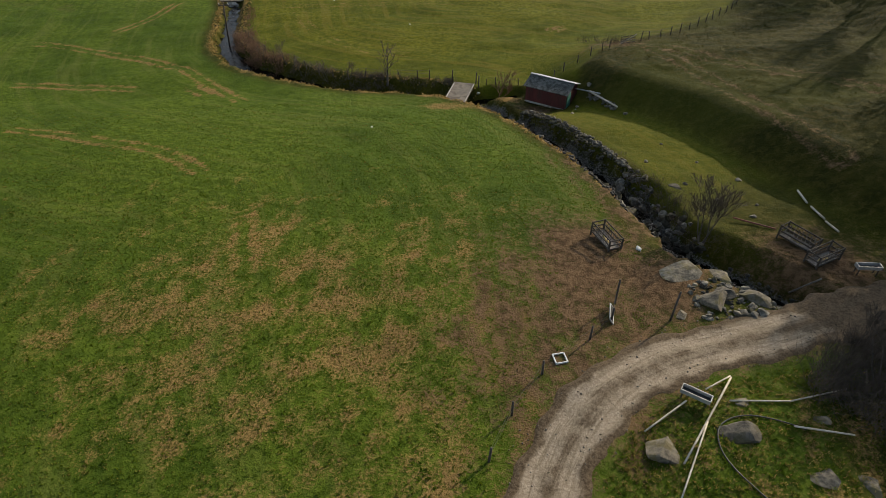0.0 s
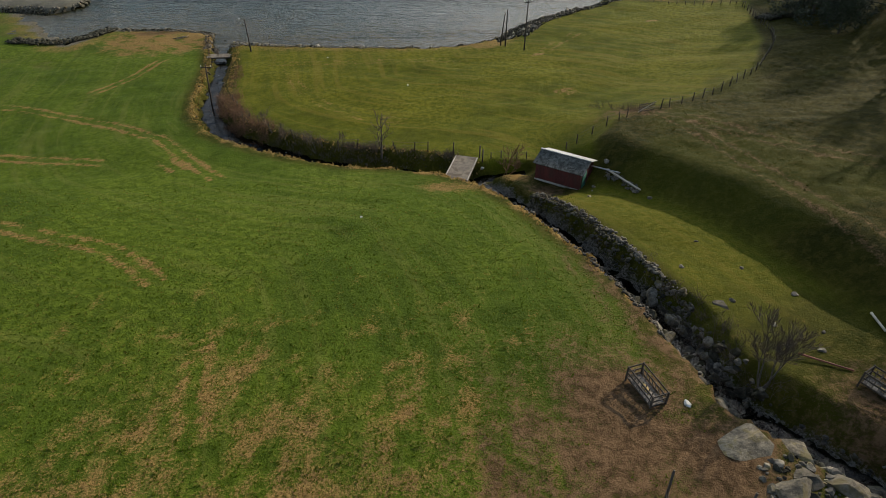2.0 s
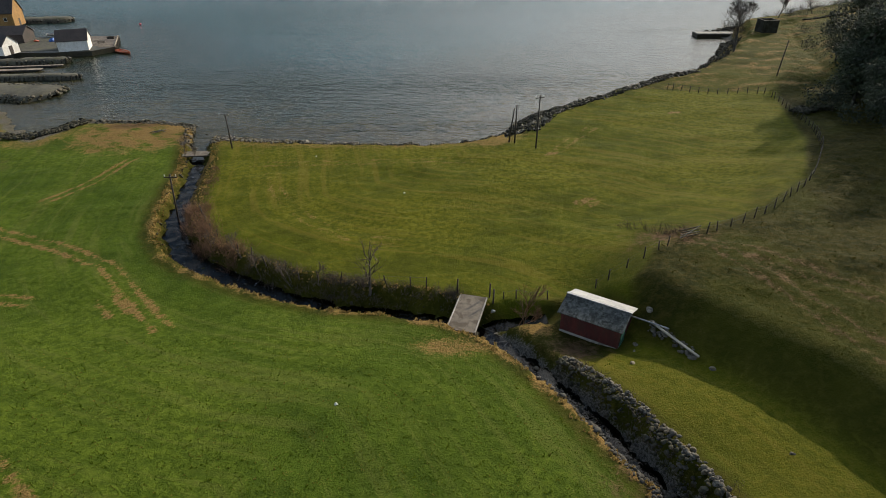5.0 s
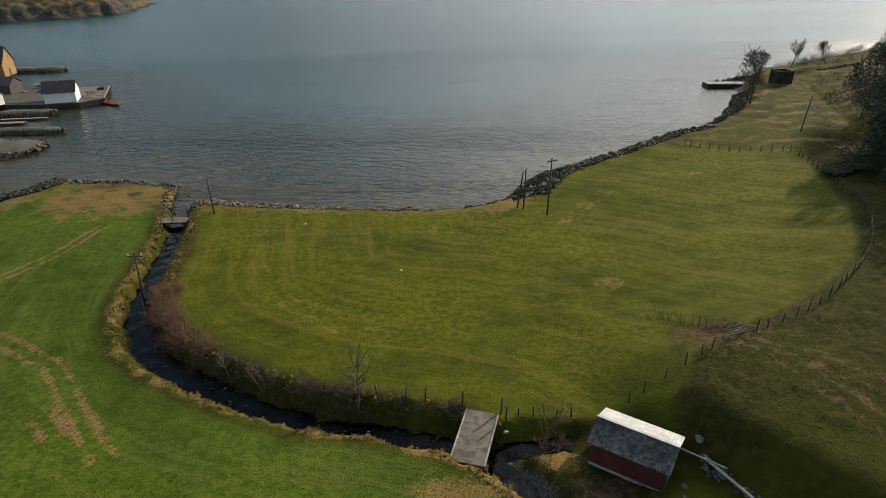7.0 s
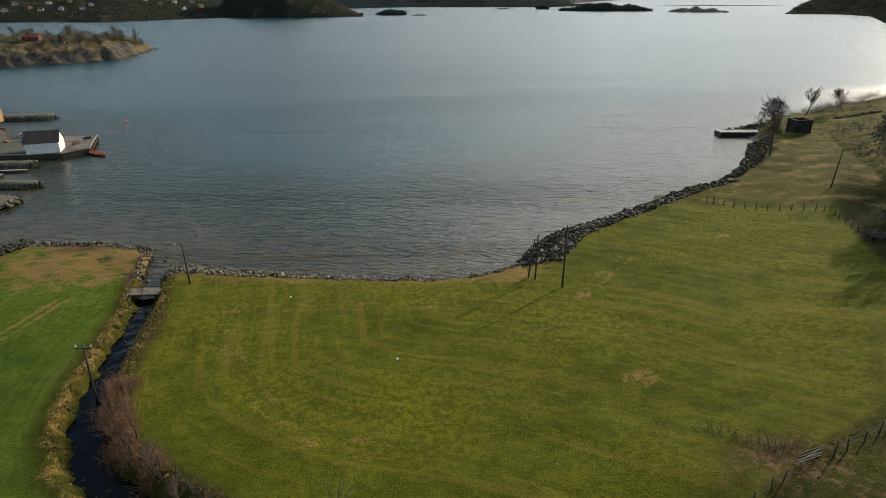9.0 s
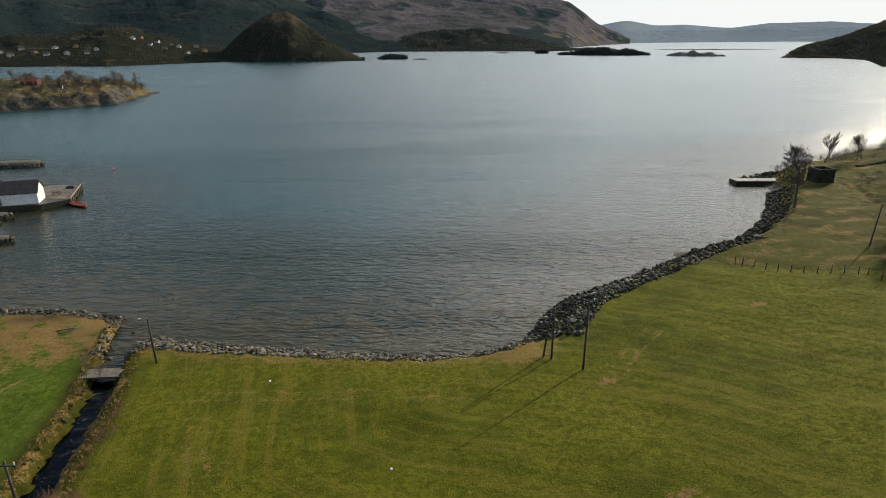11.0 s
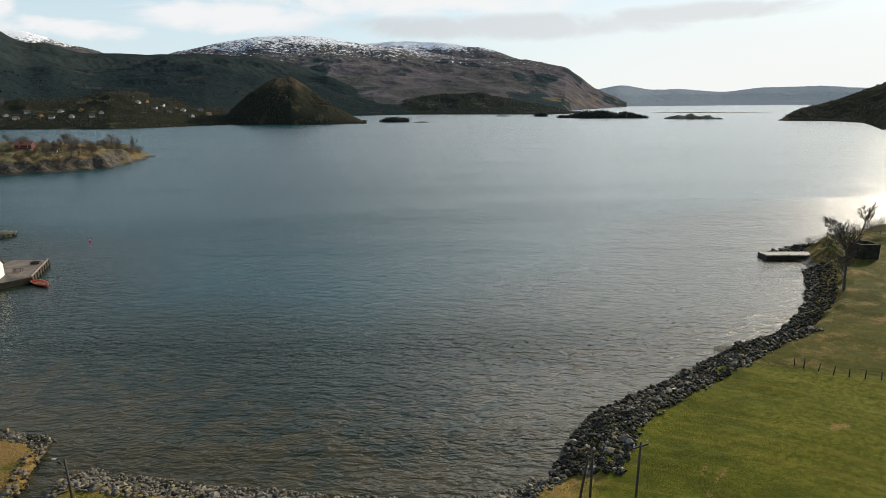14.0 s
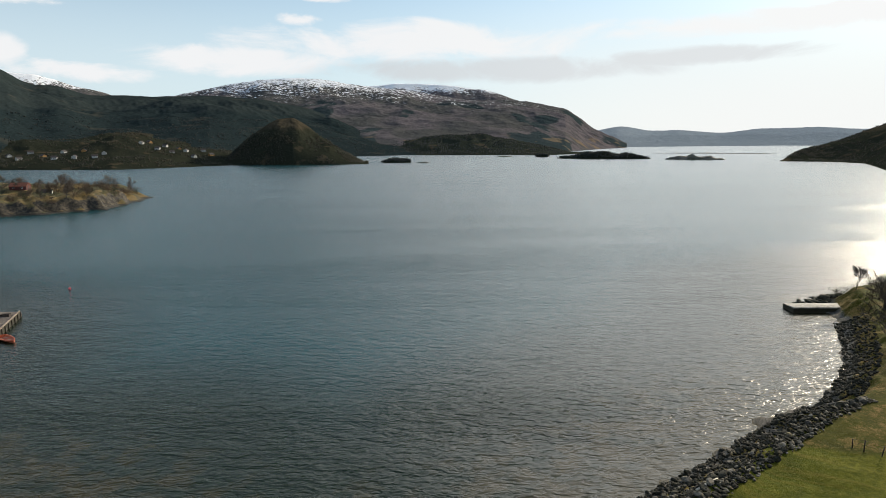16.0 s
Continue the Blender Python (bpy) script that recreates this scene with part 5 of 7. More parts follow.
fence("field_fence", [(27.6, 77.2), (31.2, 78.6), (37.5, 82.6), (44.8, 89), (50.5, 97), (54, 104), (56.7, 110.5), (59.5, 123.4), (60.6, 130.6)], 1.9, 1.1, "wooden post and wire fence along the hill's foot", 2, 0.06, 5)
fence("field_fence", [(60.6, 130.6), (54, 133.4), (48.2, 135.8), (45.2, 139.5)], 1.6, 1.1, "wooden post and wire fence across the meadow's end", 2, 0.05, 6)
gate = thing("gate", (25.4, 76.9, ground(25.4, 76.9)), "fallen grey wooden gate between fence posts", "gate", turn=20)
for k in range(4):
    part("rail", boxes((0, -0.03, 0.15 + k * 0.28, 2.3, 0.03, 0.23 + k * 0.28), bevel=0.01), M_WOOD if k == 1 else M_POLE, gate)
part("brace", box(bmesh.new(), 0, -0.05, 0.05, 2.5, -0.01, 0.15, 0.01, pose(0, 0, 0.1, 0, -22, 0)), M_BIRCH, gate)
for k, (x, y, dx, dy, h_) in enumerate([(14.5, 24.9, 0.35, 0.5, 1.9), (11.6, 26.4, 0.1, 0.3, 1.7), (11.0, 24.9, 0.0, 0.0, 1.1), (9.4, 23.4, 0.05, 0.1, 1.0), (6.3, 20.9, 0.0, 0.1, 1.0), (4.4, 18.4, 0, 0.1, 1.0), (3.0, 15.8, 0.1, 0.1, 1.0)]):
    tagged(new("fence_post", tube_mesh("fence_post", [(x, y, ground(x, y) - 0.3), (x + dx, y + dy, ground(x, y) + h_)], [0.07, 0.06], M_POLE, 7)), "dark leaning wooden fence post beside the track", "post", "posts by the track")
wp = [(11.6, 26.6), (11.0, 24.9), (9.4, 23.4), (6.3, 20.9), (4.4, 18.4), (3.0, 15.8)]
for hh in (0.45, 0.9):
    tagged(new("fence_wire", tube_mesh("fence_wire", [(x, y, ground(x, y) + hh) for x, y in wp], 0.008, M_WIRE, 3)), "thin wire strung between the track posts", "wire")

# ---- feeding racks, troughs, timber ----


def feeder(x, y, turn, long, wide, label):
    """A dark wooden hay rack: posts, rails and slats."""
    root = thing("hay_rack", (x, y, ground(x, y)), label, "hay rack", "hay racks", turn=turn)
    lx, ly = long / 2, wide / 2
    post = boxes((-0.05, -0.05, -0.15, 0.05, 0.05, 1.05), bevel=0.012)
    pm = bpy.data.meshes.new("post")
    post.to_mesh(pm)
    post.free()
    pm.materials.append(M_POLE)
    for sx in (-1, 1):
        for sy in (-1, 1):
            under("post", pm, root, m=pose(sx * lx, sy * ly, 0))
    for z_ in (0.25, 0.6, 0.98):
        for s_ in (-1, 1):
            part("rail", boxes((-lx, s_ * ly - 0.025, z_ - 0.05, lx, s_ * ly + 0.025, z_ + 0.05), bevel=0.008), M_POLE, root)
            part("end_rail", boxes((s_ * lx - 0.025, -ly, z_ - 0.045, s_ * lx + 0.025, ly, z_ + 0.045), bevel=0.008), M_POLE, root)
    n_ = int(long / 0.28)
    sl = boxes((-0.03, -0.015, 0.2, 0.03, 0.015, 0.98), bevel=0.004)
    sm = bpy.data.meshes.new("slat")
    sl.to_mesh(sm)
    sl.free()
    sm.materials.append(M_WOOD)
    for k in range(1, n_):
        for s_ in (-1, 1):
            under("slat", sm, root, m=pose(-lx + k * long / n_, s_ * (ly - 0.06), 0, s_ * 8, 0, 0))
    part("floor_board", boxes((-lx + 0.05, -ly + 0.05, 0.14, lx - 0.05, ly - 0.05, 0.19), bevel=0.01), M_WOOD, root)
    hay = rock_mesh("hay", 61, M_STRAW, 0.5, 2)
    under("hay", hay, root, "trampled straw", pose(0, 0, 0.18) @ Matrix.Diagonal((long * 0.6, wide * 0.55, 0.3, 1)))
    return root


feeder(12.75, 33.2, 108, 2.3, 1.0, "dark wooden hay rack standing in mud")
feeder(26.0, 32.6, 120, 2.4, 0.95, "dark wooden hay rack on trampled soil")
feeder(26.4, 30.3, 25, 2.3, 0.9, "dark low wooden hay rack on trampled soil")


def trough(x, y, turn, label, legs=True, z=0.45):
    root = thing("feed_trough", (x, y, ground(x, y)), label, "trough", turn=turn)
    bm = bmesh.new()
    for r in ((-0.75, -0.24, z, 0.75, 0.24, z + 0.04), (-0.75, -0.24, z + 0.04, 0.75, -0.2, z + 0.26), (-0.75, 0.2, z + 0.04, 0.75, 0.24, z + 0.26), (-0.75, -0.2, z + 0.04, -0.71, 0.2, z + 0.26), (0.71, -0.2, z + 0.04, 0.75, 0.2, z + 0.26)):
        box(bm, *r)
    part("tub", bm, M_ALU, root, "dull metal tub")
    part("tub_bottom", boxes((-0.7, -0.19, z + 0.045, 0.7, 0.19, z + 0.06), bevel=0.0), M_BLACK, root, "dark sheet over the bottom")
    if legs:
        for sx in (-0.6, 0.6):
            for sy in (-0.18, 0.18):
                part("leg", boxes((sx - 0.03, sy - 0.03, -0.1, sx + 0.03, sy + 0.03, z), bevel=0.005), M_POLE, root)
    return root


trough(13.75, 19.0, -35, "metal feed trough lying among pale poles", True, 0.4)
trough(28.5, 28.9, -5, "pale metal feed trough on dark legs", True, 0.5)
fr = thing("square_frame", (7.45, 22.0, ground(7.45, 22)), "white square wooden frame lying on the grass", "frame", turn=10)
for k in range(4):
    part("side", boxes((-0.36, 0.29, 0.01, 0.36, 0.36, 0.1), bevel=0.01), M_WHITE, fr, m=pose(0, 0, 0, 0, 0, 90 * k))
pn = thing("leaning_panel", (11.25, 25.3, ground(11.25, 25.3)), "grey metal panel leaning on a fence post", "panel", turn=75)
part("frame", boxes((-0.7, -0.03, 0, 0.7, 0.03, 0.08), (-0.7, -0.03, 0.42, 0.7, 0.03, 0.5), (-0.7, -0.03, 0.08, -0.62, 0.03, 0.42), (0.62, -0.03, 0.08, 0.7, 0.03, 0.42), bevel=0.01), M_ALU, pn, m=pose(0, 0, 0.05, -35, 0, 0))
part("mesh_sheet", boxes((-0.62, -0.01, 0.08, 0.62, 0.01, 0.42), bevel=0.002), M_BLACK, pn, m=pose(0, 0, 0.05, -35, 0, 0))
for a, b_, r, la in (((16.15, 20.3), (12.0, 15.4), 0.055, (0.25, 0.12)), ((16.1, 20.35), (14.3, 19.25), 0.045, (0.3, 0.6)), ((13.2, 18.75), (10.7, 17.2), 0.05, (0.3, 0.08)), ((13.9, 17.6), (11.1, 13.4), 0.045, (0.1, 0.1)), ((15.5, 18.85), (18.6, 18.75), 0.045, (0.12, 0.1)),
                     ((18.6, 18.75), (21.8, 19.4), 0.04, (0.1, 0.25)), ((18.0, 17.2), (20.6, 16.6), 0.05, (0.12, 0.2))):
    pole_between("timber_pole", a, b_, r, M_BIRCH, "pale peeled pole lying in rough grass", "pole", la, group="poles by the track")
hose = [Vector((x, y, ground(x, y) + 0.06)) for x, y in ribbon([(19, 16.6), (17.4, 18), (15.6, 18.3), (14.2, 17.9), (13.5, 17), (13.6, 15.8), (14.3, 14.6), (15.4, 13.2), (16.4, 11.5)], 0.3)]
tagged(new("water_hose", tube_mesh("water_hose", hose, 0.035, M_BLACK, 6)), "black plastic water hose curving through the grass", "hose")
pole_between("red_pipe", (23.0, 36.1), (25.6, 34.7), 0.06, surface("rusty_red_pipe", (0.14, 0.04, 0.03), (0.24, 0.07, 0.05), 0.3, 0.7), "rusty red pipe lying on the slope", "pipe", (0.25, 0.08))
for a, b_, r in (((29.6, 39.6), (29.5, 37.9), 0.085), ((29.55, 37.4), (29.6, 35.6), 0.08), ((29.5, 35.3), (29.7, 33.9), 0.075)):
    pole_between("birch_log", a, b_, r, M_BIRCH, "whitish log lying across the slope", "log", (0.12, 0.12), group="logs on the slope")
for a, b_ in (((23.6, 26.4), (25.0, 27.6)), ((22.2, 25.6), (23.4, 26.8)), ((24.0, 28.8), (25.4, 28.4))):
    pole_between("fallen_pole", a, b_, 0.06, M_WOOD, "weathered pole lying by the culvert", "pole", (0.15, 0.2), group="poles by the culvert")
culvert = thing("culvert", (23.9, 26.3, 6.9), "concrete culvert pipe under the track", "culvert", turn=-45)
cv, cf = tube([(0, -2.4, 0.35), (0, 2.4, 0.35)], [0.55, 0.55], 14, False)
part_me = mesh("pipe", cv, cf, M_CONCRETE, True)
under("pipe", part_me, culvert)

# ---- poles with lines ----


def utility_pole(x, y, tall, label, arm=True, lean=(0, 0), lamp=False, turn=0):
    root = thing("utility_pole", (x, y, ground(x, y)), label, "utility pole", "utility poles", turn=turn)
    tx, ty = lean
    under("shaft", tube_mesh("shaft", [(0, 0, -0.5), (tx * 0.5, ty * 0.5, tall * 0.5), (tx, ty, tall)], [0.12, 0.105, 0.085], M_POLE, 10), root)
    if arm:
        part("crossarm", boxes((tx - 0.75, ty - 0.06, tall - 0.45, tx + 0.75, ty + 0.06, tall - 0.33), bevel=0.01), M_POLE, root)
        for k in (-0.65, 0.0, 0.65):
            under("insulator", tube_mesh("insulator", [(tx + k, ty, tall - 0.33), (tx + k, ty, tall - 0.2), (tx + k, ty, tall - 0.14), (tx + k, ty, tall - 0.06)], [0.03, 0.03, 0.06, 0.03], M_WHITE, 7), root)
    if lamp:
        under("bracket", tube_mesh("bracket", [(tx, ty, tall - 0.3), (tx - 0.3, ty, tall - 0.05), (tx - 0.75, ty, tall)], 0.03, M_WIRE, 6), root)
        part("lamp_head", boxes((tx - 1.05, ty - 0.1, tall - 0.06, tx - 0.7, ty + 0.1, tall + 0.05), bevel=0.02), M_ALU, root, "grey lamp head")
    return root


utility_pole(16.75, 110.3, 7.9, "dark wooden utility pole with a crossarm on the meadow", True, (0.1, 0), turn=25)
utility_pole(13.9, 112.6, 5.9, "dark wooden pole of a twin mast on the meadow", False, (0.05, 0))
utility_pole(13.1, 113.2, 5.4, "slanting wooden brace of a twin mast", False, (0.5, -0.6))
utility_pole(-29.3, 115.2, 5.4, "dark wooden pole with a lamp beside the brook's mouth", False, (-0.15, 0), True, 0)
utility_pole(-29.6, 92.3, 6.7, "dark wooden pole leaning beside the brook", True, (0.8, -1.0))
utility_pole(67.7, 141.6, 6.6, "dark wooden utility pole on the brown slope", False, (0.5, 0))

# ---- the stony shore ----


MEADOW_SHORE = [(-33.5, 122.6), (-26.5, 120.6), (-17.5, 119.0), (-7, 117.4), (2, 116.6), (8.5, 117.6), (12.0, 120.4)]
beach = tagged(new("shore_stones"), "band of grey stones along the meadow's shore", "stones", kind="structure")
first = stones_along(MEADOW_SHORE, 290, 1.5, (0.5, 1.15), 31, 0.12, offset=1.0)
for i, (x, y, z, s_, tn, tl) in enumerate(first):
    ob = under("stone", ROCKS[i % 10] if i % 3 else DARKROCKS[i % 8], beach)
    ob.matrix_basis = Matrix.LocRotScale((x, y, z), Euler((tl, tl * 0.5, tn)), (s_, s_, s_))
rest = stones_along(MEADOW_SHORE, 2200, 2.2, (0.2, 0.62), 32, 0.06, offset=0.9)
tagged(under("rubble", heap("rubble", ROCKS, rest, M_STONE), beach), kind="stuff")

bank_r = tagged(new("rock_embankment"), "broad embankment of dark rubble rocks along the shore", "stones", kind="structure")
east = [(12.0, 120.4), (16.2, 127.8), (19, 132.4), (25, 136.6), (32.8, 142), (42, 149), (53.6, 155.8), (62.4, 164.7), (68, 171.8), (74.4, 182.4), (80, 193)]
first = stones_along(east[:7], 290, 3.4, (0.5, 1.25), 33, 0.1, offset=3.3)
for i, (x, y, z, s_, tn, tl) in enumerate(first):
    ob = under("stone", DARKROCKS[i % 8] if i % 4 else ROCKS[i % 10], bank_r)
    ob.matrix_basis = Matrix.LocRotScale((x, y, z), Euler((tl, tl * 0.5, tn)), (s_, s_, s_))
rest = stones_along(east[:7], 3300, 3.5, (0.25, 0.8), 34, 0.08, offset=3.3) + stones_along(east[6:], 1300, 2.4, (0.3, 0.9), 44, 0.08, offset=2.1)
tagged(under("rubble", heap("rubble", DARKROCKS, rest, M_DARKSTONE), bank_r), kind="stuff")
rest = stones_along(east[:7], 600, 2.2, (0.22, 0.6), 35, 0.12, offset=5.0)
tagged(under("pale_rubble", heap("pale_rubble", ROCKS, rest, M_STONE), bank_r), kind="stuff")

west = tagged(new("corner_stones"), "rough stone edging round the straw-coloured shore corner", "stones", kind="structure")
first = stones_along([(-38.6, 128.6), (-36.6, 124), (-36.0, 119.5), (-35.9, 116.8)], 110, 0.9, (0.4, 1.0), 36, 0.1, offset=0.9) + stones_along([(-58, 131.9), (-48.4, 131.3), (-38.6, 128.6)], 170, 0.9, (0.4, 0.9), 37, 0.15, offset=0.9)
first += [[x, y, ground(x, y) - 0.1, s_, tn, 0.2] for x, y, s_, tn in ((-33.8, 122.2, 0.9, 1), (-34.0, 120.4, 0.8, 2), (-33.6, 119.0, 0.7, 3), (-32.6, 121.4, 0.8, 4))]
for i, (x, y, z, s_, tn, tl) in enumerate(first):
    ob = under("stone", ROCKS[i % 10] if i % 2 else DARKROCKS[i % 8], west)
    ob.matrix_basis = Matrix.LocRotScale((x, y, z), Euler((tl, tl * 0.5, tn)), (s_, s_, s_))
rest = stones_along([(-58, 131.9), (-48.4, 131.3), (-38.6, 128.6), (-35.9, 117)], 420, 1.2, (0.2, 0.6), 38, 0.05, offset=0.9) + stones_along([(-33.9, 117), (-33.6, 122.5), (-30, 122)], 160, 1.0, (0.3, 0.7), 39, 0.05, offset=0.4)
tagged(under("rubble", heap("rubble", ROCKS, rest, M_STONE), west), kind="stuff")
rows = stones_along([(-76, 125), (-70, 123.2), (-65.5, 123.6), (-62, 127), (-60.2, 131), (-59.6, 133)], 420, 1.3, (0.4, 1.1), 40, 0.25)
tagged(new("rubble_jetty", heap("rubble_jetty", DARKROCKS, rows, M_DARKSTONE)), "low jetty of loose rubble running into the water", "jetty", kind="structure")
for k, (x, y, s_) in enumerate([(-35.7, 135, 0.9), (-34.9, 134.3, 0.5), (-39, 133.2, 0.6)]):
    ob = new("sea_rock", DARKROCKS[k])
    ob.matrix_basis = pose(x, y, -0.2, 0, 0, k * 40) @ Matrix.Diagonal((s_, s_, s_ * 0.9, 1))
    tagged(ob, "dark rock just breaking the water", "rock", "rocks in the shallows")

# footbridge over the brook's mouth
fb = thing("footbridge", (-33.5, 113.5, 0.8), "grey plank footbridge at the brook's mouth", "footbridge", turn=4)
for k in range(22):
    part("plank", boxes((-2.7 + k * 0.245, -0.95, 0.06, -2.7 + k * 0.245 + 0.225, 0.95, 0.11), bevel=0.006), M_EARTHY if k % 5 else M_WOOD, fb)
for sgn in (-0.7, 0.7):
    part("beam", boxes((-2.7, sgn - 0.09, -0.16, 2.7, sgn + 0.09, 0.06), bevel=0.01), M_POLE, fb)
for sgn in (-2.5, 2.5):
    part("abutment", boxes((sgn - 0.35, -1.0, -1.1, sgn + 0.35, 1.0, -0.16), bevel=0.04), M_DARKSTONE, fb)
for a, b_, r in (((-33.2, 117.4), (-31.0, 119.6), 0.07), ((-45.5, 124.0), (-43.4, 124.6), 0.08), ((-44.8, 123.2), (-43.0, 124.9), 0.06), ((-44.2, 125.0), (-42.7, 123.6), 0.05), ((26.6, 132.3), (29.2, 133.6), 0.16)):
    pole_between("driftwood", a, b_, r, M_BIRCH if r > 0.1 else M_WOOD, "bleached driftwood lying by the shore", "driftwood", (0.15, 0.2), group="driftwood")

# ---- the harbour ----


def mole(name, line, wide, top, label, seed, sizes=(0.5, 1.2), count=260, gravel=True):
    """A rubble mole: a sloping body with stones over its sides."""
    pts = ribbon(line, 1.0)
    cols_ = np.array([-1.5, -1.0, -0.8, 0, 0.8, 1.0, 1.5]) * wide / 2
    zs = np.array([-1.6, top * 0.65, top, top + 0.05, top, top * 0.65, -1.6])
    taper = np.minimum(1, (np.minimum(np.arange(len(pts)), len(pts) - 1 - np.arange(len(pts))) + 0.6) / 3.0)
    v_, f_ = strip(pts, cols_[None, :] * taper[:, None], lambda x, y: zs[None, :] * np.minimum(1, taper[:, None] * 1.3) + 0.12 * waves(x, y, 3, seed))
    root = tagged(new(name), label, "breakwater", kind="structure")
    under("core", fast_mesh("core", v_, f_, M_MOLE), root)
    rnd_ = random.Random(seed)
    rows_ = []
    for _ in range(count):
        k = rnd_.randrange(len(pts))
        kk = min(k, len(pts) - 2)
        t_ = pts[kk + 1] - pts[kk]
        t_ = t_ / np.linalg.norm(t_)
        o = rnd_.choice((-1, 1)) * rnd_.uniform(0.72, 1.35) * wide / 2 * taper[k]
        q = abs(o) / max(0.3, wide / 2 * taper[k])
        z_ = np.interp(q, (0.7, 1.0, 1.35), (top, top * 0.6, -0.3))
        s_ = rnd_.uniform(*sizes)
        rows_.append([pts[k][0] + t_[1] * o, pts[k][1] - t_[0] * o, z_ - 0.15 * s_, s_, rnd_.uniform(0, 6.28), rnd_.uniform(-0.3, 0.3)])
    low_ = [r for r in rows_ if r[2] < 0.6]
    high_ = [r for r in rows_ if r[2] >= 0.6]
    if low_:
        tagged(under("weedy_rubble", heap("weedy_rubble", DARKROCKS, low_, M_DARKSTONE), root), kind="stuff")
    if high_:
        tagged(under("rubble", heap("rubble", ROCKS, high_, M_STONE), root), kind="stuff")
    return root


M_MOLE = surface("grey_gravel_top", (0.035, 0.034, 0.024), (0.095, 0.088, 0.062), 0.5, 0.9, 0.5, 0.05, (0.08, 0.08, 0.03), 3.0, stain_from=0.55)
mole("breakwater", [(-73.2, 147.2), (-78, 149), (-86, 150), (-104, 150)], 9.5, 1.0, "broad grey rubble breakwater with a gravel top", 51, (0.4, 1.0), 900)
mole("breakwater", [(-74.6, 161.4), (-82, 161.5), (-90, 161), (-112, 160)], 3.0, 0.9, "narrow stone breakwater dark with weed", 52, (0.35, 0.8), 520)
mole("breakwater", [(-84.4, 176.5), (-92, 176), (-112, 172)], 3.4, 1.1, "stone breakwater beside the boathouse", 53, (0.35, 0.8), 480)
mole("breakwater", [(-111.5, 232), (-120, 231), (-135, 229), (-160, 228)], 5.5, 1.2, "straight stone breakwater out in the harbour", 54, (0.4, 0.9), 520)


def pontoon(a, b_, wide, label):
    d_ = math.dist(a, b_)
    root = thing("pontoon", (*a, 0.0), label, "pontoon", "pontoons", turn=math.degrees(math.atan2(b_[1] - a[1], b_[0] - a[0])))
    n_ = int(d_ / 0.3)
    pl = boxes((0.01, -wide / 2, 0.42, 0.28, wide / 2, 0.47), bevel=0.006)
    pm = bpy.data.meshes.new("plank")
    pl.to_mesh(pm)
    pl.free()
    pm.materials.append(M_DECK)
    for k in range(n_):
        under("plank", pm, root, m=pose(k * 0.3, 0, 0))
    for s_ in (-1, 1):
        part("side_beam", boxes((0, s_ * wide / 2 - 0.06, 0.2, d_, s_ * wide / 2 + 0.06, 0.42), bevel=0.01), M_POLE, root)
    for k in range(3):
        part("float", boxes((d_ * (k + 0.2) / 3, -wide * 0.4, -0.25, d_ * (k + 0.8) / 3, wide * 0.4, 0.2), bevel=0.05), M_BLACK, root)
    return root


pontoon((-84.6, 172.2), (-104, 169.5), 0.9, "pale plank pontoon lying along the breakwater")
pontoon((-87.4, 168.4), (-106, 166.2), 1.5, "wide wooden pontoon strewn with gear")

# quay with its deck
quay = thing("quay", (-87, 193, 0), "timber-decked quay on dark stone beside the boathouse", "quay")
Q = [(-84.2, 201.2), (-79.2, 187.6), (-83.0, 183.0), (-91.5, 181.6), (-101.5, 181.5), (-112, 186), (-112, 200), (-96, 201)]


def slab(ring, z0, z1, origin):
    bm = bmesh.new()
    lo = [bm.verts.new((x - origin[0], y - origin[1], z0)) for x, y in ring]
    hi = [bm.verts.new((x - origin[0], y - origin[1], z1)) for x, y in ring]
    bm.faces.new(hi)
    bm.faces.new(lo[::-1])
    for k in range(len(ring)):
        bm.faces.new((lo[k], lo[(k + 1) % len(ring)], hi[(k + 1) % len(ring)], hi[k]))
    bmesh.ops.recalc_face_normals(bm, faces=bm.faces)
    return bm


part("quay_body", slab(Q, -1.5, 1.18, (-87, 193)), M_WEED, quay, "dark weed-grown stone body")
part("yard_surface", slab([(-90.5, 183.2), (-101, 183), (-111, 187), (-111, 199.5), (-96, 200.5), (-92, 200.5)], 1.18, 1.24, (-87, 193)), M_MOLE, quay, "grey gravelled yard")
dk = boxes((0, -0.07, 0, 1, 0.07, 0.06), bevel=0.008)
dkm = bpy.data.meshes.new("deck_plank")
dk.to_mesh(dkm)
dk.free()
dkm.materials.append(M_DECK)
for k in range(70):
    y_ = 187.2 + k * 0.2
    x1_ = np.interp(y_, (187.6, 201.2), (-79.4, -84.4))
    x0_ = -91.8 if y_ > 188.6 else -83.5
    if y_ < 201.0:
        under("deck_plank", dkm, quay, m=pose(x0_ + 87, y_ - 193, 1.2) @ Matrix.Diagonal((x1_ - x0_, 1, 1, 1)))
kb = math.degrees(math.atan2(201.2 - 187.6, -84.2 + 79.2))
part("kerb", boxes((0, -0.12, 1.2, 14.5, 0.12, 1.48), bevel=0.02), M_DECK, quay, "timber kerb", pose(-79.3 + 87, 187.6 - 193, 0, 0, 0, kb))
for k in range(8):
    t_ = k / 7
    under("pile", tube_mesh("pile", [(0, 0, -1.4), (0, 0, 1.12)], [0.14, 0.13], M_POLE, 8), quay, m=pose(-79.1 - 5 * t_ + 87, 187.6 + 13.6 * t_ - 193, 0))


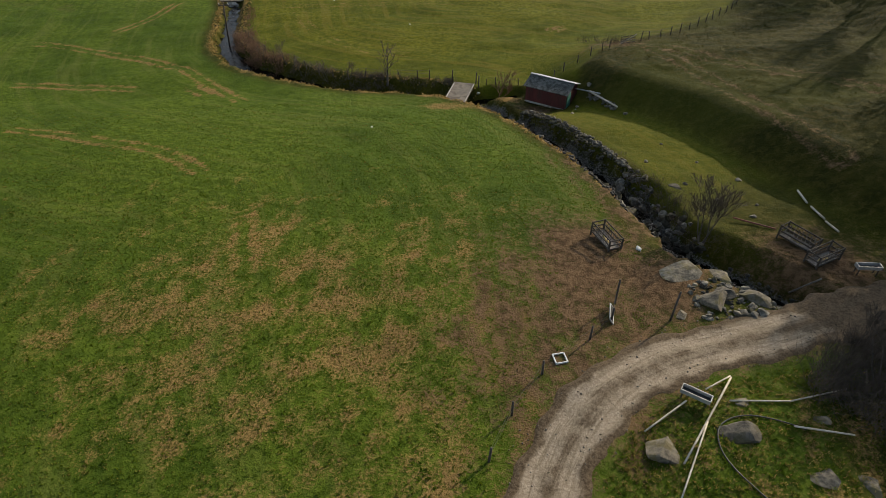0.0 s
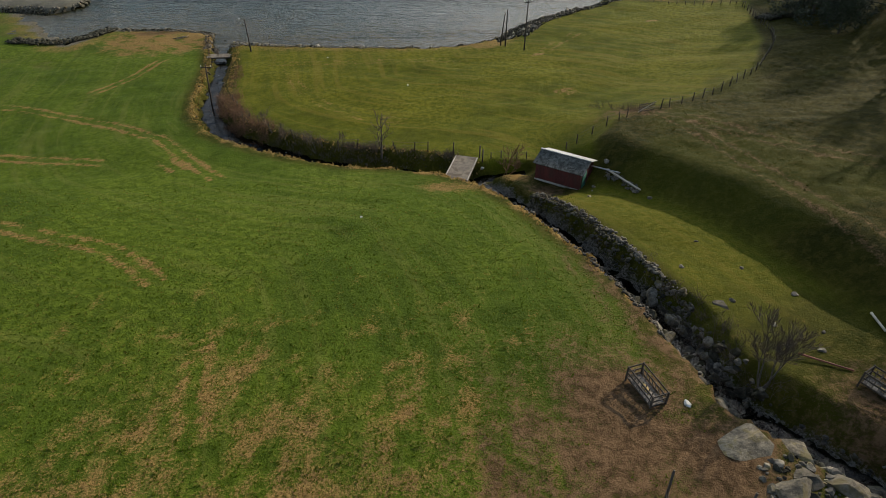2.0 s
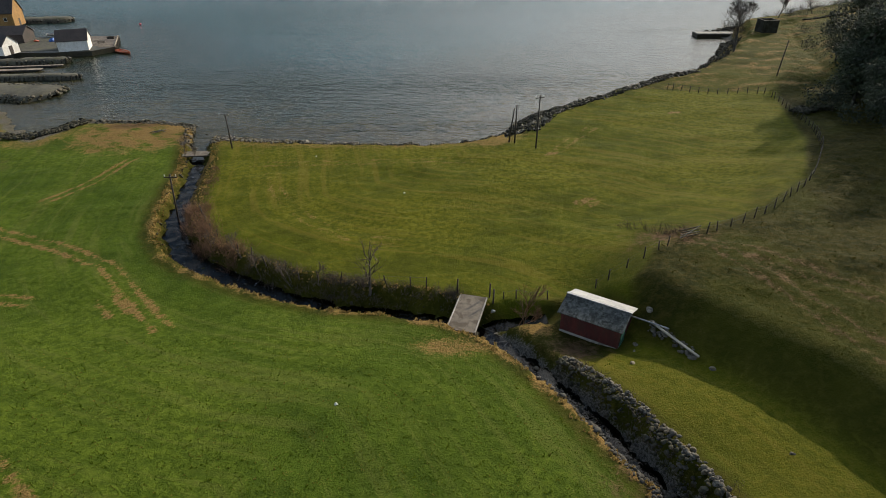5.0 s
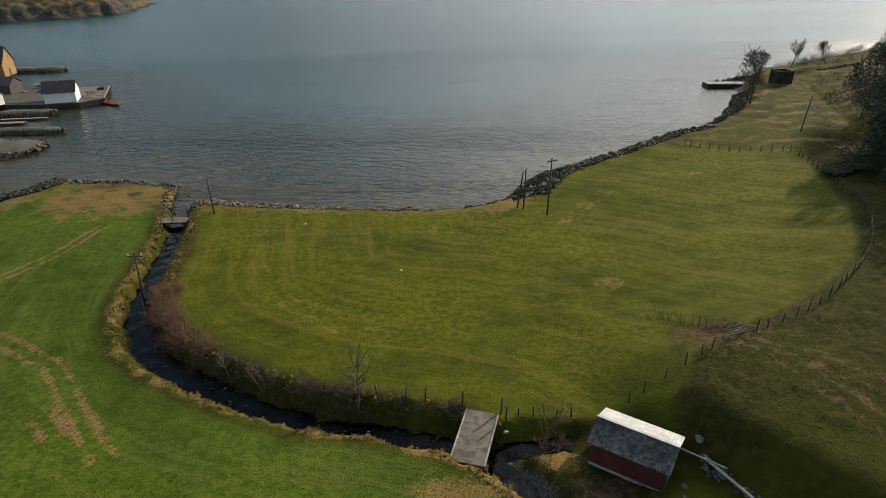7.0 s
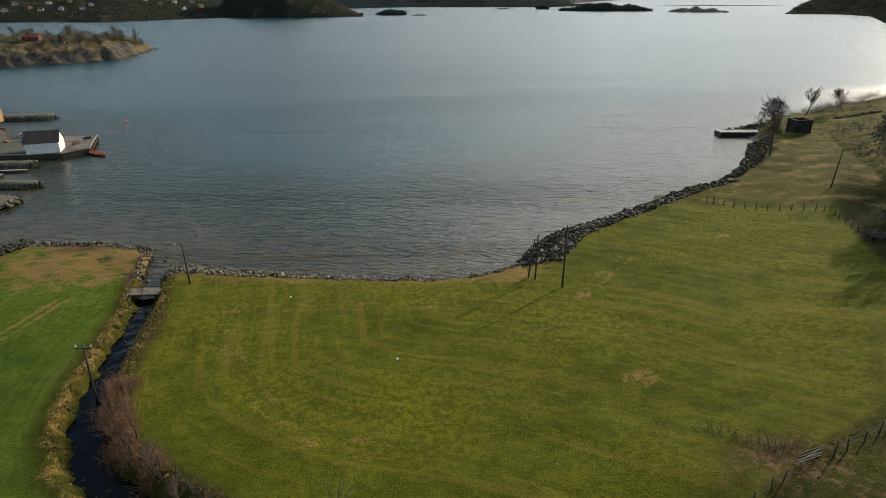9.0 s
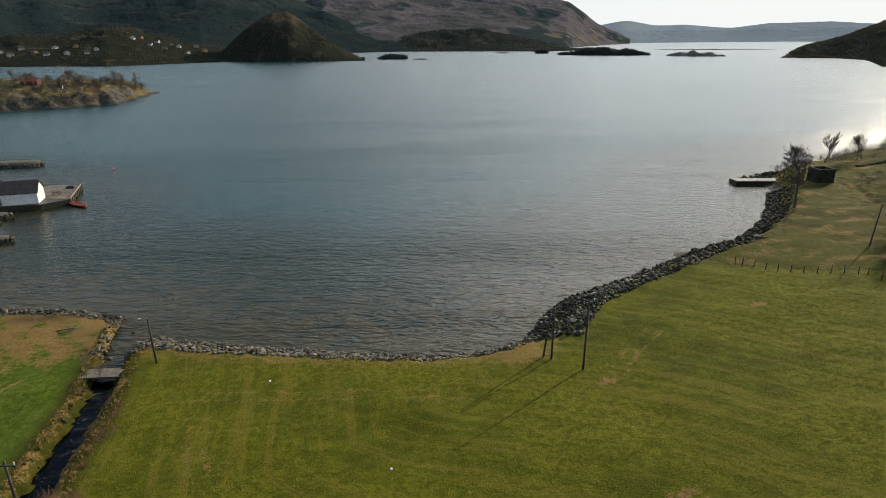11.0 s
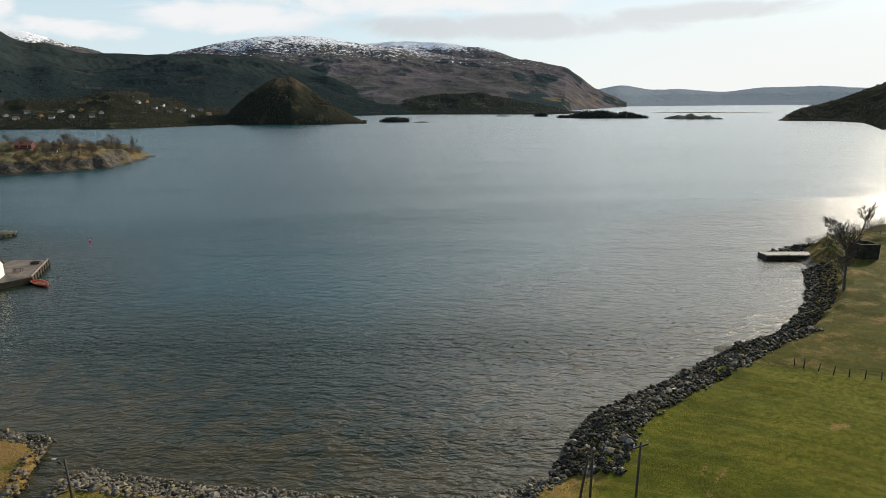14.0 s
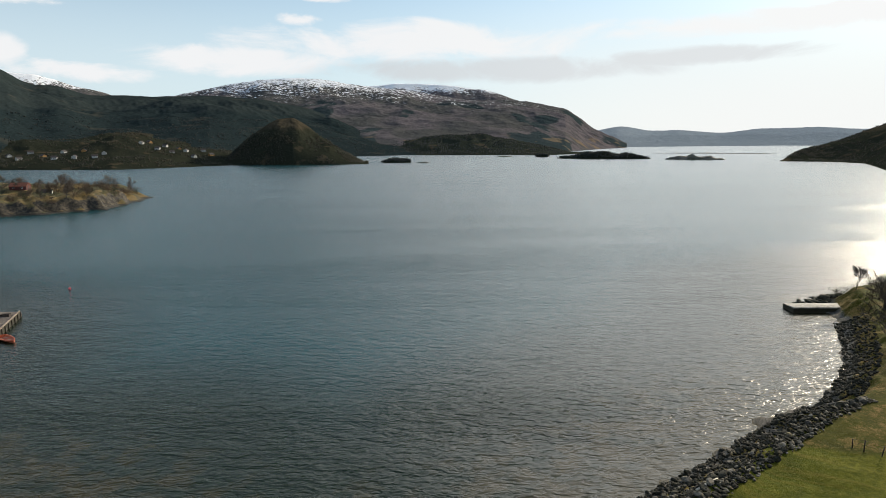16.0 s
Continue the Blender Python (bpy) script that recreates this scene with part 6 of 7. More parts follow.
def cottage(name, x, y, z, long, wide, eave, ridge_, turn, wall_mat, roof_mat, label, category="house", over=0.3, windows=2, door_=True, lean=0.0):
    """A gabled house: walls, two roof slopes, windows with panes, a door and a chimney."""
    root = thing(name, (x, y, z), label, category, turn=turn)
    hl, hw = long / 2, wide / 2
    part("wall", gable_wall(hl, hw, eave, ridge_ - 0.08, 0), wall_mat, root)
    for s_ in (-1, 1):
        bm = bmesh.new()
        k_ = (hw + over) / hw
        a = [(-hl - over, 0, ridge_ + 0.02), (hl + over, 0, ridge_ + 0.02), (hl + over, s_ * hw * k_, ridge_ - (ridge_ - eave) * k_ + 0.02), (-hl - over, s_ * hw * k_, ridge_ - (ridge_ - eave) * k_ + 0.02)]
        vs_ = [bm.verts.new(p) for p in a] + [bm.verts.new((p[0], p[1], p[2] + 0.14)) for p in a]
        for q in ((0, 1, 2, 3), (4, 7, 6, 5), (0, 4, 5, 1), (1, 5, 6, 2), (2, 6, 7, 3), (3, 7, 4, 0)):
            bm.faces.new([vs_[i] for i in q])
        bmesh.ops.recalc_face_normals(bm, faces=bm.faces)
        part("roof", bm, roof_mat, root)
    for s_ in (-1, 1):
        for k in range(windows):
            wx_ = -hl + long * (k + 0.5 + 0.3 * s_ * 0) / windows
            wd = part("window", boxes((wx_ - 0.45, s_ * (hw + 0.03) - 0.03, eave * 0.42, wx_ + 0.45, s_ * (hw + 0.03) + 0.03, eave * 0.42 + 1.0), bevel=0.01), M_WHITE, root)
            part("pane", boxes((wx_ - 0.37, s_ * (hw + 0.065) - 0.006, eave * 0.42 + 0.08, wx_ + 0.37, s_ * (hw + 0.065) + 0.006, eave * 0.42 + 0.92), bevel=0.0), M_PANE, wd)
    if door_:
        part("door", boxes((hl, -0.5, 0, hl + 0.05, 0.5, 2.0), bevel=0.01), M_DARKROOF, root)
    return root


M_PANE = surface("dark_window_glass", (0.02, 0.025, 0.03), (0.03, 0.035, 0.04), 0.5, 0.08, 0.0)
cottage("boathouse", -88.0, 185.6, 1.2, 6.8, 5.4, 2.5, 4.6, 18, M_WHITE, M_DARKROOF, "white boathouse with a dark brown roof on the quay", "boathouse", 0.25, 0, False)
cottage("cottage", -103.4, 180.5, 1.3, 6.5, 4.6, 2.4, 4.4, -15, M_WHITE, M_DARKROOF, "small white boathouse with a dark roof", "boathouse", 0.25, 1)
cottage("warehouse", -124.5, 217.5, 1.3, 8.5, 7, 4.0, 8.0, 8, M_OCHRE, M_DARKROOF, "tall ochre wooden warehouse with a dark roof", "warehouse", 0.3, 2)
cottage("long_shed", -112, 195, 1.2, 14, 6, 2.2, 3.8, 5, M_DARKROOF, M_DARKROOF, "long low dark-roofed boat shed", "shed", 0.3, 0, False)


def rowing_boat(x, y, z, turn, long, mat, label, inside_mat=None):
    """An open boat: curved hull with thickness, thwarts and a rail."""
    root = thing("boat", (x, y, z), label, "boat", "boats", turn=turn)
    n_ = 12
    out_, in_ = [], []
    for i in range(n_ + 1):
        t_ = i / n_
        w_ = long * 0.19 * math.sin(math.pi * min(1, 0.12 + t_ * 0.88) ** 0.8) ** 0.6 if t_ < 1 else 0.02
        sheer = 0.42 + 0.25 * (t_ - 0.45) ** 2 * 2
        for q, (a, hgt) in enumerate(((-1, sheer), (-0.75, 0.1), (0, -0.12), (0.75, 0.1), (1, sheer))):
            out_.append((-long / 2 + long * t_, w_ * a, hgt))
            in_.append((-long / 2 + long * t_ * 0.97 + 0.05, w_ * a * 0.88, hgt + (0.06 if q in (1, 2, 3) else 0.0)))
    fs = []
    for i in range(n_):
        for q in range(4):
            fs.append((i * 5 + q, i * 5 + q + 1, i * 5 + q + 6, i * 5 + q + 5))
    m0 = len(out_)
    fs2 = [tuple(m0 + k for k in f_[::-1]) for f_ in fs]
    rim = [(i * 5, (i + 1) * 5, m0 + (i + 1) * 5, m0 + i * 5) for i in range(n_)] + [((i + 1) * 5 + 4, i * 5 + 4, m0 + i * 5 + 4, m0 + (i + 1) * 5 + 4) for i in range(n_)]
    tran = [(0, 1, 2, 3, 4), tuple(m0 + k for k in (4, 3, 2, 1, 0))]
    under("hull", mesh("hull", out_ + in_, fs + fs2 + rim + tran, mat), root)
    for t_ in (-0.2, 0.12):
        part("thwart", boxes((t_ * long - 0.12, -long * 0.15, 0.26, t_ * long + 0.12, long * 0.15, 0.3), bevel=0.005), M_DECK, root)
    return root


rowing_boat(-76.6, 186.2, 0.05, -35, 5.6, M_ORANGE, "orange-red open boat moored at the quay")
rowing_boat(-100.5, 200.8, 1.6, 10, 5.0, M_ALU, "grey open boat laid up on the quay")
rowing_boat(-97, 163.4, 0.05, 5, 4.5, M_WHITE, "white open boat moored by the breakwater")
rowing_boat(-107, 177.6, 0.4, 5, 5, M_WHITE, "white open boat drawn up on the shore")
tarp = rock_mesh("tarpaulin_heap", 71, M_BLUE, 0.8, 2)
ob = new("tarpaulin_heap", tarp)
ob.matrix_basis = pose(-98.8, 195, 1.2) @ Matrix.Diagonal((3.0, 2.2, 2.0, 1))
tagged(ob, "gear covered with a bright blue tarpaulin", "tarpaulin")
ob = new("gear_heap", rock_mesh("gear_heap", 72, M_ORANGE, 0.5, 2))
ob.matrix_basis = pose(-102.8, 194.8, 1.2) @ Matrix.Diagonal((1.8, 1.4, 1.4, 1))
tagged(ob, "heap of orange-red fishing gear on the quay", "gear")
tb = thing("picnic_table", (-84.2, 191.2, 1.26), "dark wooden picnic table on the deck", "table", turn=15)
part("tabletop", boxes((-0.9, -0.38, 0.7, 0.9, 0.38, 0.75), bevel=0.01), M_POLE, tb)
for s_ in (-1, 1):
    part("bench", boxes((-0.9, s_ * 0.72 - 0.13, 0.42, 0.9, s_ * 0.72 + 0.13, 0.46), bevel=0.01), M_POLE, tb)
    part("trestle", boxes((s_ * 0.65 - 0.04, -0.75, 0.34, s_ * 0.65 + 0.04, 0.75, 0.42), (s_ * 0.65 - 0.04, -0.5, 0, s_ * 0.65 + 0.04, -0.4, 0.7), (s_ * 0.65 - 0.04, 0.4, 0, s_ * 0.65 + 0.04, 0.5, 0.7), bevel=0.006), M_POLE, tb)
bx = thing("fish_crate", (-84.6, 197.6, 1.26), "dark open fish crate on the deck", "crate", turn=5)
for r in ((-0.9, -0.5, 0, 0.9, 0.5, 0.06), (-0.9, -0.5, 0.06, 0.9, -0.44, 0.5), (-0.9, 0.44, 0.06, 0.9, 0.5, 0.5), (-0.9, -0.44, 0.06, -0.84, 0.44, 0.5), (0.84, -0.44, 0.06, 0.9, 0.44, 0.5)):
    part("board", boxes(r, bevel=0.01), M_POLE, bx)
buoy = thing("buoy", (-88.3, 225.2, 0), "small red mooring buoy afloat", "buoy")
bm = bmesh.new()
bmesh.ops.create_uvsphere(bm, u_segments=12, v_segments=8, radius=0.3)
bmesh.ops.translate(bm, vec=(0, 0, 0.2), verts=bm.verts)
part("float_ball", bm, surface("red_buoy_plastic", (0.45, 0.03, 0.05), (0.6, 0.05, 0.08), 0.3, 0.4), buoy)
under("ring", tube_mesh("ring", [(0, 0, 0.6), (0, 0, 0.85)], [0.06, 0.05], M_WIRE, 6), buoy)

# ---- the eastern landing and old walls ----
pier = thing("stone_pier", (82, 201.5, 0), "low concrete pier with dark weed-grown sides", "pier", turn=-2)
part("pier_body", boxes((-6.3, -2.2, -1.5, 7.5, 2.0, 0.95), bevel=0.06), M_WEED, pier, "dark weed-grown side")
part("pier_top", boxes((-6.4, -2.3, 0.95, 7.5, -0.4, 1.2), bevel=0.03), M_CONCRETE, pier, "pale concrete coping")
rows = stones_along([(80, 204.5), (86, 208), (92, 211)], 60, 2.0, (0.8, 2.4), 57, 0.4)
tagged(new("shore_rocks", heap("shore_rocks", DARKROCKS, rows, M_DARKSTONE)), "dark rocks behind the concrete pier", "rocks", kind="stuff")
ruin = thing("stone_hut", (87.2, 186.0, ground(87.2, 186.0)), "dark flat-roofed stone hut beside the pier", "hut", turn=2)
for a in ((-2.0, -1.8, -0.8, 2.0, -1.4, 3.0), (-2.0, 1.4, -0.8, 2.0, 1.8, 3.0), (-2.0, -1.4, -0.8, -1.6, 1.4, 3.0), (1.6, -1.4, -0.8, 2.0, 1.4, 3.0)):
    part("wall", boxes(a, bevel=0.05), M_DARKSTONE, ruin)
part("roof", boxes((-1.6, -1.4, -0.6, 1.6, 1.4, 2.3), bevel=0.02), M_DARKSTONE, ruin, "sunken dark roof slab")
rows = stones_along([(103, 198), (110, 200), (118, 201.5)], 130, 0.6, (0.4, 0.9), 58, 0.2)
tagged(new("field_wall", heap("field_wall", DARKROCKS, rows, M_DARKSTONE)), "dark old stone wall on the headland", "stone wall")
rows = stones_along([(58.5, 117.5), (62, 119.5), (66, 120)], 60, 1.2, (0.7, 1.8), 59, 0.4)
tagged(new("rock_outcrop", heap("rock_outcrop", DARKROCKS, rows, M_DARKSTONE)), "dark rock outcrop at the hill's foot", "rocks")

# ---- the rocky peninsula across the bay ----
PEN = [(-183, 476), (-177, 440), (-174, 404), (-190, 386), (-209, 371), (-245, 352), (-300, 335), (-420, 330), (-420, 520), (-300, 515), (-240, 505), (-205, 492)]
px_, py_ = np.meshgrid(np.arange(-400, -160, 2.0), np.arange(335, 515, 2.0))
pd = along(px_, py_, PEN, True)[0]
pd = np.where(inside(px_, py_, PEN), pd, -pd) + 2.5 * waves(px_, py_, 18, 71)
pz = 6.0 * ease(0, 10, pd) + 1.6 * fractal(px_, py_, 26, 72, 5) * ease(0, 8, pd) + 2.5 * ease(15, 60, pd) * (0.4 + 0.5 * waves(px_, py_, 60, 73))
tip = ease(-205, -182, px_)
pz = np.where(pd > 0, np.maximum(pz * (1 - 0.65 * tip * ease(430, 470, py_)), 0.4), np.maximum(-3, 0.5 * pd))


def peninsula_material():
    m, n, b, out = material("peninsula_ground")
    p = n.pos()
    x, y, z = n.xyz(p)
    nz = n.xyz(n.tree.nodes.new("ShaderNodeNewGeometry").outputs["Normal"])[2]
    grain = n.noise(p, 0.6, 5.0, 0.65)
    broad = n.noise(p, 0.07, 4.0)
    grass = n.mix(n.step(broad, 0.4, 0.6), (0.045, 0.050, 0.013), (0.17, 0.115, 0.030))
    grass = n.mix(n.math("MULTIPLY", n.step(grain, 0.4, 0.7), 0.5), grass, (0.10, 0.06, 0.025))
    stone = n.mix(n.step(grain, 0.38, 0.66), (0.013, 0.012, 0.009), (0.082, 0.066, 0.045))
    colour = n.mix(n.step(n.math("ADD", nz, n.math("MULTIPLY", grain, 0.25)), 1.06, 0.94), grass, stone)
    colour = n.mix(n.step(z, 1.1, 0.5), colour, (0.018, 0.017, 0.013))
    n.set(b.inputs["Base Color"], colour)
    b.inputs["Roughness"].default_value = 0.9
    bump(n, b, grain, 0.8, 0.8)
    return m


v = np.stack([px_.ravel(), py_.ravel(), pz.ravel()], 1)
tagged(new("peninsula", fast_mesh("peninsula", v, sheet_faces(px_.shape[1], px_.shape[0]), peninsula_material())), "rocky peninsula with straw-coloured grass and bushes", "peninsula", kind="structure")


def on_peninsula(x, y):
    i = int(np.clip(round((y - 335) / 2), 0, pz.shape[0] - 1))
    j_ = int(np.clip(round((x + 400) / 2), 0, pz.shape[1] - 1))
    return float(pz[i, j_])


cottage("cottage", -216, 420, on_peninsula(-216, 420), 7, 5, 2.4, 4.6, 20, M_WHITE, M_DARKROOF, "small white cottage on the peninsula", "house", 0.3, 2)
cottage("cottage", -232, 424, on_peninsula(-232, 424), 9, 5, 2.2, 4.0, 5, M_RED, surface("orange_tile_roof", (0.20, 0.06, 0.03), (0.30, 0.10, 0.05), 0.5), "low red cottage on the peninsula", "house", 0.3, 2)

# houses along the far shore
M_FARWALL = surface("weathered_white_boards", (0.30, 0.30, 0.29), (0.45, 0.45, 0.43), 1.0, 0.8)
house = cottage("far_house", 0, 0, -500, 7, 6, 3.0, 5.2, 0, M_FARWALL, M_DARKROOF, "white wooden house on the far hillside", "house", 0.4, 3)
house_b = cottage("far_house", 0, 0, -500, 8, 6, 2.8, 5.0, 0, M_OCHRE, M_DARKROOF, "ochre wooden house on the far hillside", "house", 0.4, 3)
VX, VY, VZ = (a.ravel() for a in VILLAGE)
rnd = random.Random(77)
spots = [(-34.6, 1060), (-34.0, 1030), (-33.2, 1075), (-32.4, 1040), (-31.7, 1010), (-31.0, 1060), (-30.3, 1000), (-29.6, 1040), (-28.9, 990), (-28.2, 1010), (-25.4, 1080), (-24.8, 1110), (-24.2, 1060), (-23.6, 1090), (-23.1, 1040), (-22.6, 1100), (-22.0, 1060), (-21.4, 1030), (-20.6, 1080), (-20.0, 1050)]
for k, (a, d_) in enumerate(spots):
    x, y = VIEW[0] + d_ * math.sin(radians(a)), VIEW[1] + d_ * math.cos(radians(a))
    i = int(np.argmin((VX - x) ** 2 + (VY - y) ** 2))
    src = house_b if k % 4 == 3 else house
    if k == 0 or k == 3:
        src.matrix_basis = pose(x, y, float(VZ[i]) - 0.8, 0, 0, rnd.uniform(0, 180))
        tagged(src, group="houses on the far shore")
    else:
        copy_thing(src, pose(x, y, float(VZ[i]) - 0.8, 0, 0, rnd.uniform(0, 180)))

# ---- trees and shrubs ----


def limb(j, start, way, length, radius, rnd, bend, sides, steps=4, up=0.1):
    """A curved tapering limb; returns its points and directions."""
    pts, dirs, p, d = [start], [way], start, way
    for _ in range(steps):
        d = (d + Vector((rnd.gauss(0, bend), rnd.gauss(0, bend), rnd.gauss(0, bend) + up))).normalized()
        p = p + d * (length / steps)
        pts.append(p)
        dirs.append(d)
    j.add(*tube(pts, [radius * (1 - 0.62 * k / steps) for k in range(steps + 1)], sides, False))
    return pts, dirs


def crown(j, start, way, length, radius, depth, rnd, spread_, fork, twig):
    pts, dirs = limb(j, start, way, length, radius, rnd, 0.16, 5 if depth > 2 else 3, 4 if depth > 1 else 3, 0.08)
    if depth == 0:
        return
    n_ = rnd.randint(*fork)
    for k in range(n_):
        i = rnd.randint(1, len(pts) - 1) if k else len(pts) - 1
        side = Vector((rnd.gauss(0, 1), rnd.gauss(0, 1), rnd.gauss(0, 0.6))).normalized()
        d = (dirs[i] + side * spread_ * rnd.uniform(0.6, 1.3)).normalized()
        crown(j, pts[i], d, length * rnd.uniform(0.55, 0.8), max(twig, radius * (0.62 - 0.06 * i)), depth - 1, rnd, spread_, fork, twig)


def bare_tree(x, y, tall, label, seed, depth=4, stems=1, spread_=0.7, fork=(3, 5), mat=M_BARK, twig=0.012, group="", z=None, width=1.0, category="bare tree"):
    """A leafless tree: trunk with limbs, and a crown of fine twigs."""
    rnd = random.Random(seed)
    root = thing("bare_tree", (x, y, (ground(x, y) if z is None else z) - 0.1), label, category, group)
    jt, jc = Joined(), Joined()
    for s_ in range(stems):
        way = Vector((rnd.gauss(0, 0.12 + 0.22 * (stems > 1)), rnd.gauss(0, 0.12 + 0.22 * (stems > 1)), 1)).normalized()
        r = tall * 0.022 * (1.2 if stems == 1 else 0.6)
        pts, dirs = limb(jt, Vector((rnd.gauss(0, 0.12) * (stems > 1), rnd.gauss(0, 0.12) * (stems > 1), 0)), way, tall * 0.66, r, rnd, 0.06, 8, 7, 0.05)
        n_ = 9 if stems == 1 else 5
        for k in range(n_):
            i = len(pts) - 1 if k < 2 else 2 + k % (len(pts) - 2)
            side = Vector((rnd.gauss(0, 1) * width, rnd.gauss(0, 1) * width, 0.15)).normalized()
            d = (dirs[i] + side * spread_ * rnd.uniform(0.8, 1.3)).normalized()
            crown(jc, pts[i], d, tall * (0.30 - 0.10 * i / len(pts)) * rnd.uniform(0.8, 1.2), r * 0.5, depth - 1, rnd, spread_, fork, twig)
    under("trunk", jt.mesh("trunk", mat, True), root)
    under("crown", jc.mesh("crown", M_TWIG if mat is M_BARK else mat), root, "bare crown of fine twigs")
    return root


bare_tree(-4.6, 73.4, 5.4, "slender bare tree beside the brook's fence", 1, 3, spread_=0.8, fork=(3, 4), twig=0.008)
bare_tree(8.0, 68.0, 4.4, "reddish bare sapling between bridge and shed", 2, 4, 2, 0.4, mat=M_REDTWIG)
bare_tree(20.2, 34.3, 4.6, "bare many-stemmed tree on the brook's bank", 3, 4, 4, 0.5, twig=0.014)
for k, (x, y, h_) in enumerate([(-12.6, 76.0, 2.8), (-16.4, 78.6, 2.6), (-18.6, 80.6, 3.0), (-9.6, 75.2, 2.2), (-35.6, 112.2, 3.4), (-34.2, 112.6, 2.6), (-22.5, 83.4, 2.4)]):
    bare_tree(x, y, h_, "small bare sapling on the brook's bank", 10 + k, 3, 2, 0.5, group="saplings by the brook")
bare_tree(70.6, 166.6, 10.2, "large spreading bare tree above the rocky shore", 21, 5, 1, 0.95, (3, 4), twig=0.04)
bare_tree(100.6, 206, 6.6, "slim bare tree on the headland", 23, 4, 1, 0.4, (3, 5), twig=0.035)
bare_tree(91.5, 204, 5.4, "bare tree beside the stone hut", 24, 4, 2, 0.5, (3, 5), twig=0.035)
bare_tree(110, 206, 6.0, "bare birch with fine twigs on the headland", 25, 4, 2, 0.42, (3, 5), twig=0.035)
# leafless wood above the right-hand slope
for k, (x, y, h_) in enumerate([(74, 104, 11), (80, 112, 12), (70, 92, 10), (86, 120, 12), (66, 80, 11), (78, 98, 12)]):
    bare_tree(x, y, h_, "tall bare tree on the hillside", 40 + k, 4, 1, 0.6, (4, 5), twig=0.04, group="trees on the hillside")


def evergreen(x, y, tall, wide, label, seed, group="", z=None, n_=900, mat=M_FOLIAGE):
    """A dense dark tree or bush: stem, boughs and a crown of many small leaf clumps."""
    rnd = random.Random(seed)
    root = thing("evergreen", (x, y, (ground(x, y) if z is None else z) - 0.1), label, "evergreen", group)
    jt, jc = Joined(), Joined()
    limb(jt, Vector((0, 0, 0)), Vector((0, 0, 1)), tall * 0.9, tall * 0.025, rnd, 0.03, 7, 5, 0.1)
    fine_ = 0.66 if tall >= 6 else 1.0
    n_ = int(n_ * 1.7) if tall >= 6 else n_
    lumps = [(Vector((rnd.gauss(0, wide * 0.28), rnd.gauss(0, wide * 0.28), tall * rnd.uniform(0.2, 0.95))), wide * rnd.uniform(0.16, 0.32)) for _ in range(16)]
    for c, r in lumps:
        c.x *= 1.15 - c.z / tall * 0.7
        c.y *= 1.15 - c.z / tall * 0.7
        jc.add(*tube([Vector((0, 0, c.z * 0.75)), c], [tall * 0.012, tall * 0.004], 4, False))
    for _ in range(n_):
        c, r = rnd.choice(lumps)
        d = Vector((rnd.gauss(0, 1), rnd.gauss(0, 1), rnd.gauss(0, 0.8))).normalized() * r * rnd.uniform(0.55, 1.15)
        s_ = tall * rnd.uniform(0.018, 0.045) * fine_
        a = Vector((rnd.gauss(0, 1), rnd.gauss(0, 1), rnd.gauss(0, 1))).normalized() * s_
        b_ = a.orthogonal().normalized() * s_ * rnd.uniform(0.5, 1)
        o = c + d
        k = a.cross(b_).normalized() * s_ * 0.5
        jc.add([o - a, o + b_, o + a, o - b_, o + k], [(0, 1, 4), (1, 2, 4), (2, 3, 4), (3, 0, 4), (3, 2, 1, 0)])
    under("trunk", jt.mesh("trunk", M_BARK), root)
    under("crown", jc.mesh("crown", mat), root)
    return root


evergreen(86, 150, 11, 8, "tall dark evergreen tree on the slope", 1, n_=2200)
evergreen(81, 146, 6, 7, "dense dark evergreen bush on the slope", 2, n_=1500)
evergreen(90, 142, 9, 8, "tall dark evergreen tree on the slope", 3, n_=1800)
evergreen(66, 111, 8.5, 7, "tall dark evergreen tree at the hill's foot", 7, n_=2000)
evergreen(71, 117, 12, 9, "tall dark evergreen tree at the hill's foot", 8, n_=2200)
evergreen(62, 101, 7, 7, "dark evergreen tree at the hill's foot", 9, n_=1800)
evergreen(64.5, 118, 3.2, 6, "low dark evergreen scrub at the hill's foot", 4, n_=1200)
evergreen(72, 124, 13, 10, "dark evergreen tree at the hill's foot", 5, n_=1700)
evergreen(77, 130, 11, 9, "tall dark evergreen tree on the slope", 6, n_=2200)
evergreen(82, 135, 11, 9, "tall dark evergreen tree on the slope", 13, n_=2000)
for k, (x, y, h_, w_) in enumerate([(69.5, 121, 10, 8), (74.5, 127.5, 12, 9), (79.5, 133, 11, 9), (76, 121, 12, 9), (81, 127, 12, 9), (68, 107, 10, 8), (87, 131, 11, 9)]):
    evergreen(x, y, h_, w_, "tall dark evergreen tree in the slope's wood", 220 + k, "trees in the slope's wood", n_=1500)
for k, (x, y, h_, w_) in enumerate([(103, 203, 2.6, 5), (108, 205, 2.2, 5), (113, 206, 2.4, 5), (90, 208, 2.6, 4), (95, 210, 2.4, 4), (100, 212, 2.2, 5), (119, 209, 2.5, 6), (127, 216, 2.5, 6), (134, 221, 2.6, 6)]):
    evergreen(x, y, h_, w_, "low dark hedge bush on the headland", 50 + k, "hedge bushes", n_=520)


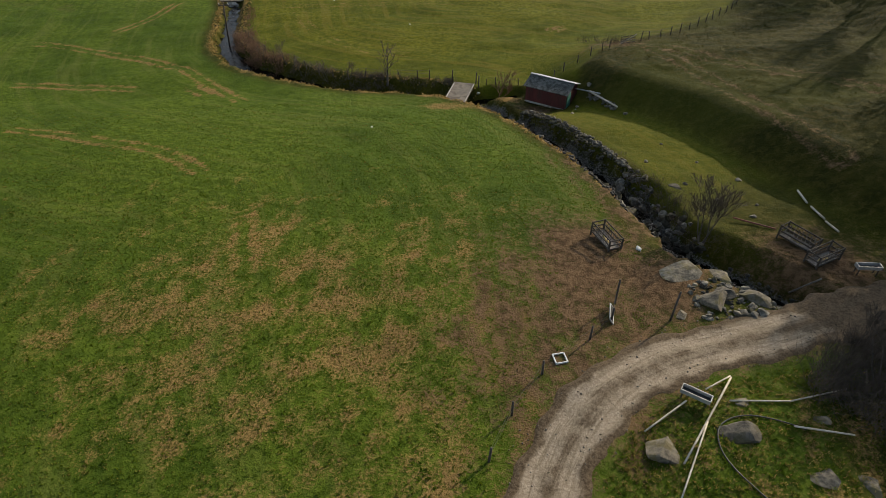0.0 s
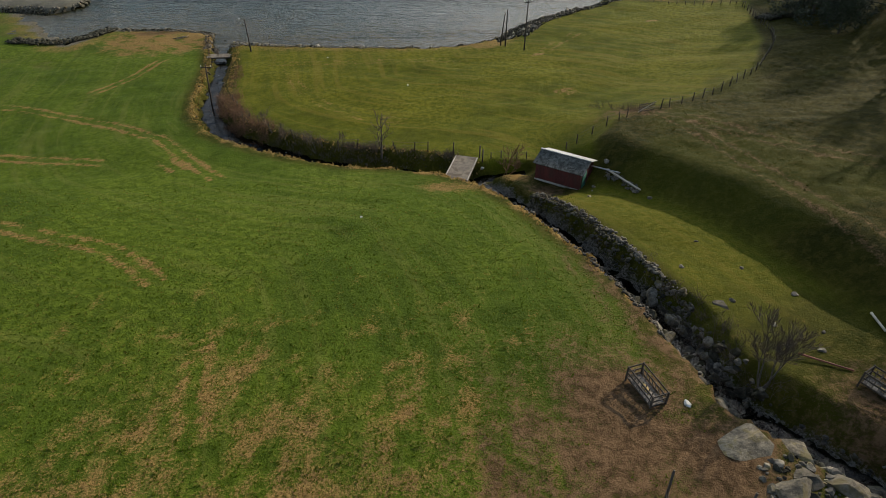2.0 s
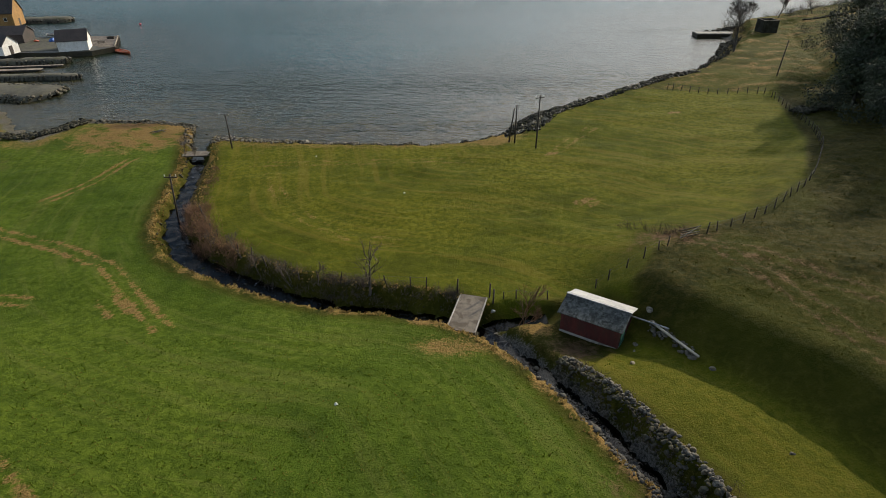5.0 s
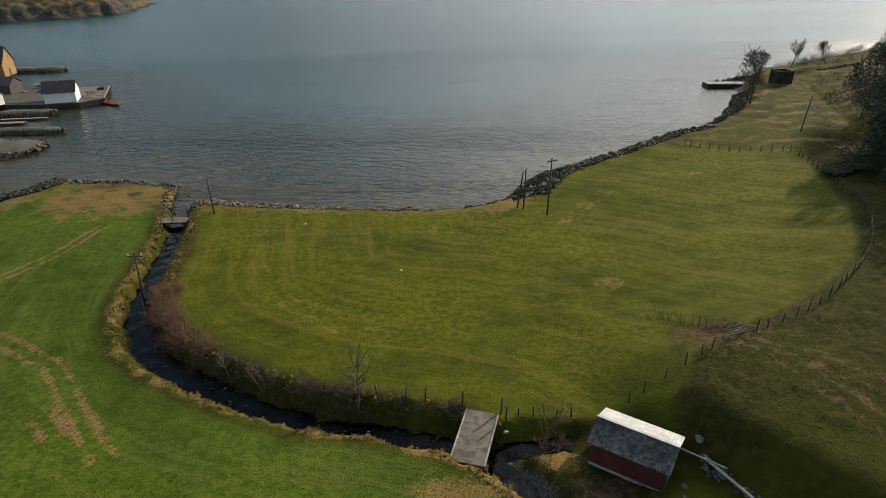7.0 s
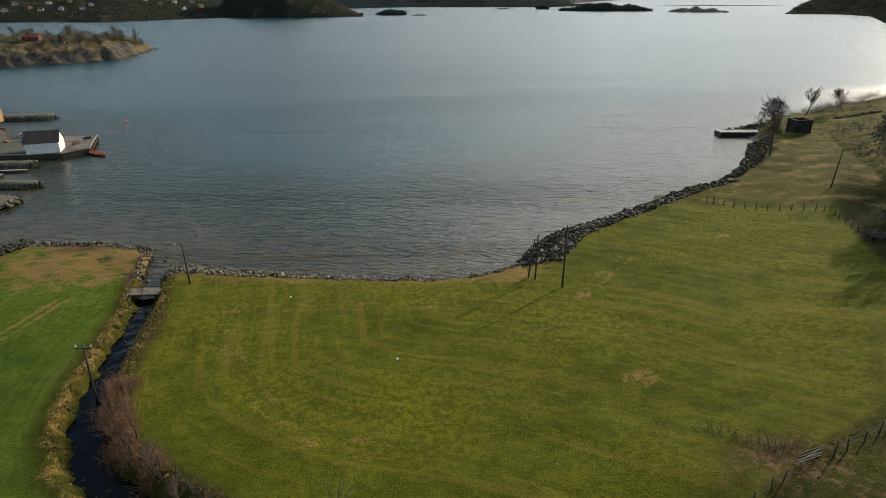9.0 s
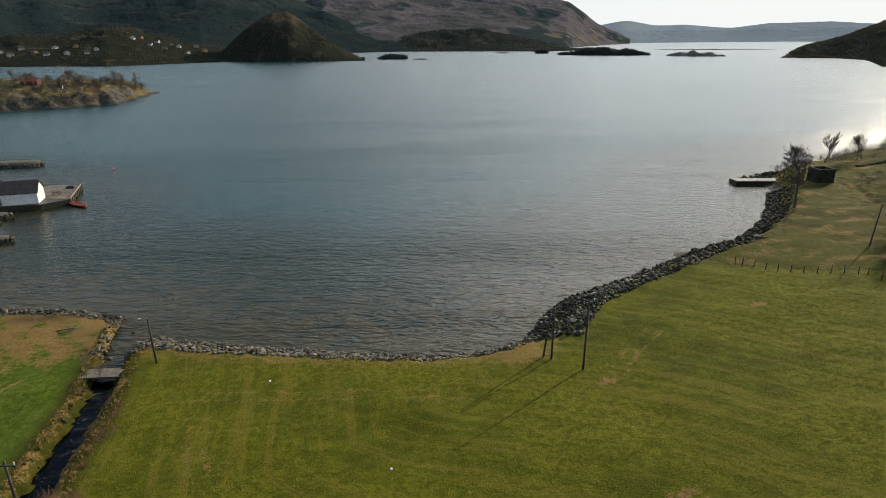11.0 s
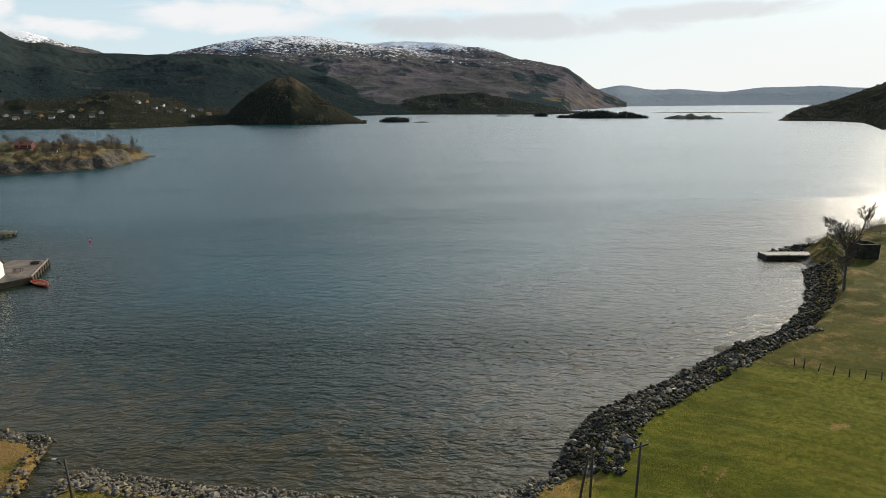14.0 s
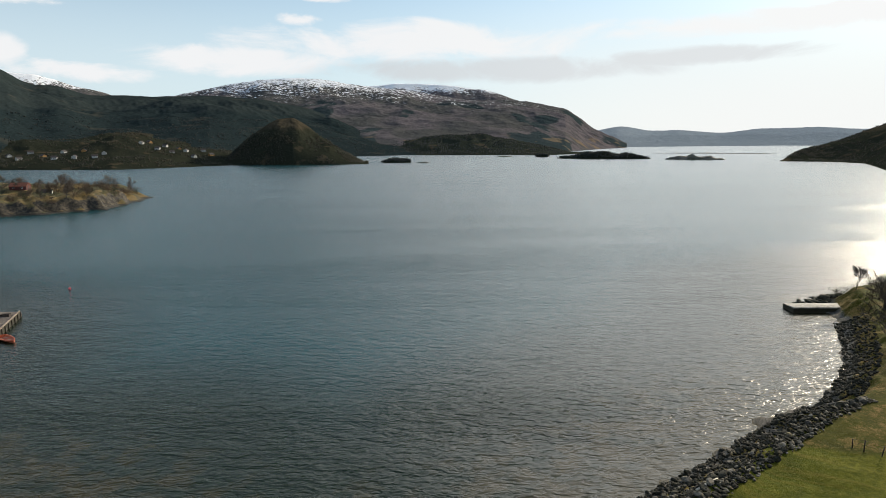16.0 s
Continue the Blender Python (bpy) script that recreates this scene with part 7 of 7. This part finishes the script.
def thicket(name, spots, tall, label, mat, seed, per=26, twig=0.008):
    """Brush too dense to count: arching shoots with side twigs."""
    rnd = random.Random(seed)
    j = Joined()
    for x, y in spots:
        o = Vector((x, y, ground(x, y) - 0.05))
        for _ in range(per):
            p = o + Vector((rnd.gauss(0, 0.35), rnd.gauss(0, 0.35), 0))
            d = Vector((rnd.gauss(0, 0.45), rnd.gauss(0, 0.45), 1)).normalized()
            pts, dirs = limb(j, p, d, tall * rnd.uniform(0.5, 1.2), twig * 1.6, rnd, 0.2, 3, 3, -0.03)
            for i in (1, 2, 3):
                q = (dirs[i] + Vector((rnd.gauss(0, 0.7), rnd.gauss(0, 0.7), rnd.gauss(0.2, 0.4)))).normalized()
                limb(j, pts[i], q, tall * rnd.uniform(0.2, 0.45), twig, rnd, 0.2, 3, 2, 0.0)
    return tagged(new(name, j.mesh(name, mat)), label, "brush", kind="stuff")


def scatter(line, count, width, seed, offset=0.0):
    return [(r[0], r[1]) for r in stones_along(line, count, width, (0.1, 0.2), seed, offset=offset)]


crest = [(104, 211), (112, 215), (120, 218), (128, 221), (136, 225), (144, 230), (152, 234)]
thicket("headland_brush", scatter(crest, 46, 2.0, 71), 2.3, "bare brown brush on the headland's crest", M_TWIG, 71, 16, 0.016)
for k, (x, y, h_, w_) in enumerate([(93.5, 179.5, 2.0, 5), (97, 179.0, 1.8, 5), (100.5, 178.6, 1.8, 5), (104.5, 180.4, 2.0, 5), (108.5, 182.5, 2.0, 5), (95.5, 184.6, 1.5, 4), (100, 186, 1.6, 5), (105, 187.5, 1.6, 5)]):
    evergreen(x, y, h_, w_, "low dark hedge bush across the headland", 80 + k, "hedge bushes", n_=520)
# the brook runs to the sea, so its right-hand side lies to the right of this line
lower = [(6.6, 65.8), (3.4, 69), (-2, 70.4), (-8, 71.8), (-14, 74.4), (-20, 78), (-25.3, 82.2), (-28.6, 87.5), (-30.5, 94), (-31.6, 101), (-32.8, 108)]
upper = [(21, 33), (19.3, 37), (18, 41), (16.8, 46), (15.0, 51), (13.0, 56), (10.6, 61)]
thicket("red_brush", scatter(lower[5:9], 92, 1.3, 61, 2.8), 1.1, "dense reddish brush on the brook's bank", M_REDTWIG, 61, 24)
thicket("brown_brush", scatter(lower[1:6], 120, 0.9, 62, 2.7), 0.6, "thin brown brush along the brook's bank", M_TWIG, 62, 18)
thicket("brown_brush", scatter(lower[8:], 24, 0.7, 63, 3.4), 0.45, "thin brown brush along the brook's bank", M_REDTWIG, 63, 16)
thicket("bank_scrub", scatter([(20.3, 33), (19.6, 37), (18.8, 42), (17.6, 46)], 34, 1.2, 64, -0.6), 1.0, "bare brown scrub over the stony bank", M_TWIG, 64, 18)
thicket("bank_scrub", scatter(upper[3:], 18, 0.7, 65, 0.9), 0.5, "thin brown scrub over the bank wall", M_TWIG, 65, 14)
thicket("roadside_scrub", [(x, y) for x, y in scatter([(21.5, 16), (24, 18.5), (27, 21), (31, 22)], 150, 3.6, 66)], 1.8, "bare brown scrub in the shaded gully", M_TWIG, 66, 20)
for k, (x, y, h_) in enumerate([(23.6, 19.6, 4.0), (26.5, 22.2, 5.0), (23.5, 15.5, 4.2), (28.5, 24.6, 5.0), (26.6, 17.5, 5.0)]):
    bare_tree(x, y, h_, "small bare tree in the shaded gully", 60 + k, 4, 2, 0.55, group="trees in the gully")
# evergreens out of view, added to throw shade on the gully and hillside
for k, (x, y, h_) in enumerate([(50, 44, 9), (47, 22, 10), (38, 19, 9), (55, 52, 10), (56, 60, 10)]):
    evergreen(x, y, h_, 7, "unseen evergreen tree shading the near hillside", 20 + k, "hillside evergreens", n_=1300)
thicket("gate_scrub", [(24.2, 80.2), (24.9, 79.8), (25.6, 79.2), (23.4, 80.8), (26.2, 78.8), (25.2, 78.6), (24.6, 79.0), (22.6, 81.8), (21.8, 82.6), (25.8, 78.0), (26.6, 77.9)], 1.0, "low bare branches beside the fallen gate", M_TWIG, 67, 14)


def tufts(name, places, tall, mat, label, seed, blades=7, wide=0.05):
    """Rank grass: bunches of bent blades."""
    r = np.random.RandomState(seed)
    pts = np.repeat(np.array(places, float), blades, 0)
    z = np.repeat(height(np.array([p[0] for p in places]), np.array([p[1] for p in places])), blades)
    n_ = len(pts)
    a, l_ = r.uniform(0, 6.283, n_), tall * r.uniform(0.5, 1.3, n_)
    lean = r.uniform(0.2, 0.9, n_) * l_
    bx_, by_ = pts[:, 0] + r.normal(0, tall * 0.4, n_), pts[:, 1] + r.normal(0, tall * 0.4, n_)
    wx_, wy_ = -np.sin(a) * wide, np.cos(a) * wide
    q = np.stack([np.stack([bx_ - wx_, by_ - wy_, z - 0.05], 1), np.stack([bx_ + wx_, by_ + wy_, z - 0.05], 1),
                  np.stack([bx_ + np.cos(a) * lean * 0.45 + wx_ * 0.8, by_ + np.sin(a) * lean * 0.45 + wy_ * 0.8, z + l_ * 0.75], 1),
                  np.stack([bx_ + np.cos(a) * lean, by_ + np.sin(a) * lean, z + l_ * 0.85], 1)], 1)
    k = np.arange(n_)[:, None] * 4
    f_ = np.concatenate([k + np.array([[0, 1, 2]]), k + np.array([[0, 2, 3]])], 0)
    return tagged(new(name, fast_mesh(name, q.reshape(-1, 3), f_, mat, False)), label, "grass", kind="stuff")


def blade_material(name, dark, light, straw):
    """Thin blades that let the low sun shine through."""
    m, n, b, out = material(name)
    p = n.pos()
    c = n.mix(n.step(n.noise(p, 0.9, 4.0, 0.65), 0.35, 0.65), dark, light)
    c = n.mix(n.math("MULTIPLY", n.step(n.noise(p, 2.6, 3.0), 0.52, 0.66), 0.8), c, straw)
    d = n.add("ShaderNodeBsdfDiffuse", Color=c)
    t = n.add("ShaderNodeBsdfTranslucent", Color=c)
    mixed = n.add("ShaderNodeMixShader", Fac=0.5)
    n.tree.links.new(d.outputs[0], mixed.inputs[1])
    n.tree.links.new(t.outputs[0], mixed.inputs[2])
    n.tree.nodes.remove(b)
    n.tree.links.new(mixed.outputs[0], out.inputs["Surface"])
    return m


M_GRASSBLADE = blade_material("pasture_grass_blades", (0.05, 0.09, 0.008), (0.12, 0.16, 0.015), (0.26, 0.19, 0.06))
M_STRAWBLADE = blade_material("straw_grass_blades", (0.22, 0.15, 0.05), (0.42, 0.30, 0.12), (0.14, 0.13, 0.03))
whole = [(p[0], p[1]) for p in STREAM]
tufts("bank_grass", scatter(whole[9:], 700, 0.55, 71, -2.0) + scatter(whole[13:], 450, 0.6, 72, 2.6), 0.15, M_STRAWBLADE, "straw-coloured rank grass along the brook", 71)
rnd = random.Random(9)
verge = [(rnd.uniform(8, 24), rnd.uniform(12, 21)) for _ in range(4200)]
keep_off = along(np.array([p[0] for p in verge]), np.array([p[1] for p in verge]), ROAD)[0]
verge = [p for p, d_ in zip(verge, keep_off) if d_ > 2.3]
tufts("verge_tufts", verge, 0.11, M_GRASSBLADE, "rough tufted grass beside the track", 76, 6, 0.014)

tufts("verge_straw", verge[1::4], 0.12, M_STRAWBLADE, "straw-coloured tussocks beside the track", 77, 6, 0.014)

r = np.random.RandomState(12)
cand = np.stack([r.uniform(-60, 15, 70000), r.uniform(9, 66, 70000)], 1)
keep = (r.uniform(0, 1, 70000) < np.exp(-((cand[:, 1] - 8) / 42) ** 2)) & (along(cand[:, 0], cand[:, 1], STREAM)[0] > 3.0) & (along(cand[:, 0], cand[:, 1], ROAD)[0] > 2.6)
keep &= wear(cand[:, 0], cand[:, 1])[1] < r.uniform(0.2, 1.0, 70000)
tufts("pasture_tufts", cand[keep], 0.085, M_GRASSBLADE, "short tufted pasture grass", 75, 4, 0.03)

# heather and rank grass on the scarp and the hillside
r = np.random.RandomState(21)
cand = np.stack([r.uniform(10, 62, 7000), r.uniform(28, 100, 7000)], 1)
e_, s_ = along(cand[:, 0], cand[:, 1], SCARP)[:2]
keep = (-e_ * s_ > -0.5) & (wear(cand[:, 0], cand[:, 1])[3] > 0.6) & (along(cand[:, 0], cand[:, 1], STREAM)[0] > 3.5) & (along(cand[:, 0], cand[:, 1], ROAD)[0] > 3.5)
M_HEATHER = blade_material("heather_and_dead_bracken", (0.030, 0.033, 0.006), (0.062, 0.062, 0.012), (0.10, 0.08, 0.02))
tufts("hillside_heather", cand[keep][::2], 0.07, M_HEATHER, "dark heather and rank grass on the hillside", 78, 5, 0.035)

# bushes and trees on the peninsula
rnd = random.Random(4)
M_REDBUSH = surface("reddish_bare_bushes", (0.035, 0.023, 0.015), (0.10, 0.06, 0.036), 1.5, 0.9, 0.3, 0.1)
for k in range(300):
    x, y = rnd.uniform(-268, -180), rnd.uniform(356, 474)
    z = on_peninsula(x, y)
    if z < 2.6 or waves(np.array([x]), np.array([y]), 26, 75)[0] < -0.45:
        continue
    if k % 9 == 0:
        bare_tree(x, y, rnd.uniform(6, 8.5), "bare spreading tree on the peninsula", 80 + k, 4, 1, 0.7, (3, 4), twig=0.06, z=z, group="trees on the peninsula")
    else:
        evergreen(x, y, rnd.uniform(2.2, 4.8), rnd.uniform(3.5, 7), "reddish brown bush on the peninsula" if k % 3 else "dark evergreen bush on the peninsula", 120 + k, "bushes on the peninsula", z, 260, M_REDBUSH if k % 3 else M_FOLIAGE)
for k, (x, y) in enumerate([(-235, 390), (-246, 386), (-226, 396), (-256, 380)]):
    evergreen(x, y, 6, 8, "dark evergreen tree on the peninsula", 170 + k, "bushes on the peninsula", on_peninsula(x, y), 420)
for k in range(46):
    x, y = rnd.uniform(-262, -190), rnd.uniform(352, 396)
    z = on_peninsula(x, y)
    if 1.4 < z < 7.5:
        evergreen(x, y, rnd.uniform(1.8, 3.4), rnd.uniform(3, 6), "dark evergreen bush on the rocky bank", 400 + k, "bushes on the rocky bank", z - 0.2, 240)
